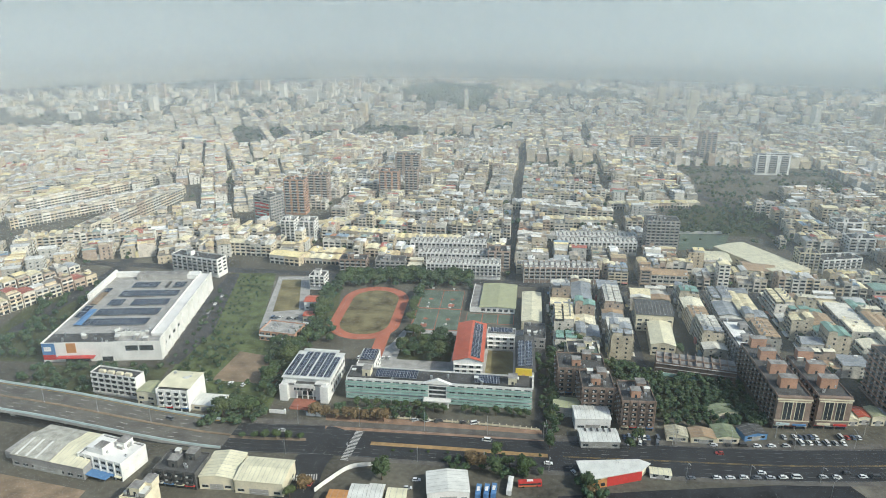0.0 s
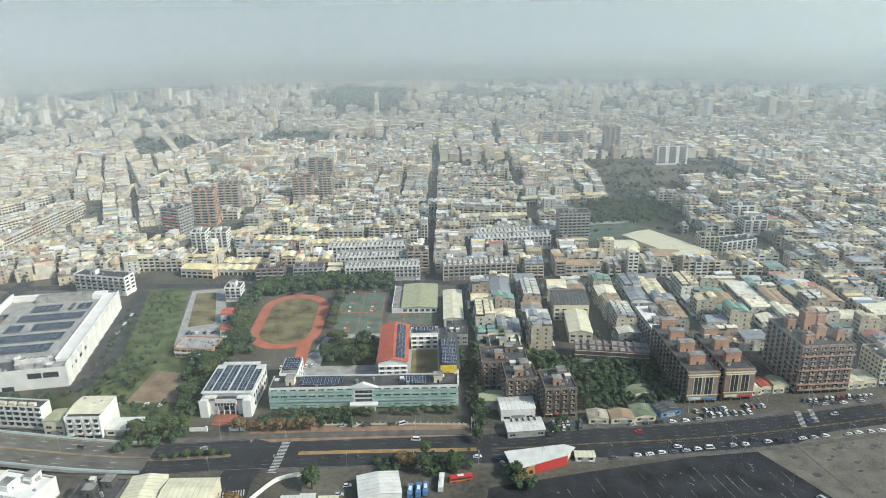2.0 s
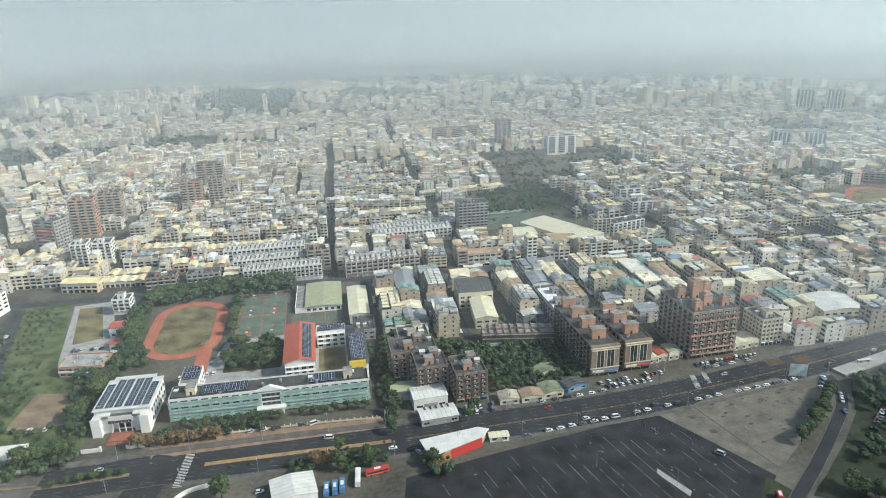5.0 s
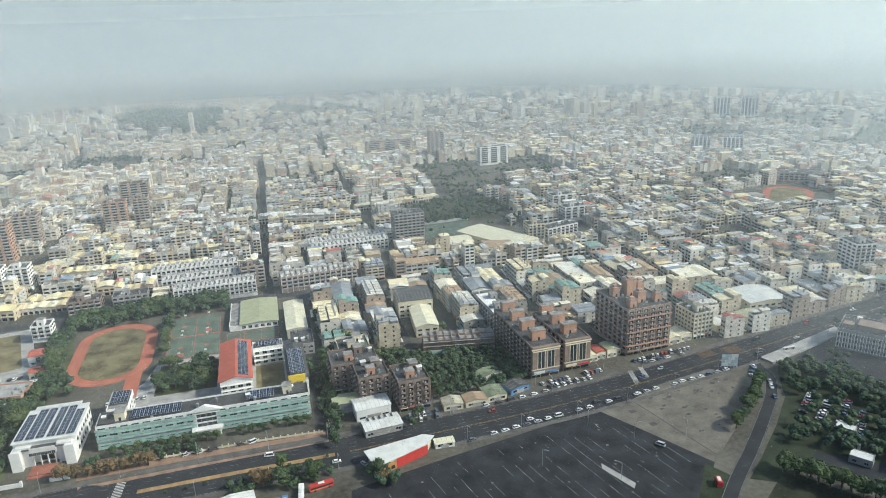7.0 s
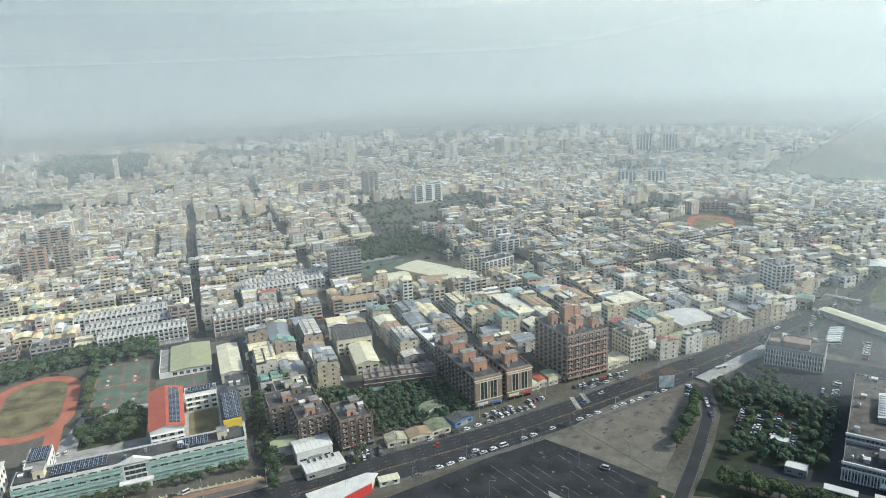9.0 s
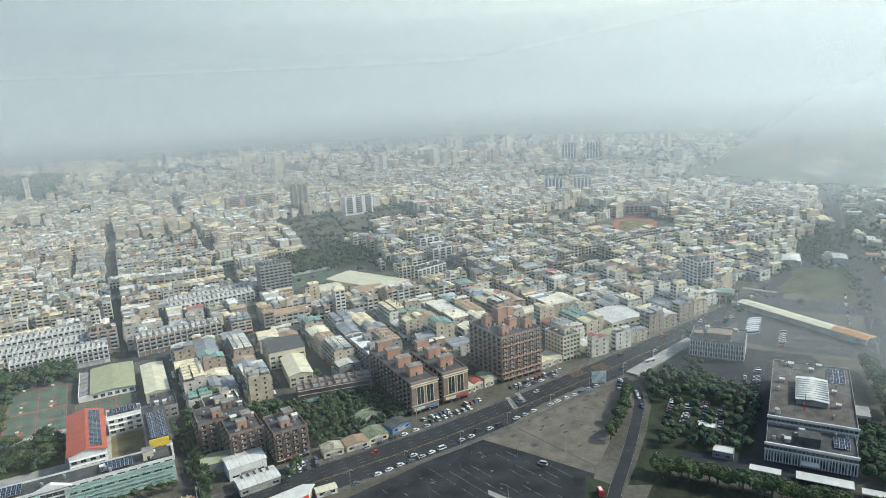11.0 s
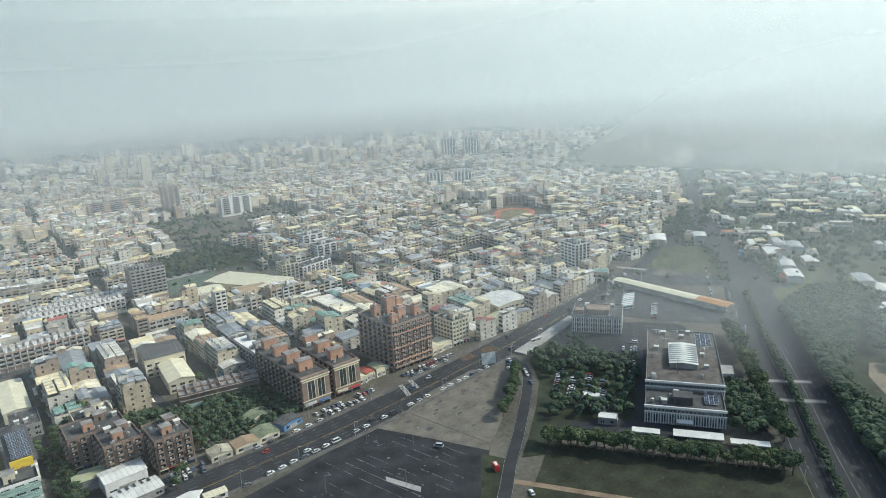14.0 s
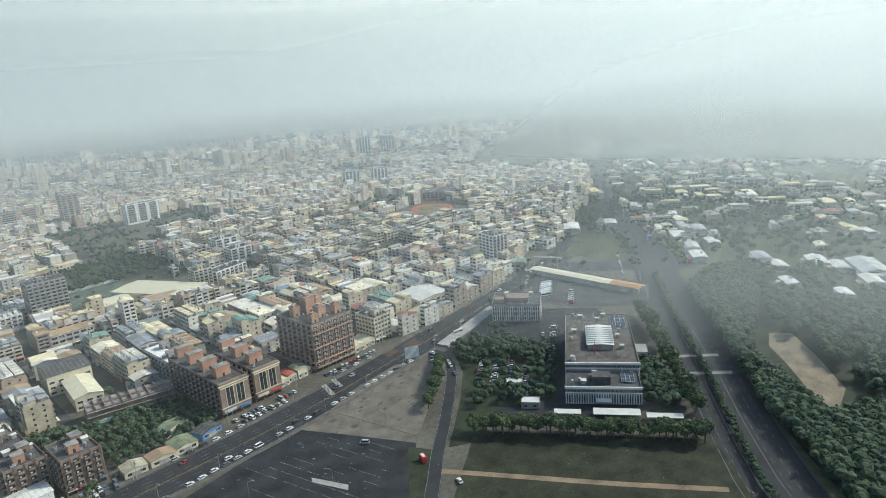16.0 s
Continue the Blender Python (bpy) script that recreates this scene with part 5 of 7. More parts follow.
for i in range(70):
    x, y = stain.uniform(232, 300), stain.uniform(216, 276)
    if inside(x, y, [(232, 268), (290, 276), (300, 260), (272, 238), (240, 220)]):
        e, r0 = stain.uniform(.5, 2.2), stain.uniform(0, 6.28)
        stains.face([(x + e * stain.uniform(.4, 1.4) * math.cos(r0 + k * .9), y + .6 * e * stain.uniform(.4, 1.4) * math.sin(r0 + k * .9), .068) for k in range(7)])
for i in range(60):                                         # tyre-worn scars and repairs on the asphalt lot
    x, y = stain.uniform(80, 215), stain.uniform(150, 264)
    if inside(x, y, [(112, 262), (214, 266), (222, 212), (188, 184), (125, 140), (62, 150), (72, 255)]):
        e, r0 = stain.uniform(.3, 1.0), stain.uniform(0, 6.28)
        stains.face([(x + e * stain.uniform(.5, 1.3) * math.cos(r0 + k * .9), y + e * stain.uniform(.5, 1.3) * math.sin(r0 + k * .9), .062) for k in range(7)], 1)
tagged(part("ground_stains", stains, [M_dark, mat("pale_scar", (.15, .15, .15), size=2, fine=.4, var=.4)]), "dark stains and pale scars on the lots", "stain", "", "stuff")
for x, y in ((220, 261), (222, 246)):
    flat("manhole_patch", [(x - 2, y - 1.5), (x + 2, y - 1.5), (x + 2, y + 1.5), (x - 2, y + 1.5)], .075, M_dark, "dark square asphalt patch", "patch")
# ---------------------------------------------------------------- houses
def house(name, w, d, floors, roof, balc, M_wall, M_roof):
    """A town house with its front at y = -d/2; wall, roof, windows, tank as parts."""
    h = floors * 3.1 + 0.5
    t = thing(name, 0, 0, 0, "", "house")
    g = Geo()
    if roof == 'flat':
        g.box(-w / 2, -d / 2, 0, w / 2, d / 2, h - .7, 0, 1)
        for a in ((-w / 2, -d / 2, w / 2, -d / 2 + .2), (-w / 2, d / 2 - .2, w / 2, d / 2), (-w / 2, -d / 2 + .2, -w / 2 + .2, d / 2 - .2), (w / 2 - .2, -d / 2 + .2, w / 2, d / 2 - .2)):
            g.box(a[0], a[1], h - .7, a[2], a[3], h + .25, 0)
    else:
        g.box(-w / 2, -d / 2, 0, w / 2, d / 2, h, 0)
    for k in range(1, floors):                           # balcony slabs, sills
        if balc:
            g.box(-w / 2 + .2, -d / 2 - 1.0, k * 3.1 - .1, w / 2 - .2, -d / 2, k * 3.1 + .12, 0)
            g.box(-w / 2 + .2, -d / 2 - 1.0, k * 3.1 + .12, w / 2 - .2, -d / 2 - .86, k * 3.1 + .95, 0)
    for k in range(floors):                              # rear and side windows
        z = k * 3.1 + 1.1
        g.box(-w / 2 + .7, d / 2, z, -.3, d / 2 + .04, z + 1.3, 2)
        g.box(.5, d / 2, z, w / 2 - .7, d / 2 + .04, z + 1.3, 2)
        for yy in (-d * .22, d * .2):
            g.box(-w / 2 - .04, yy - .6, z, -w / 2, yy + .6, z + 1.2, 2)
            g.box(w / 2, yy - .6, z, w / 2 + .04, yy + .6, z + 1.2, 2)
    part("wall", g, [M_wall, M_flat, M_glass], t)
    r = Geo()
    if roof == 'gx':
        r.gable(-w / 2, -d / 2, w / 2, d / 2, h + .1, d * .10, 0, 'x', .3)
    elif roof == 'gy':
        r.gable(-w / 2, -d / 2, w / 2, d / 2, h + .1, w * .17, 0, 'y', .3)
    elif roof == 'flat':
        sx = w * .42
        r.box(-sx + .1, 0, h - .7, sx - .3, d / 2 - .8, h + 2.2, 1)
        r.gable(-sx + .1, 0, sx - .3, d / 2 - .8, h + 2.25, .5, 0, 'y', .4)
        r.box(-w / 2 + .4, -d / 2 + .6, h + 1.7, w / 2 - .4, -d * .1, h + 1.85, 0)
        for xx in (-w / 2 + .5, w / 2 - .62):
            r.box(xx, -d / 2 + .7, h - .7, xx + .12, -d / 2 + .82, h + 1.7, 1)
    else:
        r.gable(-w / 2, -d / 2, w / 2, d * .12, h + .1, d * .07, 0, 'x', .25)
        r.box(-w / 2, d * .12, h, w / 2, d / 2, h + 2.6, 1)
        r.gable(-w / 2, d * .12, w / 2, d / 2, h + 2.7, d * .05, 0, 'x', .3)
    part("roof", r, [M_roof, M_wall], t)
    win = Geo().box(-w * .36, -.05, 0, w * .36, 0, 1.5, 0).box(-w * .38, -.09, -.08, w * .38, .0, 0, 1).box(-.05, -.08, 0, .05, -.05, 1.5, 1).mesh("window", [M_glass, M_frame])
    for k in range(1, floors):
        part("window", win, None, t, m=pose(0, -d / 2, k * 3.1 + 1.0))
    shop = Geo().box(-w * .44, -.08, 0, w * .44, 0, 2.5, 0).box(-w * .47, -1.2, 2.6, w * .47, 0, 2.75, 1).mesh("shopfront", [M_glass, M_roof])
    part("shopfront", shop, None, t, m=pose(0, -d / 2, 0))
    if roof == 'flat':
        part("water_tank", Geo().cyl(-w * .2, d * .28, h + 3.2, h + 4.7, .75, 10).cyl(-w * .2, d * .28, h + 4.7, h + 5.0, .75, 10, 0, .2).box(-w * .2 - .6, d * .28 - .6, h + 2.3, -w * .2 + .6, d * .28 + .6, h + 3.2), M_steel, t)
    return t, h


SHAPES = [(5, 15, 3, 'gx', 1), (5, 16, 3, 'gy', 1), (5.5, 14, 4, 'flat', 1), (6, 16, 3, 'step', 0), (5, 13, 2, 'gy', 0), (8, 15, 4, 'flat', 1), (10, 15, 3, 'gx', 0), (7, 14, 5, 'flat', 1),
          (5, 15, 4, 'step', 1), (12, 14, 2, 'gy', 0), (6, 15, 3, 'flat', 1), (9, 14, 5, 'step', 0), (14, 16, 2, 'gx', 0), (16, 15, 3, 'gy', 0)]
LOOKS = ["narrow shophouse with metal sheet roof over balconies", "pale shophouse with gabled sheet metal roof", "flat-roofed town house with steel water tank", "stepped town house with pale metal roofs",
         "low house with gabled metal roof", "wide flat-roofed house with balconies and tank", "wide house under long metal roof", "five-storey flat-roofed house with water tank", "four-storey shophouse with stepped metal roof",
         "low workshop with gabled metal roof", "three-storey flat-roofed terrace house with tank", "five-storey house with stepped metal roof", "low hall with wide sheet metal roof", "workshop house with broad gabled roof"]
TINTS = ["cream", "grey-white", "pale yellow", "dark grey", "red-brown", "green", "rusty"]
rnd = random.Random(11)
MADE = {}
FAR_W, FAR_R, FAR_G, GAPS = Geo(), [Geo() for _ in range(4)], Geo(), []
NEAR_HOUSES = 0


def put_house(k, a, b, x, y, rot, s):
    """Sets a house of shape k, wall a and roof b; the first of each look is built, the others are copies."""
    global NEAR_HOUSES
    m = pose(x, y, 0, 0, 0, rot) @ Matrix.Diagonal((1, 1, s, 1))
    if (k, a, b) not in MADE:
        t = house("house", *SHAPES[k], WALLM[a], ROOFM[b])[0]
        tagged(t, LOOKS[k] + ", " + TINTS[b] + " roof", "house", "houses along the streets")
        MADE[(k, a, b)] = t
    else:
        t = copy_thing(MADE[(k, a, b)], m)
    t.matrix_world = m
    NEAR_HOUSES += 1


lofts = random.Random(77)


def far_house(x, y, rot, w, d, h, detail, fam=None, style=None, ends=False, win=True):
    """A house of the distant town, in the joined meshes; its front looks along -y. fam: 0 cream, 1 pale grey, 2 coloured sheet, 3 concrete."""
    c, s = math.cos(radians(rot)), math.sin(radians(rot))
    def P(a, b, z):
        return (x + a * c - b * s, y + a * s + b * c, z)
    def box(g, a0, b0, z0, a1, b1, z1, k=0):
        i = len(g.v)
        g.v += [P(a0, b0, z0), P(a1, b0, z0), P(a1, b1, z0), P(a0, b1, z0), P(a0, b0, z1), P(a1, b0, z1), P(a1, b1, z1), P(a0, b1, z1)]
        g.f += [(i, i + 1, i + 5, i + 4), (i + 1, i + 2, i + 6, i + 5), (i + 2, i + 3, i + 7, i + 6), (i + 3, i, i + 4, i + 7), (i + 4, i + 5, i + 6, i + 7)]
        g.m += [k] * 5
    def pitched(g, a0, b0, a1, b1, z, rise):
        i = len(g.v)
        if a1 - a0 > b1 - b0:
            bm = (b0 + b1) / 2
            g.v += [P(a0, b0, z), P(a1, b0, z), P(a1, bm, z + rise), P(a0, bm, z + rise), P(a1, b1, z), P(a0, b1, z)]
        else:
            am = (a0 + a1) / 2
            g.v += [P(a0, b1, z), P(a0, b0, z), P(am, b0, z + rise), P(am, b1, z + rise), P(a1, b0, z), P(a1, b1, z)]
        g.f += [(i, i + 1, i + 2, i + 3), (i + 3, i + 2, i + 4, i + 5)]
        g.m += [0, 0]
    q = lofts
    fam = q.choice((0, 0, 0, 1, 1, 2, 2, 3)) if fam is None else fam
    style = style or q.choice(("sheet", "sheet", "sheet", "flat", "flat", "loft", "loft"))
    w, d, R = w / 2, d / 2, FAR_R[fam]
    if style == "sheet":
        box(FAR_W, -w, -d, 0, w, d, h)
        pitched(R, -w - .25, -d - .4, w + .25, d + .4, h + .12, q.uniform(.05, .1) * min(w, d) * 2 + .3)
        if detail and q.random() < .35:
            a, b = q.uniform(-.7, .3) * w, q.uniform(-.7, .4) * d
            box(FAR_R[1], a, b, h, a + q.uniform(1.5, 3), b + q.uniform(1.5, 3), h + q.uniform(1.6, 3))
    else:
        i = len(FAR_W.v)
        t, z = .22, h - .8
        o, n = [(-w, -d), (w, -d), (w, d), (-w, d)], [(-w + t, -d + t), (w - t, -d + t), (w - t, d - t), (-w + t, d - t)]
        FAR_W.v += [P(a, b, 0) for a, b in o] + [P(a, b, h) for a, b in o] + [P(a, b, h) for a, b in n] + [P(a, b, z) for a, b in n]
        for k in range(4):
            j = (k + 1) % 4
            FAR_W.f += [(i + k, i + j, i + 4 + j, i + 4 + k), (i + 4 + k, i + 4 + j, i + 8 + j, i + 8 + k), (i + 8 + k, i + 8 + j, i + 12 + j, i + 12 + k)]
        FAR_W.f.append((i + 12, i + 13, i + 14, i + 15))
        FAR_W.m += [0] * 12 + [1]
        if style == "loft":                                 # a tin-roofed storey set on the rear of the flat roof
            b0 = q.uniform(-.35, .1) * d
            box(FAR_W, -w + .3, b0, z, w - .3, d - .3, h + 1.9)
            pitched(R, -w, b0 - q.uniform(.4, 1.6), w, d + .2, h + 2.0, q.uniform(.3, .9))
        else:
            a, b = q.uniform(-.8, 0) * w, q.uniform(-.3, .3) * d
            box(FAR_W, a, b, z, a + min(3.2, w), b + min(3.6, d * .8), h + q.uniform(1.6, 3.0))
            if q.random() < .5:
                a, b = q.uniform(-.9, -.1) * w, -d + q.uniform(.5, 2)
                box(R, a, b, h + 1.7, a + w * .9, b + d * .7, h + 1.85)
        if detail and q.random() < .6:
            a, b, r = q.uniform(-.6, .6) * w, q.uniform(.2, .7) * d, q.uniform(.55, .85)
            z0 = h + (2.3 if style == "loft" else .4)
            i = len(FAR_R[1].v)
            FAR_R[1].v += [P(a + r * math.cos(k * math.pi / 3), b + r * math.sin(k * math.pi / 3), zz) for zz in (z0, z0 + 1.7) for k in range(6)]
            FAR_R[1].f += [(i + k, i + (k + 1) % 6, i + 6 + (k + 1) % 6, i + 6 + k) for k in range(6)] + [tuple(i + 6 + k for k in range(6))]
            FAR_R[1].m += [0] * 7
    if not detail:
        return
    if q.random() < .55:                                    # lean-to in the back lane
        e, g = q.uniform(1.5, 4.5), q.uniform(.3, .95)
        zz = min(h - 1, q.uniform(3, 6.5))
        box(FAR_R[q.choice((0, 1, 2, 3))], -w * g, d, 0, w * g * q.uniform(.6, 1), d + e, zz)
    if not win:
        return
    n = max(1, round(2 * w / 4.6))
    L = 2 * w / n
    balcony = q.random() < .5
    for k in range(max(1, int(h / 3.1))):
        z = k * 3.1 + (.2 if k == 0 else 1.0)
        for j in range(n):
            a0, a1 = -w + j * L + L * .16, -w + (j + 1) * L - L * .16
            top = z + (2.4 if k == 0 else 1.6)
            FAR_G.face([P(a0, -d - .05, z), P(a1, -d - .05, z), P(a1, -d - .05, top), P(a0, -d - .05, top)])
            if k:
                FAR_G.face([P(a1, d + .05, z), P(a0, d + .05, z), P(a0, d + .05, z + 1.3), P(a1, d + .05, z + 1.3)])
        if balcony and k:
            box(FAR_W, -w + .15, -d - 1.0, k * 3.1 - .1, w - .15, -d, k * 3.1 + .9)
        if ends:
            for sx in (-1, 1):
                for j in (-.5, .3):
                    FAR_G.face([P(sx * (w + .05), j * d - .7 * sx, z + .1), P(sx * (w + .05), j * d + .7 * sx, z + .1), P(sx * (w + .05), j * d + .7 * sx, z + 1.4), P(sx * (w + .05), j * d - .7 * sx, z + 1.4)])


def in_view(x, y, pad=4):
    b = math.degrees(math.atan2(x, y))
    return -37 - pad < b < 86 + pad


def add_ons(x, y, rot, w, d, h, roof):
    """Tin awnings over the lane, and sheds, tanks and ducts on the roof, as they gather on old houses."""
    c, s, q = math.cos(radians(rot)), math.sin(radians(rot)), lofts
    def put(fam, a0, b0, z0, a1, b1, z1, drop=0.0):
        g = FAR_R[fam]
        i = len(g.v)
        g.v += [(x + a * c - b * s, y + a * s + b * c, z - (drop if b == b0 else 0)) for z in (z0, z1) for a, b in ((a0, b0), (a1, b0), (a1, b1), (a0, b1))]
        g.f += [(i, i + 1, i + 5, i + 4), (i + 1, i + 2, i + 6, i + 5), (i + 2, i + 3, i + 7, i + 6), (i + 3, i, i + 4, i + 7), (i + 4, i + 5, i + 6, i + 7)]
        g.m += [0] * 5
    fams = (0, 1, 2, 2, 3)
    if q.random() < .7:
        e = q.uniform(1.2, 3.2)
        put(q.choice(fams), -w * .46, -d / 2 - e, 2.9, w * .46, -d / 2 - .05, 3.05, .35)
    for k in range(q.randint(0, 2)):
        z = q.uniform(4.5, max(5, h - 1.5))
        a = q.uniform(-.4, .1) * w
        put(q.choice(fams), a, -d / 2 - q.uniform(.5, 1.0), z, a + w * .35, -d / 2 - .04, z + .12, .2)
    for k in range(q.randint(1, 3) if roof == 'flat' else q.choice((0, 0, 1))):
        a, b, e, f = q.uniform(-.4, .1) * w, q.uniform(-.4, .3) * d, q.uniform(.8, 2.6), q.uniform(.8, 2.4)
        put(q.choice((1, 1, 3, 0)), a, b, h - .6, a + e, b + f, h + (q.uniform(.6, 2.4) if roof == 'flat' else q.uniform(.9, 1.8)))
    if q.random() < .35:
        put(q.choice(fams), -w * .3, d / 2, 0, w * .3, d / 2 + q.uniform(.8, 2.0), q.uniform(2.6, 5.5), .3)


def row(u0, v0, length, rot, front, near_d=565, turn=0.0, axes=None):
    """A terrace from (u0, v0), running along the grid; front: which way the doors look, in degrees."""
    a = 0.0
    du = (1, 0) if rot == 0 else (0, 1)
    place = axes or W
    while a < length - 4:
        k = rnd.choice([0, 0, 1, 1, 2, 2, 3, 3, 4, 5, 6, 6, 7, 8, 9, 10, 11, 12, 12, 13])
        w, d, fl = SHAPES[k][:3]
        wall, roof = rnd.choice((0, 0, 1, 1, 2, 2, 3, 4)), rnd.choice((0, 0, 1, 1, 2, 2, 3, 3, 3, 4, 5, 5, 6))
        n = rnd.randint(2, 6) if w < 7 else 1
        n = min(n, int((length - a) / w))
        if n < 1:
            break
        back, s = rnd.uniform(-1.2, 1.2), rnd.uniform(.85, 1.2)
        x, y = place(u0 + du[0] * (a + w * n / 2), v0 + du[1] * (a + w * n / 2))
        far = math.hypot(x, y) >= near_d or NEAR_HOUSES >= 300
        fam, style = rnd.choice((0, 0, 1, 1, 2, 3, None, None, None)), rnd.choice(("sheet", "sheet", "flat", "loft", None, None))
        for q in range(n):
            p = a + w * (q + .5)
            x, y = place(u0 + du[0] * p + (back if rot else 0), v0 + du[1] * p + (0 if rot else back))
            if blocked(x, y) or y < south_limit(x) or not in_view(x, y):
                continue
            if far:
                dist = math.hypot(x, y)
                dd = d - rnd.random() * 3
                far_house(x, y, GR + turn + front + rnd.uniform(-1, 1), w - .06, dd, (fl * 3.1 + .5) * s + rnd.choice((0, 0, 0, -1.2, .8, 3.1)), dist < 1100, fam, style, q in (0, n - 1), dist < 1000)
            else:
                put_house(k, wall, roof, x, y, GR + front, s)
                add_ons(x, y, GR + front, w, d, (fl * 3.1 + .5) * s, SHAPES[k][3])
        a += w * n + .08
        if rnd.random() < .26:
            g = rnd.uniform(2, 9)
            GAPS.append(place(u0 + du[0] * (a + g / 2), v0 + du[1] * (a + g / 2)))
            a += g


def terrace(x0, y0, x1, y1, depth, h, unit, fam=0, style="sheet", jump=.5):
    """A measured row of houses; its front runs from the first point to the second."""
    a, b = Vector((x0, y0)), Vector((x1, y1))
    L = (b - a).length
    n, u = max(1, round(L / unit)), (b - a).normalized()
    rot = math.degrees(math.atan2(u.y, u.x))
    for i in range(n):
        p = a + u * L * (i + .5) / n + Vector((-u.y, u.x)) * depth / 2
        far_house(p.x, p.y, rot, L / n - .08, depth, h + rnd.choice((0, 0, 0, 1, -1)) * jump, p.length < 1200, fam, style, i in (0, n - 1), p.length < 1050)
    site(x0, y0, rot, L, depth)


def terraces(rows):
    for r in rows:
        terrace(*r)


# rows of houses whose place is plain: west of the middle street, then east of it
terraces(((-449, 683, -315, 829, 14, 12, 8, 1, "loft"), (-476, 751, -354, 899, 14, 12, 8, 0, "loft"), (-528, 817, -449, 912, 13, 11, 8, 1, "loft"), (-344, 645, -308, 800, 13, 18, 15, 3, "flat", 2), (-439, 899, -363, 932, 10, 8, 6, 1, "loft"),
          (-152, 582, -123, 573, 14, 8, 14, 0, "sheet")))
terraces(((-120, 600, -79, 591, 14, 5, 9, 0), (-96, 706, -25, 680, 15, 7, 7, 0), (-52, 632, 25, 624, 14, 8, 7, 0, "sheet", 0), (-127, 583, -87, 576, 13, 5, 9, 0), (-98, 654, -40, 642, 14, 8, 7, 0), (-110, 625, -56, 617, 12, 9, 6, 2, "loft"),
          (-131, 665, -84, 690, 13, 9, 7, 0, "sheet")))
terraces(((169, 808, 287, 810, 13, 7, 7, 2, "sheet", 0), (205, 758, 313, 765, 12, 6, 7, 0, "sheet", .4), (114, 726, 165, 706, 12, 12, 6, 1, "loft"), (120, 690, 190, 684, 13, 9, 7, 0), (90, 760, 160, 752, 13, 9, 7, 1)))


# named near blocks: terraces running north-south
for u, v0, v1, f in ((31, 405, 525, -90), (47, 410, 525, 90), (68, 400, 525, 90), (92, 398, 525, -90), (108, 415, 525, 90), (129, 400, 525, 90), (152, 428, 525, -90), (168, 428, 525, 90)):
    row(u, v0, v1 - v0, 90, f)
for u in range(188, 470, 40):
    for v0, v1 in ((330, 425), (433, 528)):
        row(u + 8, v0, v1 - v0, 90, -90)
        row(u + 24, v0, v1 - v0, 90, 90)
for u in range(466, 940, 40):
    for v0, v1 in ((392, 480), (488, 574)):
        row(u + 8, v0, v1 - v0, 90, -90)
        row(u + 24, v0, v1 - v0, 90, 90)
for u0, u1 in ((-130, -15), (-6, 90), (98, 200), (208, 300), (308, 420)):
    for v in (549, 565):
        row(u0, v, u1 - u0, 0, 0 if v == 549 else 180)
for v in (578, 594, 616, 632):
    row(-330, v, 185, 0, 0 if v in (578, 616) else 180)
# the rest of the town, block by block, with a turned quarter to the north-west
def W2(u, v):
    a = radians(17)
    return (-180 + u * math.cos(a) - v * math.sin(a), 600 + u * math.sin(a) + v * math.cos(a))
for quarter in (0, 1):
    for bu in range(-9, 13):
        for bv in range(0, 32):
            u0, v0 = (-9 + bu * 108 + 6, 580 + bv * 76) if quarter == 0 else (bu * 104, bv * 78)
            ax = W if quarter == 0 else W2
            x, y = ax(u0 + 50, v0 + 36)
            dist, az = math.hypot(x, y), math.degrees(math.atan2(x, y))
            if dist > 1500 or not in_view(x, y, 12) or (az < -13) != (quarter == 1) or (y < 575 and x < 430):
                continue
            if az > 42 and rnd.random() < .2 or noise.noise((x / 260, y / 260, 7.7)) > .37:
                GAPS.extend((x + rnd.uniform(-45, 45), y + rnd.uniform(-30, 30)) for _ in range(46))
                continue
            tw = 25.0 if quarter else 0.0
            u0 += rnd.uniform(-4, 0) if bu == 0 and bv < 8 else rnd.uniform(-7, -4) if bu == -1 and bv < 8 else rnd.uniform(-2, 24) if bu == -1 else rnd.uniform(-9, 9)
            v0 += rnd.uniform(-5, 5)
            if rnd.random() < (.62 if quarter == 0 else .25):
                for i in range(2):
                    row(u0, v0 + i * 38 + 7, 102, 0, 0, turn=tw, axes=ax)
                    row(u0, v0 + i * 38 + 22, 102, 0, 180, turn=tw, axes=ax)
            else:
                for i in range(3):
                    row(u0 + i * 35 + 6, v0, 71, 90, -90, turn=tw, axes=ax)
                    row(u0 + i * 35 + 21, v0, 71, 90, 90, turn=tw, axes=ax)
# terraces of the north-west quarter, running away from the canal wall
for x, y, x1, y1 in ((-472, 914, -540, 1111), (-433, 931, -511, 1146), (-401, 942, -473, 1172), (-376, 949, -576, 1476), (-352, 949, -419, 1172), (-330, 948, -564, 1493), (-299, 948, -492, 1459), (-275, 948, -478, 1493), (-288, 1006, -474, 1519), (-270, 1144, -416, 1545), (-246, 1227, -396, 1583)):
    terrace(x, y, x1, y1, 11, 9.5, 6.5, None, None, 1.0)
for i in range(8):                                       # terraces by the canal street
    far_house(-330 + i * 5.6 - 4, 474 + i * 8.5, 57, 9.4, 12, rnd.uniform(9, 14), True)
    far_house(-318 + i * 6 - 42, 492 + i * 8.5, 57, 9.4, 12, rnd.uniform(9, 14), True)
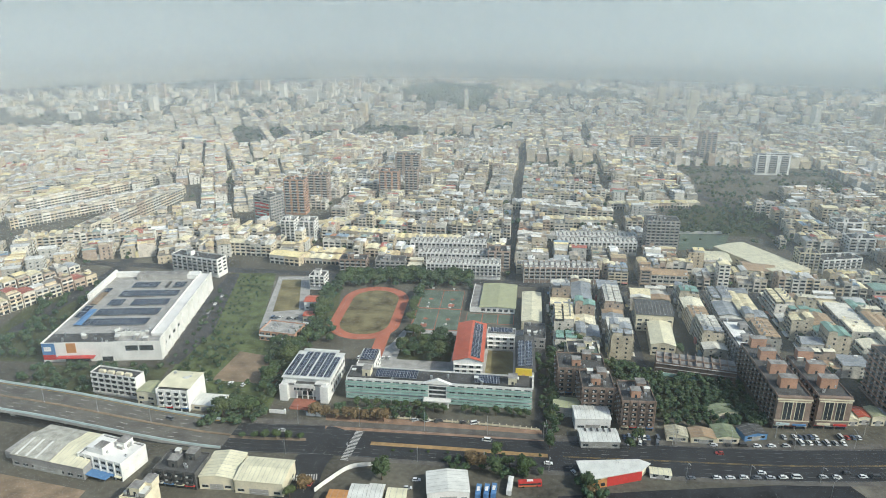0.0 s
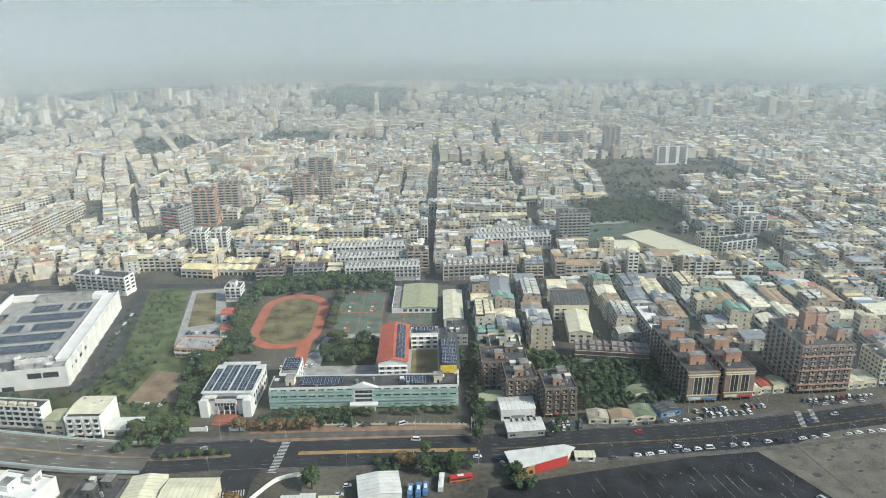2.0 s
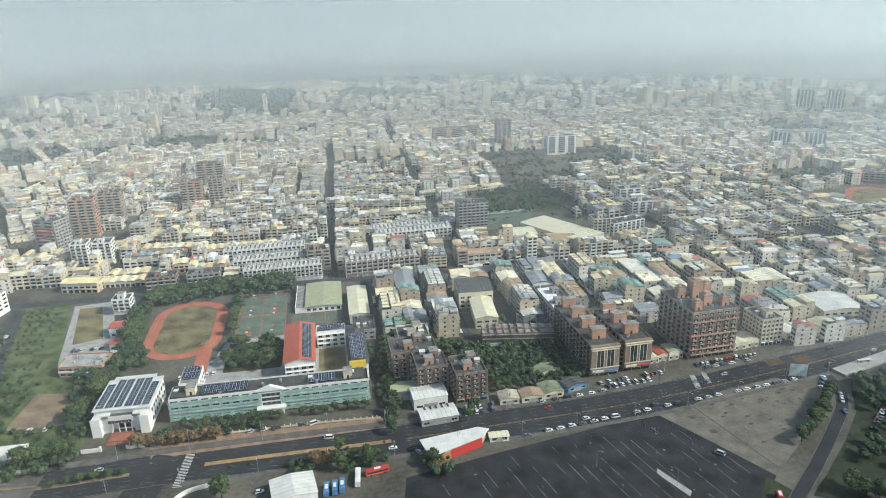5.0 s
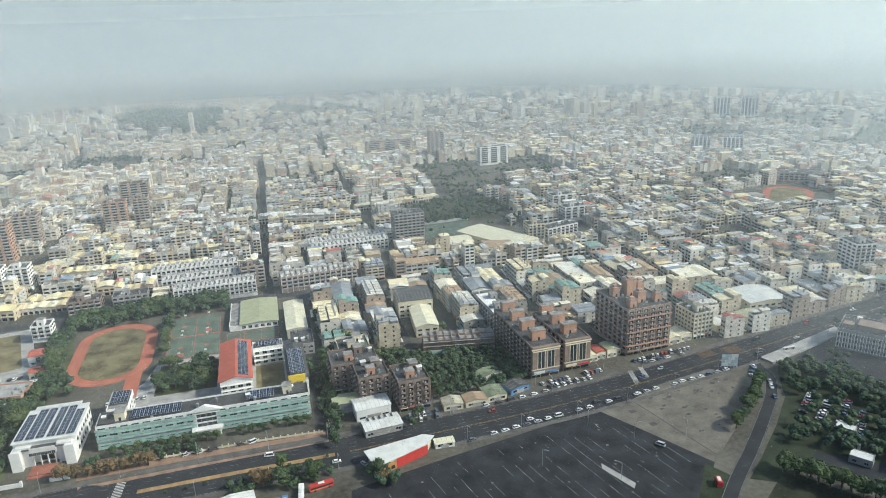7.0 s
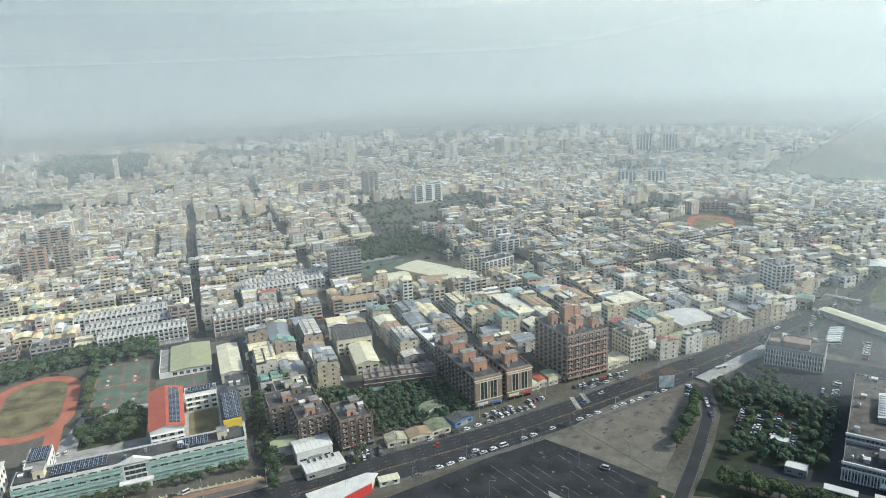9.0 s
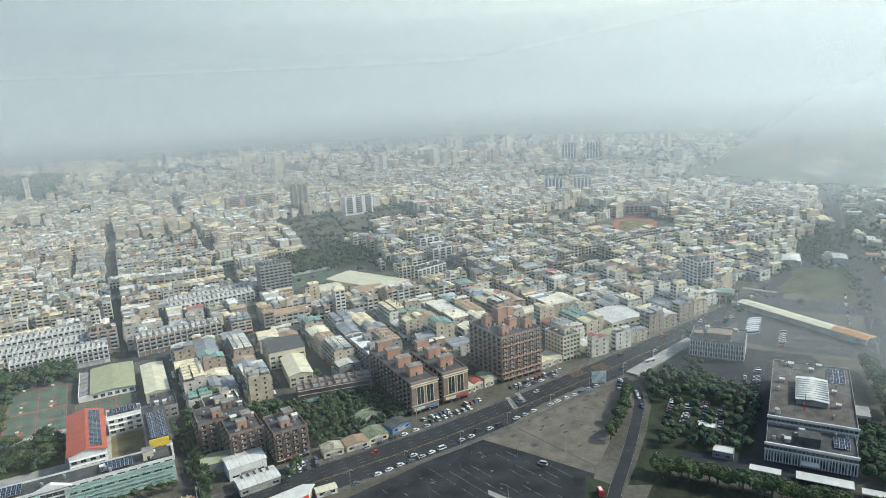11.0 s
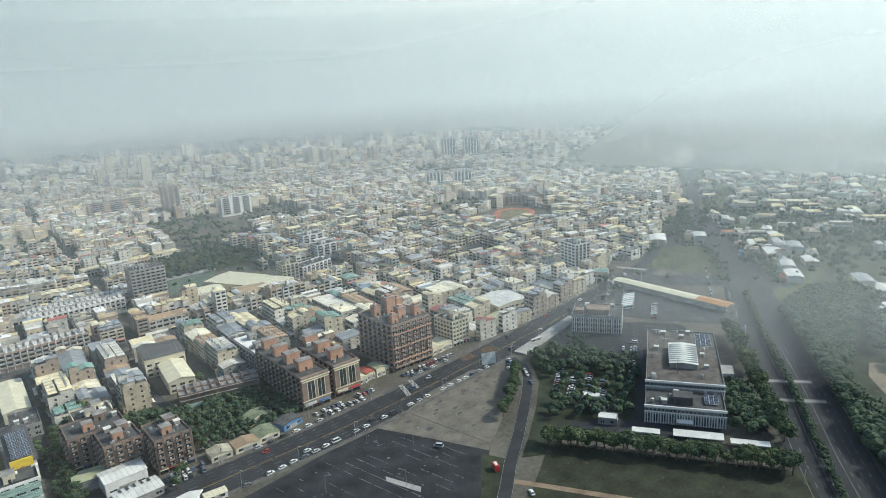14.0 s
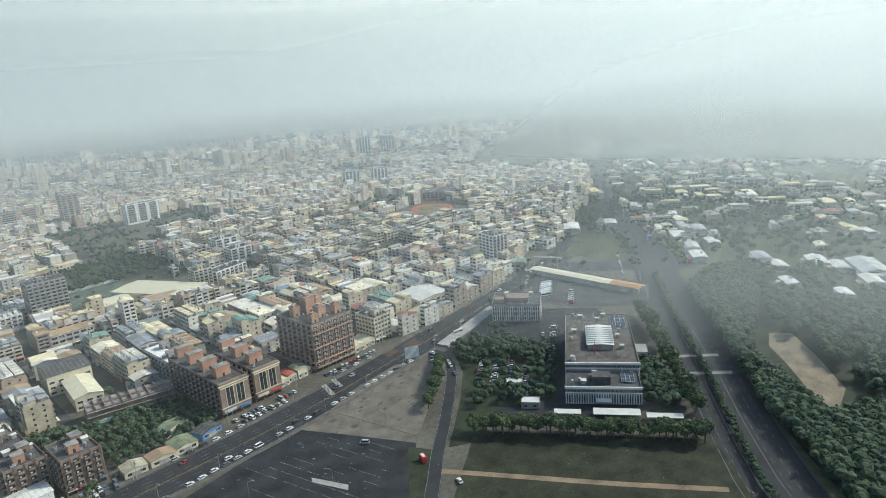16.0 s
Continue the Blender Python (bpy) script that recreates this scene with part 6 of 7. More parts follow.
# farmsteads and sheds east of the boulevard and out along the main road
for i in range(1500):
    b, r = radians(rnd.uniform(52, 92)), math.sqrt(rnd.uniform(560 ** 2, 1900 ** 2))
    x, y = math.sin(b) * r, math.cos(b) * r
    if blocked(x, y) or min((p - Vector((x, y))).length for p in MAIN[::2] + BOUL[::2]) < 22 or noise.noise((x / 160, y / 160, 1.3)) > .22:
        continue
    far_house(x, y, rnd.choice((30, -60)) + rnd.uniform(-8, 8), rnd.uniform(9, 26), rnd.uniform(8, 14), rnd.uniform(4, 9), True)
    GAPS.extend((x + rnd.uniform(-30, 30), y + rnd.uniform(-30, 30)) for _ in range(4))
# halls and farmhouses that stand out beyond the woods
for x, y, w in ((611, 140, 22), (603, 124, 20), (626, 99, 26), (619, 81, 22), (620, 61, 40), (608, 50, 24), (554, 105, 18), (543, 66, 16), (582, 54, 22), (624, 203, 20), (598, 189, 22), (664, 230, 26), (651, 193, 20), (694, 221, 24), (756, 270, 16), (792, 311, 12), (860, 335, 12), (854, 291, 14)):
    far_house(x, y, 30 + rnd.uniform(-6, 6), w, w * .55, rnd.uniform(4, 7.5), True, 1, "sheet")
    site(x - w * .6, y - w * .5, 0, w * 1.2, w)
for x, y, w in ((731, 254, 18), (756, 226, 24), (739, 158, 14), (757, 149, 16), (726, 115, 20), (744, 94, 18), (667, 104, 14), (736, 74, 18), (805, 222, 20), (878, 216, 18), (1057, 195, 26), (1004, 414, 18), (1052, 454, 20), (1106, 498, 16), (652, 345, 30), (680, 311, 20), (689, 325, 16), (838, 405, 30), (871, 443, 16)):
    far_house(x, y, 30 + rnd.uniform(-6, 6), w, w * .6, rnd.uniform(5, 9), True, rnd.choice((0, 1, 1)), None)
    site(x - w * .6, y - w * .5, 0, w * 1.2, w)
# distance: coarse lumps
for i in range(16000):
    b, r = radians(rnd.uniform(-46, 92)), math.sqrt(rnd.uniform(1400 ** 2, 4300 ** 2))
    x, y = math.sin(b) * r, math.cos(b) * r
    if blocked(x, y) or (noise.noise((x / 420, y / 420, 3.1)) > .18) or (b > 1.0 and rnd.random() < .6):
        continue
    tall = rnd.random() < .05
    far_house(x, y, GR + rnd.choice((0, 90)), rnd.uniform(9, 26), rnd.uniform(8, 16), rnd.uniform(25, 48) if tall else rnd.uniform(6, 16), False)
M_fw = mat("far_wall", None, ramp=WALLS, size=5, fine=1.2, var=.2)
FAMS = [mat("far_roof", None, ramp=q, size=6, fine=1.2, var=.2) for q in (CREAMS, PALES, COLOURS, CONCRETES)]
M_fd = mat("far_deck", None, ramp=CONCRETES, size=4, fine=1.0, var=.3)
for m in (M_fw, M_fd, *FAMS):
    per_island(m)
town = thing("distant_town", 0, 0, 0, "hazy distant town of pale low houses and blocks", "town", "", "stuff")
part("house_walls", FAR_W, [M_fw, M_fd], town)
for g, m in zip(FAR_R, FAMS):
    part("house_roofs", g, m, town)
part("house_windows", FAR_G, M_glass, town)

# ---------------------------------------------------------------- road furniture
def offset(line, w):
    out = []
    for i, p in enumerate(line):
        d = (line[min(i + 1, len(line) - 1)] - line[max(i - 1, 0)]).normalized()
        out.append(p + Vector((-d.y, d.x)) * w)
    return out


def dashes(line, w, on, gap, width, z):
    """Broken lane line along a curve."""
    g, s, pts = Geo(), 0.0, offset(line, w)
    for a, b in zip(pts, pts[1:]):
        L = (b - a).length
        d = (b - a) / L
        n = Vector((-d.y, d.x)) * width / 2
        k = 0.0
        while k < L:
            ph = (s + k) % (on + gap)
            if ph < on:
                e = min(L, k + on - ph)
                p, q = a + d * k, a + d * e
                g.face([(*(p - n), z), (*(q - n), z), (*(q + n), z), (*(p + n), z)])
                k = e + .001
            else:
                k += on + gap - ph
        s += L
    return g


def part_of(line, x0, x1):
    return [p for p in line if x0 <= p.x <= x1]


marks = thing("lane_markings", 0, 0, 0, "worn white and yellow lane lines", "road marking", "", "structure")
m1 = part_of(MAIN, -118, 620)
for w in (-9.8, -6.4, 5.6, 9.0):
    part("lane_line", dashes(m1, w, 4, 6, .11, .075), M_line, marks)
for w in (-13.0, 12.0):
    part("edge_line", strip(offset(m1, w), -.07, .07, .075), M_line, marks)
east = part_of(MAIN, 62, 620)
for w in (-.35, .35):
    part("centre_line", strip(offset(east, w - 1.0), -.07, .07, .075), M_yellow, marks)
for w in (-3.0, 2.4):
    part("lane_line", dashes(east, w, 4, 6, .13, .076), M_line, marks)
med = part_of(MAIN, -36, 66)
part("median", strip(offset(med, -1), -1.6, 1.4, .085), mat("median_paving", (.34, .22, .10), size=4, fine=.5, var=.3), marks, "worn ochre median strip")
part("median", strip(offset(part_of(MAIN, -125, -68), -1), -1.4, 1.2, .085), M_soil, marks, "earth median strip")
for w in (-18, -14.5, -10.5, 3.2, 7.0):
    part("lane_line", dashes(BOUL, w, 4, 6, .13, .07), M_line, marks)
for w in (-23.5, 10.5, 1.0, -8.2):
    part("edge_line", strip(offset(BOUL, w), -.08, .08, .07), M_line, marks)
for w in (-3.1, 3.1):
    part("edge_line", strip(offset(CURVE, w), -.07, .07, .085), M_line, marks)
for w in (-3, 3):
    part("lane_line", dashes(part_of(CROSS, -80, -55), w, 4, 6, .13, .08), M_line, marks)


def zebra(x0, y0, x1, y1, n, length, z=.095):
    """A zebra crossing: n bars between two points."""
    a, b = Vector((x0, y0)), Vector((x1, y1))
    d = (b - a) / n
    u = d.normalized()
    v = Vector((-u.y, u.x)) * length / 2
    t = thing("zebra_crossing", 0, 0, 0, "faded white zebra crossing on asphalt", "road marking", "", "structure")
    for i in range(n):
        p, q = a + d * i, a + d * (i + .5)
        part("stripe", Geo().face([(*(p - v), z), (*(q - v), z), (*(q + v), z), (*(p + v), z)]), M_paint, t)
zebra(-40.5, 316, -46, 290, 22, 4.5)
zebra(-74, 276, -57, 277.5, 14, 4.5)
zebra(247.5, 299, 241.5, 284, 12, 3.2)
zebra(256, 300, 251.5, 287.5, 10, 3.0)
zebra(389, 134, 404, 112, 22, 4.0)
zebra(370, 118, 384, 98, 22, 4.0)
zebra(505, 320, 512, 292, 16, 5)
zebra(548, 330, 556, 302, 14, 5)
M_hatch = mat("worn_hatch", (.20, .12, .055), size=2, fine=.4, var=.4)
for x, y in ((303, 296), (322, 293)):
    t = thing("box_junction", x, y, 0, "worn ochre hatched box junction", "road marking", "", "structure")
    for k in range(7):
        part("hatch", Geo().face([(k * 1.6 - 5, -4, .09), (k * 1.6 - 4.6, -4, .09), (k * 1.6 - .6, 5, .09), (k * 1.6 - 1, 5, .09)]).face([(k * 1.6 - 1, -4, .092), (k * 1.6 - .6, -4, .092), (k * 1.6 - 4.6, 5, .092), (k * 1.6 - 5, 5, .092)]), M_hatch, t)
for nm, w0, w1, x0, x1 in (("pavement", 12.5, 17.5, -118, 245), ("pavement", 12.5, 17, 250, 480), ("pavement", -16.5, -13.5, -50, 330)):
    q = part_of(MAIN, x0, x1)
    g = strip(q, w0, w1, .17)
    g2 = strip(q, w0 if abs(w0) < abs(w1) else w1, (w0 if abs(w0) < abs(w1) else w1) + .15, .175)
    t = tagged(part(nm, g, M_pave), "narrow concrete pavement along the main road", "pavement", "", "structure")
    kg = Geo()
    edge = offset(q, w0 if abs(w0) < abs(w1) else w1)
    for a, b in zip(edge, edge[1:]):
        kg.face([(*a, .04), (*b, .04), (*b, .172), (*a, .172)]).face([(*a, .04), (*a, .172), (*b, .172), (*b, .04)])
    part("kerb", kg, M_pave, t)


def flyover():
    pts = part_of(MAIN, -520, -104)
    t = thing("flyover", 0, 0, 0, "concrete flyover ramp with pale teal barriers", "bridge")
    def lift(p):
        f = max(0.0, min(1.0, (-108 - p.x) / 125.0))
        return 6.6 * f * f * (3 - 2 * f) + .12
    def sweep(w0, w1, lo, hi):
        g = Geo()
        A, B = offset(pts, w0), offset(pts, w1)
        for i in range(len(pts) - 1):
            z, z1 = lift(pts[i]), lift(pts[i + 1])
            g.face([(*A[i], z + hi), (*A[i + 1], z1 + hi), (*B[i + 1], z1 + hi), (*B[i], z + hi)])
            g.face([(*A[i], z + lo), (*B[i], z + lo), (*B[i + 1], z1 + lo), (*A[i + 1], z1 + lo)])
            for q in (A, B):
                g.face([(*q[i], z + lo), (*q[i + 1], z1 + lo), (*q[i + 1], z1 + hi), (*q[i], z + hi)])
        return g
    part("deck", sweep(-12.2, 12.2, -1.3, .0), mat("bridge_asphalt", (.125, .118, .105), size=9, fine=.6, var=.3), t)
    part("side_beam", sweep(12.2, 12.7, -1.4, .25), M_conc, t)
    part("side_beam", sweep(-12.7, -12.2, -1.4, .25), M_conc, t)
    part("barrier", sweep(12.25, 12.6, .25, 1.5), M_bridge, t, "pale teal barrier")
    part("barrier", sweep(-12.6, -12.25, .25, 1.5), M_bridge, t, "pale teal barrier")
    part("median", sweep(-.7, .7, .0, .35), M_soil, t, "ochre median kerb")
    part("yellow_stripe", sweep(11.3, 11.6, .0, .02), M_yellow, t)
    for w in (-8.2, -4.4, 4.4, 8.2):
        g = Geo()
        q = offset(pts, w)
        for i in range(0, len(q) - 1, 2):
            a, b = q[i], q[i] + (q[i + 1] - q[i]) * .55
            n = Vector((-(b - a).y, (b - a).x)).normalized() * .12
            z0, z1 = lift(pts[i]) + .025, lift(pts[i]) * .45 + lift(pts[i + 1]) * .55 + .025
            g.face([(*(a - n), z0), (*(b - n), z1), (*(b + n), z1), (*(a + n), z0)])
        part("lane_line", g, M_paint, t)
    for x in range(-480, -190, 34):
        c = min(pts, key=lambda p: abs(p.x - x))
        for dy in (-7, 7):
            part("pier", Geo().box(c.x - 1, c.y + dy - 1.2, 0, c.x + 1, c.y + dy + 1.2, lift(c) - 1.3), M_conc, t)
    post = Geo().box(-.08, -.08, .25, .08, .08, 2.0).mesh("barrier_post", [M_frame])
    for w in (12.43, -12.43):
        q = offset(pts, w)
        for i in range(0, len(q), 1):
            part("barrier_post", post, None, t, m=pose(q[i].x, q[i].y, lift(pts[i])))
    return lift
lift = flyover()


def lamp_proto():
    t = thing("street_lamp", 0, 0, 0, "grey steel street lamp with curved arm", "street lamp", "street lamps by the road")
    part("pole", Geo().cyl(0, 0, 0, 9, .11, 8, 0, .07), M_steel, t)
    g = Geo()
    for k in range(5):
        a, b = k / 5, (k + 1) / 5
        g.box(-a * 2.6 - .52, -.05, 9 + math.sin(a * 1.4) * .9 - .04, -a * 2.6, .05, 9 + math.sin(a * 1.4) * .9 + .12)
    p = part("arm", g, M_steel, t)
    part("lamp_head", Geo().box(-3.5, -.16, 9.75, -2.6, .16, 9.95), M_conc, p)
    return t
lp = lamp_proto()
first = True
for s, w in ((1, 13.4), (-1, -14)):
    q = offset(MAIN, w)
    for i in range(0, len(q), 4):
        p = q[i]
        if not (-100 < p.x < 560):
            continue
        mm = pose(p.x, p.y, .1, 0, 0, 90 if s < 0 else -90)
        if first:
            lp.matrix_world = mm
            first = False
        else:
            copy_thing(lp, mm)
for i in range(3, len(BOUL), 5):
    p = offset(BOUL, 11.5)[i]
    copy_thing(lp, pose(p.x, p.y, 0, 0, 0, 30))
for x in (-300, -262, -225, -190, -155):
    c = min(MAIN, key=lambda p: abs(p.x - x))
    copy_thing(lp, pose(c.x, c.y, lift(c), 0, 0, -90))
for x, y in ((178, 215), (150, 240), (205, 240), (140, 200), (190, 260), (230, 230)):
    copy_thing(lp, pose(x, y, .05, 0, 0, 20 * x))

t = thing("billboard", 300, 278, -28, "scaffolded roadside billboard with pale blue-grey panels", "billboard")
for i in range(5):
    for z in range(4):
        part("panel", Geo().box(i * 1.9, 0, 1 + z * 2, i * 1.9 + 1.85, .12, 2.95 + z * 2), (M_white, M_bridge, M_bridge, M_white)[(i * 3 + z) % 4], t)
for i in range(6):
    part("post", Geo().box(i * 1.9 - .08, .15, 0, i * 1.9 + .08, .3, 9.2).box(i * 1.9 - .05, .3, 0, i * 1.9 + .05, 2.4, .15), M_steel, t)
t = thing("hoarding", 0, 0, 0, "curved white site hoarding at the corner", "fence")
q = smooth_line([(-57, 266), (-51, 274), (-42, 283.5), (-30, 286)], 1.6)
for a, b in zip(q, q[1:]):
    part("panel", Geo().face([(*a, .05), (*b, .05), (*b, 2.6), (*a, 2.6)]).face([(*(a + Vector((.08, -.08))), .05), (*(a + Vector((.08, -.08))), 2.6), (*(b + Vector((.08, -.08))), 2.6), (*(b + Vector((.08, -.08))), .05)]), M_white, t)
t = thing("school_fence", 0, 0, 0, "low cream school fence with pillars", "fence")
q = smooth_line([(-62, 334), (-10, 327), (26, 322), (59, 316)], 3.2)
for a, b in zip(q, q[1:]):
    part("pillar", Geo().box(a.x - .25, a.y - .25, 0, a.x + .25, a.y + .25, 1.9), M_cream, t)
    part("rail", Geo().face([(*a, .1), (*b, .1), (*b, 1.1), (*a, 1.1)]).face([(a.x, a.y + .15, .1), (a.x, a.y + .15, 1.1), (b.x, b.y + .15, 1.1), (b.x, b.y + .15, .1)]), M_cream, t)
flat("forecourt", [(-60, 318.6), (60, 306), (60, 316), (-62, 334)], .06, mat("brick_paving", (.30, .19, .13), size=5, fine=.6, var=.3), "reddish paved strip before the school", "pavement")
for x, y, r in ((262, 310, 0), (235, 309, 3), (186, 308, 10), (130, 303, 0), (60, 309, 5)):
    t = thing("utility_pole", x, y, r, "concrete utility pole with crossarms", "utility pole")
    part("pole", Geo().cyl(0, 0, 0, 10, .18, 8, 0, .1), M_conc, t)
    part("crossarm", Geo().box(-1.1, -.06, 9, 1.1, .06, 9.15), M_bark, t)
    part("transformer", Geo().cyl(.45, 0, 7.2, 8.3, .3, 10), M_conc, t)

# ---------------------------------------------------------------- trees
def crown_geo(r, h, n, seed, leaves, boughs=6):
    """Clumps of leaves in an uneven crown from h*.35 up to h."""
    q = random.Random(seed)
    g = Geo()
    lobes = [(q.uniform(-.5, .5) * r, q.uniform(-.5, .5) * r, h * q.uniform(.5, .85), r * q.uniform(.45, .7)) for _ in range(boughs)]
    ico = [(0, .526, .851), (0, -.526, .851), (0, .526, -.851), (0, -.526, -.851), (.526, .851, 0), (-.526, .851, 0), (.526, -.851, 0), (-.526, -.851, 0), (.851, 0, .526), (.851, 0, -.526), (-.851, 0, .526), (-.851, 0, -.526)]
    tri = [(0, 1, 8), (0, 8, 4), (0, 4, 5), (0, 5, 10), (0, 10, 1), (1, 10, 7), (1, 7, 6), (1, 6, 8), (8, 6, 9), (8, 9, 4), (4, 9, 2), (4, 2, 5), (5, 2, 11), (5, 11, 10), (10, 11, 7), (7, 11, 3), (7, 3, 6), (6, 3, 9), (9, 3, 2), (2, 3, 11)]
    for lx, ly, lz, lr in lobes:                         # the dense inside of each bough
        k = len(g.v)
        g.v += [(lx + a * lr * q.uniform(.75, 1.0), ly + b * lr * q.uniform(.75, 1.0), lz + e * lr * .72) for a, b, e in ico]
        g.f += [tuple(k + j for j in f) for f in tri]
        g.m += [0] * 20
    for i in range(n):
        lx, ly, lz, lr = lobes[i % boughs]
        a, b = q.uniform(0, 6.283), math.acos(q.uniform(-.6, 1))
        x, y, z = lx + lr * math.sin(b) * math.cos(a), ly + lr * math.sin(b) * math.sin(a), lz + lr * .75 * math.cos(b)
        s = r * q.uniform(.12, .22)
        k = len(g.v)
        ax = Vector((q.uniform(-1, 1), q.uniform(-1, 1), q.uniform(-1, 1))).normalized()
        m = Matrix.Rotation(q.uniform(0, 6), 3, ax)
        for v in ((1, 0, 0), (-1, 0, 0), (0, 1, 0), (0, -1, 0), (0, 0, .6), (0, 0, -.6)):
            w = m @ Vector(v) * s * q.uniform(.6, 1.25)
            g.v.append((x + w.x, y + w.y, z + w.z))
        for f in ((0, 2, 4), (2, 1, 4), (1, 3, 4), (3, 0, 4), (2, 0, 5), (1, 2, 5), (3, 1, 5), (0, 3, 5)):
            g.f.append(tuple(k + j for j in f))
            g.m.append(0)
    for i in range(leaves):
        lx, ly, lz, lr = lobes[i % boughs]
        a, b = q.uniform(0, 6.283), math.acos(q.uniform(-.5, 1))
        lr *= q.uniform(1.0, 1.25)
        p = Vector((lx + lr * math.sin(b) * math.cos(a), ly + lr * math.sin(b) * math.sin(a), lz + lr * .75 * math.cos(b)))
        u = Vector((q.uniform(-1, 1), q.uniform(-1, 1), q.uniform(-1, 1))).normalized() * r * .1
        v = u.cross(Vector((q.uniform(-1, 1), q.uniform(-1, 1), q.uniform(-1, 1)))).normalized() * r * .06
        g.face([p - u, p + v, p + u, p - v])
    return g


def tree_proto(r, h, seed, m, label):
    t = thing("tree", 0, 0, 0, label, "tree", "trees of the near streets and yards")
    q = random.Random(seed)
    g = Geo().cyl(0, 0, 0, h * .45, r * .09, 7, 0, r * .06)
    for k in range(4):
        a = k * 1.6 + q.random()
        x, y = math.cos(a) * r * .5, math.sin(a) * r * .5
        i = len(g.v)
        for z, px, py, s in ((h * .38, 0, 0, r * .05), (h * .72, x, y, r * .02)):
            g.v += [(px - s, py - s, z), (px + s, py - s, z), (px + s, py + s, z), (px - s, py + s, z)]
        for f in ((0, 1, 5, 4), (1, 2, 6, 5), (2, 3, 7, 6), (3, 0, 4, 7)):
            g.f.append(tuple(i + j for j in f))
            g.m.append(0)
    part("trunk", g, M_bark, t)
    part("crown", crown_geo(r, h, 84, seed, 160), m, t)
    return t


TREES = [tree_proto(3.4, 7.5, 1, M_leaf, "broad green street tree with uneven crown"), tree_proto(2.7, 6.5, 2, M_leaf, "small rounded dark green tree"), tree_proto(4.2, 9.5, 3, M_leaf, "tall spreading green tree"),
         tree_proto(2.4, 9.5, 4, M_leaf, "slim upright dark green tree"), tree_proto(2.8, 5.5, 5, M_leafdry, "small tree with russet dry leaves"), tree_proto(2.0, 3.6, 6, M_leaf, "low rounded green shrub")]
PLACED = [False] * len(TREES)
tr = random.Random(21)
NTREE = 0
FOREST = Geo()
LUMPS = [crown_geo(3.8, 7.5, 18, 100 + k, 16) for k in range(5)]
FARLUMPS = [crown_geo(4.2, 7.0, 2, 200 + k, 2, 2) for k in range(8)]


def plant(x, y, k=None, s=None):
    global NTREE
    k = tr.choice((0, 0, 1, 1, 2)) if k is None else k
    s = s or tr.uniform(1.0, 1.5)
    if NTREE > 292:
        return lump(x, y, s)
    NTREE += 1
    m = pose(x, y, 0, 0, 0, tr.uniform(0, 360)) @ Matrix.Scale(s, 4)
    if not PLACED[k]:
        PLACED[k] = True
        TREES[k].matrix_world = m
    else:
        c = copy_thing(TREES[k], m)
        c.matrix_world = m


def lump(x, y, s, kinds=None):
    """A tree of the joined woods."""
    g = tr.choice(kinds or LUMPS)
    a = tr.uniform(0, 6.283)
    c, d = math.cos(a) * s, math.sin(a) * s
    i = len(FOREST.v)
    FOREST.v += [(x + vx * c - vy * d, y + vx * d + vy * c, vz * s - .4) for vx, vy, vz in g.v]
    FOREST.f += [tuple(j + i for j in f) for f in g.f]
    FOREST.m += g.m


def scatter(poly, n, fn, gap=3.5, **kw):
    xs, ys = [p[0] for p in poly], [p[1] for p in poly]
    got, tries = [], 0
    while len(got) < n and tries < n * 30:
        tries += 1
        x, y = tr.uniform(min(xs), max(xs)), tr.uniform(min(ys), max(ys))
        if inside(x, y, poly) and all((x - a) ** 2 + (y - b) ** 2 > gap * gap for a, b in got):
            got.append((x, y))
            fn(x, y, **kw)


def along(pts, gap, fn, jit=.8, **kw):
    s = 0.0
    q = smooth_line(pts, 1.0)
    last = q[0]
    for p in q:
        s += (p - last).length
        last = p
        if s >= gap:
            s = 0
            fn(p.x + tr.uniform(-jit, jit), p.y + tr.uniform(-jit, jit), **kw)


along([(-50, 342), (-8, 337), (6, 334)], 5.0, plant, k=1, s=.95)
along([(14, 333), (56, 328)], 5.0, plant, k=1, s=.95)
along([(-72, 331), (-50, 329), (-25, 326)], 5, plant, k=4)
along([(-82, 527), (-30, 531), (25, 525)], 5, plant, k=0)
along([(-84, 534), (-30, 538), (28, 532)], 6, plant, k=2)
along([(-94, 372), (-92, 410), (-84, 450), (-84, 500), (-76, 525)], 5, plant)
along([(-102, 352), (-103, 380), (-96, 410)], 5, plant)
scatter([(-25, 398), (11, 394), (16, 430), (-18, 438)], 14, plant, 5)
along([(-17, 448), (-15, 480), (-10, 520)], 6, plant)
along([(66, 312), (72, 350), (78, 398)], 6, plant, k=1)
scatter([(84, 403), (100, 402), (96, 455), (86, 470)], 12, plant, 5)
along([(254, 222), (272, 231.5), (292, 244), (310, 258)], 3.6, plant, k=1)
for x, y, k in ((33, 289, 3), (31, 279, 2), (46, 278, 2), (-25, 275, 2), (74, 267, 0), (76, 262, 4), (24, 283, 4), (20, 286, 4), (39, 284, 1), (-68, 262, 1), (-62, 268, 4), (62, 300, 1), (-120, 330, 0), (-112, 333, 0), (-106, 332, 0), (104, 298, 1), (110, 305, 1)):
    plant(x, y, k)
along([(-128, 336), (-105, 334), (-98, 340)], 4.5, plant, k=0)
along([(252, 192), (278, 143), (307, 86)], 4.0, plant, k=1)
along([(248, 190), (274, 141), (302, 84)], 4.2, plant, k=0)
scatter([(124, 332), (186, 324), (190, 368), (144, 374), (130, 392), (114, 394), (124, 352)], 16, plant, 6, k=1, s=.8)
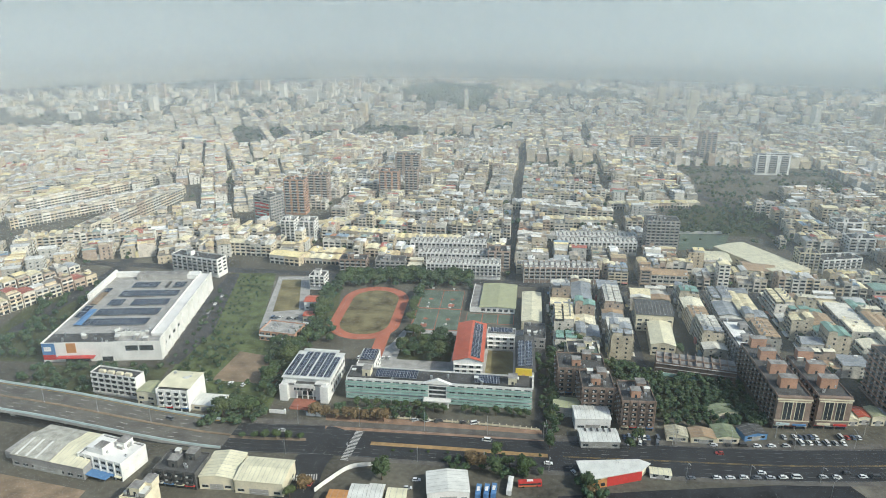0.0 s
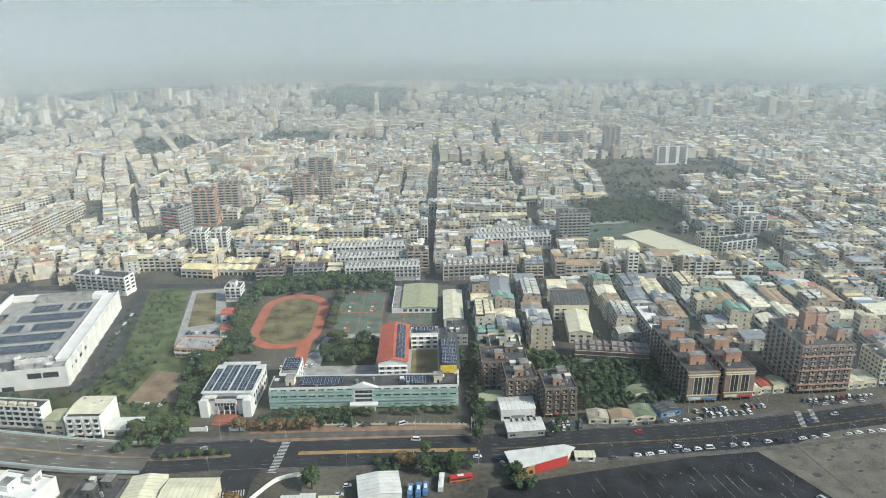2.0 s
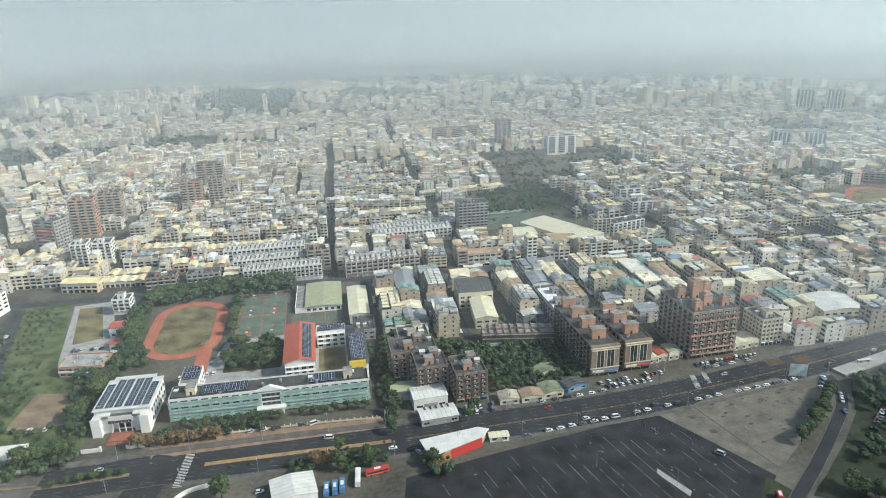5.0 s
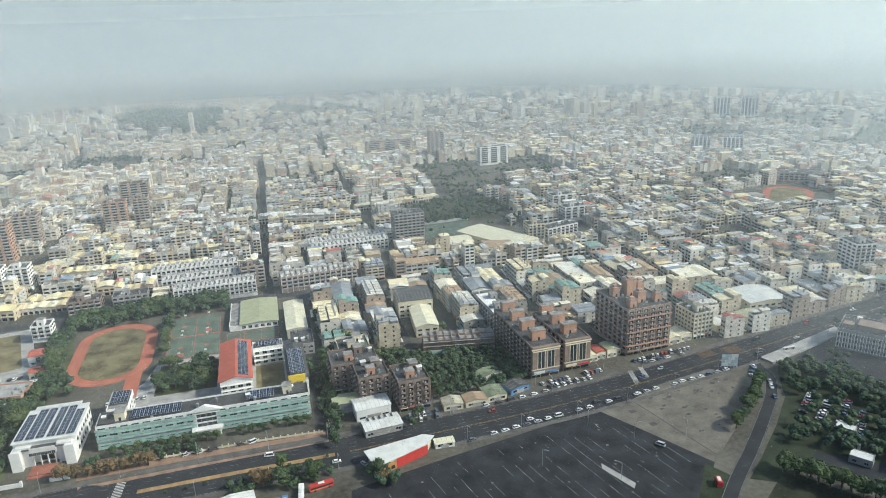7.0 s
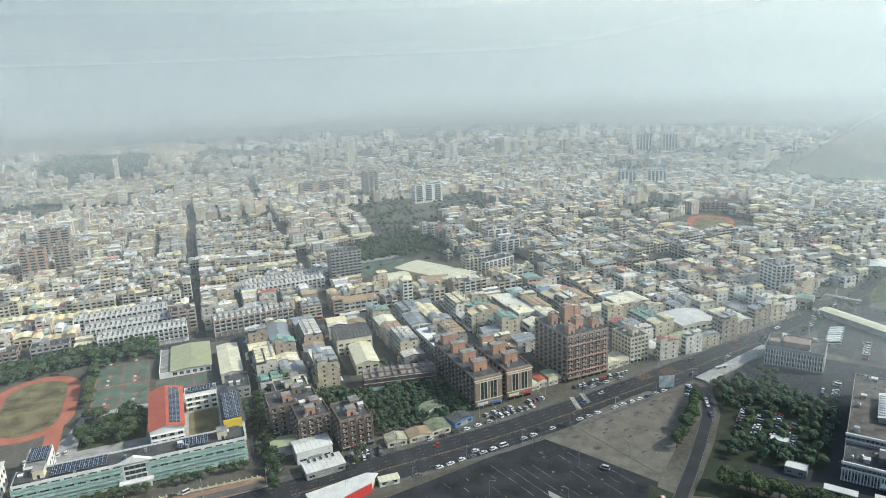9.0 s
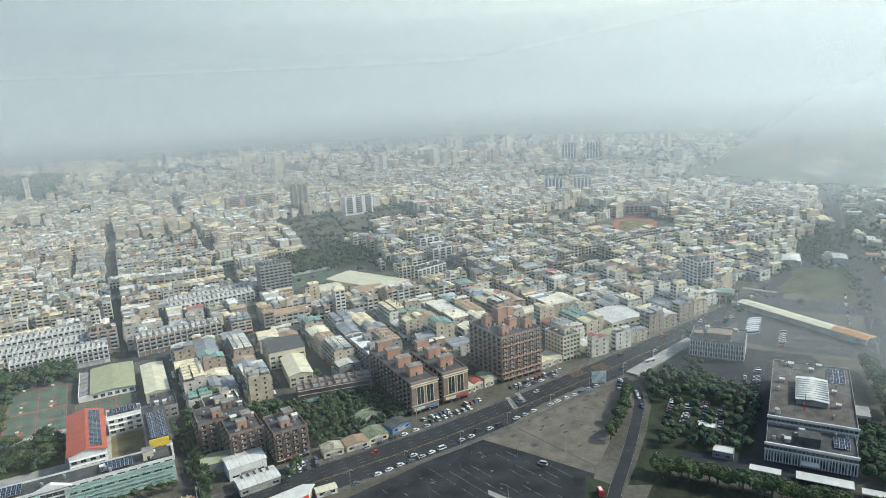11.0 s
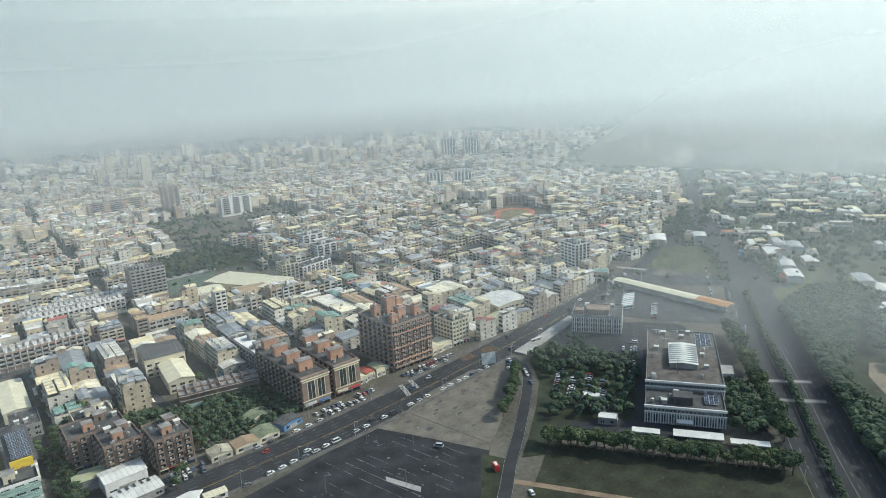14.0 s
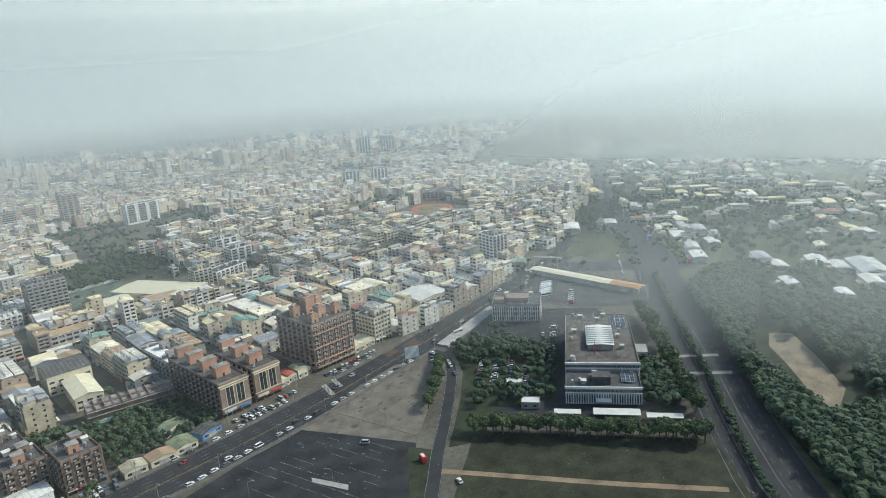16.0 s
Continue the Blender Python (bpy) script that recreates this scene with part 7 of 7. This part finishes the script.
along([(-30, 298), (60, 292)], 9, plant, .3, k=5, s=.5)
along([(-110, 311), (-72, 309)], 6, plant, .3, k=5)
along([(320, 96), (345, 112), (372, 130), (410, 155), (450, 182)], 7, plant, k=2)
# past these the woods are joined
def grove_tree(x, y, s):
    """Trees of the car park stand between its rows of cars."""
    k = ((x - 306) * -.493 + (y - 192) * .87) / 9.0
    if -.4 < k < 3.4 and abs(k - round(k)) < .3 and -3 < (x - 306) * .87 + (y - 192) * .493 < 36:
        return
    lump(x, y, s)
scatter([(272, 203), (300, 170), (368, 205), (350, 262), (330, 260), (305, 228)], 105, grove_tree, 4.2, s=.95)
scatter([(338, 240), (372, 262), (378, 250), (352, 222)], 14, lump, 4, s=.8)
scatter([(316, 118), (330, 108), (372, 140), (362, 150)], 26, lump, 4, s=1.2)
scatter([(122, 320), (150, 318), (186, 316), (190, 368), (144, 374), (112, 394)], 170, lump, 3.0, s=.72)
scatter([(-262, 362), (-178, 352), (-176, 386), (-262, 392)], 60, lump, 3.5, s=.75)
scatter([(-170, 345), (-100, 338), (-98, 366), (-140, 372), (-132, 420), (-160, 440)], 60, lump, 4, s=.55)
scatter([(-165, 440), (-138, 430), (-146, 545), (-168, 552)], 70, lump, 3, s=.3)
scatter([(-96, 345), (-92, 360), (-94, 440), (-112, 418), (-106, 360)], 36, lump, 4, s=1.0)
scatter([(-300, 395), (-265, 395), (-278, 540), (-318, 540)], 50, lump, 4, s=.9)
scatter([(-84, 522), (30, 515), (32, 545), (-84, 552)], 60, lump, 3.6, s=.95)
scatter([(-92, 400), (-70, 425), (-80, 470), (-76, 520), (-94, 528), (-96, 440)], 46, lump, 3.6, s=.9)
scatter([(-28, 398), (11, 392), (16, 434), (-20, 442), (-24, 425)], 22, lump, 4, s=.95)
scatter([(-56, 332), (-4, 325), (-4, 334), (-56, 341)], 26, lump, 3, s=.6)
scatter([(-130, 320), (-96, 322), (-96, 338), (-132, 336)], 24, lump, 3, s=.7)
scatter([(60, 303), (78, 300), (72, 330), (80, 395), (68, 400), (62, 340)], 24, lump, 4, s=.7)
scatter([(10, 276), (56, 274), (58, 288), (6, 292)], 18, lump, 3.2, s=.6)
scatter([(70, 258), (84, 256), (80, 270), (70, 270)], 10, lump, 3, s=.8)
scatter([(-172, 384), (-160, 380), (-166, 520), (-178, 520)], 26, lump, 4, s=.5)
scatter([(232, 668), (330, 655), (380, 700), (350, 772), (270, 742)], 110, lump, 5, s=1.0)
scatter([(120, 600), (110, 625), (200, 650), (230, 640), (235, 610), (225, 600)], 20, lump, 5, s=1.0)
along([(339, 760), (341, 680), (339, 610)], 6, lump, 1.5, s=.8)
along([(362, 757), (364, 680), (362, 600)], 7, lump, 1.5, s=.7)
along([(240, 30), (290, 62), (328, 84), (385, 116), (452, 156), (540, 206)], 2.6, lump, .8, s=.6)
def wood_tree(x, y, s):
    if not any(abs(x - a - w / 2) < w / 2 + 5 and abs(y - b - d / 2) < d / 2 + 5 for a, b, c, q, w, d in SITES):
        lump(x, y, s)
scatter([(505, 166), (450, 128), (356, 76), (286, 26), (200, -40), (420, -30), (376, 22), (346, 40), (380, 74), (416, 100), (450, 106), (600, 140), (560, 165)], 700, wood_tree, 4.2, s=1.45)
scatter([(392, 28), (420, -30), (560, 0), (640, 80), (600, 140), (466, 96), (428, 56)], 300, wood_tree, 5.0, s=1.35)
scatter([(650, 352), (700, 330), (780, 372), (760, 382)], 50, lump, 4, s=.9)
scatter([(505, 352), (560, 356), (540, 390), (500, 392)], 30, lump, 4, s=.8)
scatter([(600, 160), (680, 250), (900, 330), (900, 150), (700, 60), (620, 60)], 260, wood_tree, 6, s=1.0)
for w in (-22, 19):                                         # tree rows along the far main road and the boulevard
    for p in offset(part_of(MAIN, 640, 1400), w) + offset(part_of(BOUL, 560, 830), w - 6):
        for k in range(2):
            lump(p.x + tr.uniform(-4, 4), p.y + tr.uniform(-4, 4), tr.uniform(.6, 1.0), FARLUMPS)
scatter([(640, 235), (850, 385), (1060, 480), (1100, 300), (900, 180), (700, 120)], 240, lump, 6, s=.9, kinds=FARLUMPS)
scatter([(660, 345), (835, 425), (1050, 530), (1000, 600), (800, 520), (660, 400)], 120, lump, 6, s=.8, kinds=FARLUMPS)
for x, y in GAPS:
    if not any(abs((x - a) * c + (y - b) * s - w / 2) < w / 2 + 2 and abs((y - b) * c - (x - a) * s - d / 2) < d / 2 + 2 for a, b, c, s, w, d in SITES):
        lump(x, y, tr.uniform(.6, 1.2), FARLUMPS if math.hypot(x, y) > 560 else None)
for i in range(2600):
    b, r = radians(tr.uniform(-44, 92)), math.sqrt(tr.uniform(600 ** 2, 2600 ** 2))
    x, y = math.sin(b) * r, math.cos(b) * r
    if noise.noise((x / 420, y / 420, 3.1)) > .12 or (b > 1.0) or tr.random() < .12:
        lump(x, y, tr.uniform(1.0, 1.7), FARLUMPS)
scatter([(-110, 2010), (-20, 2200), (180, 2100), (150, 1800), (118, 1590), (4, 1630), (-60, 1800)], 420, lump, 8, s=1.5, kinds=FARLUMPS)
scatter([(92, 1290), (150, 1390), (160, 1330), (118, 1270)], 40, lump, 6, s=1.2, kinds=FARLUMPS)
M_woods = mat("wood_leaves", None, ramp=[(.032, .062, .032), (.044, .078, .036), (.058, .090, .042), (.036, .066, .040), (.068, .096, .046)], size=5, fine=.8, var=.4)
per_island(M_woods)
tagged(part("woods", FOREST, M_woods), "dark green woods, hedges and scattered distant trees", "trees", "", "stuff")

# ---------------------------------------------------------------- vehicles
CARPAINT = mat("car_paint", None, ramp=[(.75, .75, .73), (.72, .72, .70), (.05, .05, .055), (.45, .46, .47), (.78, .78, .76), (.12, .13, .15), (.35, .05, .04), (.70, .70, .70), (.08, .12, .2), (.5, .5, .5)], rough=.3, var=.05, spec=.5)
M_tyre = mat("tyre", (.03, .03, .03), rough=.9)


def car_proto(L, wd, hb, hc, c0, c1, label, cat="car"):
    t = thing("car" if cat == "car" else cat, 0, 0, 0, label, cat, "parked and passing cars")
    g = Geo()
    prof = [(-L / 2, .35), (-L / 2, hb * .8), (-L / 2 + .25, hb), (L / 2 - .9, hb), (L / 2 - .1, hb * .8), (L / 2, .35)]
    n = len(prof)
    for i in range(n):
        a, b = prof[i], prof[(i + 1) % n]
        g.face([(a[0], -wd / 2, a[1]), (b[0], -wd / 2, b[1]), (b[0], wd / 2, b[1]), (a[0], wd / 2, a[1])][::-1])
    g.face([(x, -wd / 2, z) for x, z in prof[::-1]]).face([(x, wd / 2, z) for x, z in prof])
    i0, i1 = wd / 2 - .05, wd / 2 - .22
    c = Geo()
    A = [(c0, -i0, hb), (c1, -i0, hb), (c1, i0, hb), (c0, i0, hb)]
    B = [(c0 + .45, -i1, hc), (c1 - .7, -i1, hc), (c1 - .7, i1, hc), (c0 + .45, i1, hc)]
    for i in range(4):
        j = (i + 1) % 4
        c.face([A[i], A[j], B[j], B[i]])
    g.box(c0 + .4, -i1, hc - .04, c1 - .65, i1, hc + .02)
    for x, y in ((c0 + .25, i0 - .1), (c1 - .4, i0 - .1)):
        for k in (-1, 1):
            g.box(x - .05, k * y - .05, hb - .02, x + .05, k * y + .05, hc - .02)
    hull = part("body", g, CARPAINT, t)
    part("cabin_glass", c, M_glass, hull)
    wm = Geo()
    for k in range(10):
        a, b = 2 * math.pi * k / 10, 2 * math.pi * (k + 1) / 10
        wm.face([(math.cos(a) * .32, 0, math.sin(a) * .32), (math.cos(b) * .32, 0, math.sin(b) * .32), (math.cos(b) * .32, .2, math.sin(b) * .32), (math.cos(a) * .32, .2, math.sin(a) * .32)])
    wm.face([(math.cos(2 * math.pi * k / 10) * .32, 0, math.sin(2 * math.pi * k / 10) * .32) for k in range(10)]).face([(math.cos(2 * math.pi * k / 10) * .32, .2, math.sin(2 * math.pi * k / 10) * .32) for k in range(10)])
    q = Geo()
    for x in (-L * .3, L * .32):
        for y in (-wd / 2 - .02, wd / 2 - .18):
            i = len(q.v)
            q.v += [(x + a, y + b, .32 + e) for a, b, e in wm.v]
            q.f += [tuple(i + j for j in f) for f in wm.f]
            q.m += wm.m
    part("wheels", q, M_tyre, t)
    return t


CARS = [car_proto(4.5, 1.8, .95, 1.45, -1.7, 1.1, "parked saloon car with dark windows"), car_proto(4.2, 1.8, 1.0, 1.6, -2.0, .9, "compact hatchback car with dark windows"), car_proto(5.0, 1.9, 1.1, 2.05, -2.4, 2.0, "boxy van with dark windows", "van")]
CUSED = [False] * 3
cr = random.Random(8)


def car(x, y, rot, z=.06, k=None):
    k = cr.choice((0, 0, 1, 1, 1, 2)) if k is None else k
    m = pose(x, y, z, 0, 0, rot)
    if not CUSED[k]:
        CUSED[k] = True
        CARS[k].matrix_world = m
    else:
        copy_thing(CARS[k], m)


def car_row(x0, y0, x1, y1, n, turn, skip=.12, jit=.25, z=.06):
    for i in range(n):
        if cr.random() < skip:
            continue
        f = i / max(1, n - 1)
        car(x0 + (x1 - x0) * f + cr.uniform(-jit, jit), y0 + (y1 - y0) * f + cr.uniform(-jit, jit), math.degrees(math.atan2(y1 - y0, x1 - x0)) + turn + cr.uniform(-4, 4), z)


car_row(128, 274.5, 300, 274.2, 27, 0, .2)
car_row(191, 308, 208, 308, 7, 90)
car_row(212, 307.5, 231, 307.5, 7, 90)
car_row(193, 303, 229, 302, 9, 90, .35)
car_row(104, 309, 122, 308, 8, 90)
car_row(105, 304, 120, 303.5, 6, 75, .3)
car_row(258, 308, 300, 307, 13, 62, .1)
car_row(262, 303, 296, 302, 7, 5, .4)
car_row(150, 301, 188, 300, 6, 0, .3)
for x, w, r in ((-88, 6, 178), (80, 9, 180), (148, 7, 180), (166, -8, 0), (245, 4, 180), (262, 7, 180), (330, -8, 0), (350, 7, 180), (372, -4, 0), (400, 8, 180), (420, -9, 0), (450, 6, 180), (470, -6, 0), (505, 4, 180), (540, -8, 0), (-150, 6, 165), (60, -8, 0), (210, -7, 0), (28, 8, 174), (585, 6, 190)):
    i = min(range(len(MAIN)), key=lambda j: abs(MAIN[j].x - x))
    p = offset(MAIN, w)[i]
    car(p.x, p.y, r + math.degrees(math.atan2((MAIN[i + 1] - MAIN[i]).y, (MAIN[i + 1] - MAIN[i]).x)), (lift(p) if x < -105 else .06))
for r in range(4):
    a = Vector((306 - r * 1.5, 192 + r * 9.5))
    b = a + Vector((30, 17)) * .9
    car_row(a.x, a.y, b.x, b.y, 11, 90, .2)
car_row(331, 188, 398, 224, 17, 92, .1)
car_row(326, 192, 392, 229, 13, 0, .25)
car_row(330, 112, 352, 124, 6, 5, .1)
car_row(357, 132, 400, 160, 9, 5, .2)
car_row(284, 158, 291, 146, 5, 90)
car_row(-124, 452, -100, 449, 9, 84)
car_row(-122, 463, -104, 461, 7, 84, .2)
car_row(-10, 326, 30, 322, 7, 20, .3)
car_row(-54, 400, -30, 399, 7, 85, .2)
car_row(312, 252, 300, 238, 4, 10)
car_row(308, 262, 318, 270, 4, 40)
car_row(-176, 410, -172, 520, 8, 0, .3)
car_row(-150, 372, -110, 364, 6, 80, .3)
for x, y, r in ((-60, 272, 80), (71, 279, 110), (212.5, 229, 120), (-18, 262, 5), (-12, 268, 0), (-8, 274, 0), (212, 168, 60)):
    car(x, y, r)
car_row(480, 300, 560, 316, 9, 0, .2)
car_row(520, 225, 590, 262, 9, 0, .2)
car_row(445, 235, 470, 248, 7, 90, .1)


def bus(x, y, rot, m, label, L=11.5):
    t = thing("bus", x, y, rot, label, "bus", "buses and coaches")
    g = Geo().box(-L / 2, -1.25, .4, L / 2, 1.25, 3.0).box(-L / 2 + .2, -1.15, 3.0, L / 2 - .3, 1.15, 3.15)
    hull = part("body", g, m, t)
    part("window_band", Geo().box(-L / 2 + .4, -1.28, 1.5, L / 2 - .5, 1.28, 2.4), M_glass, hull)
    part("windscreen", Geo().box(L / 2 - .02, -1.1, 1.2, L / 2 + .04, 1.1, 2.7), M_glass, hull)
    part("roof_unit", Geo().box(-1.5, -.7, 3.15, 1.5, .7, 3.4), M_white, t)
    for a in (-L * .3, L * .3):
        for b in (-1.3, 1.05):
            part("wheel", Geo().box(a - .45, b, 0, a + .45, b + .25, .9), M_tyre, t)
    return t
t = bus(47.5, 269.8, 3, M_red, "red coach with orange stripe parked on gravel")
part("stripe", Geo().box(-5.8, -1.3, .7, 3, 1.3, 1.2), M_orange, t)
bus(37.6, 268, 78, M_white, "white coach parked beside the red one")
for k in range(7):
    bus(452 + k * 4.2, 262 + k * 2.2, -28, M_white if k % 3 else M_bridge, "pale coach parked in the bus yard", 10.5)
bus(216, 193, 62, M_red, "small red truck parked beside the lane", 5)
for x, y, r in ((22, 264, 80), (26, 264, 80), (29.5, 264.5, 80)):
    bus(x, y, r, M_blue, "blue truck covered with tarpaulin", 8)
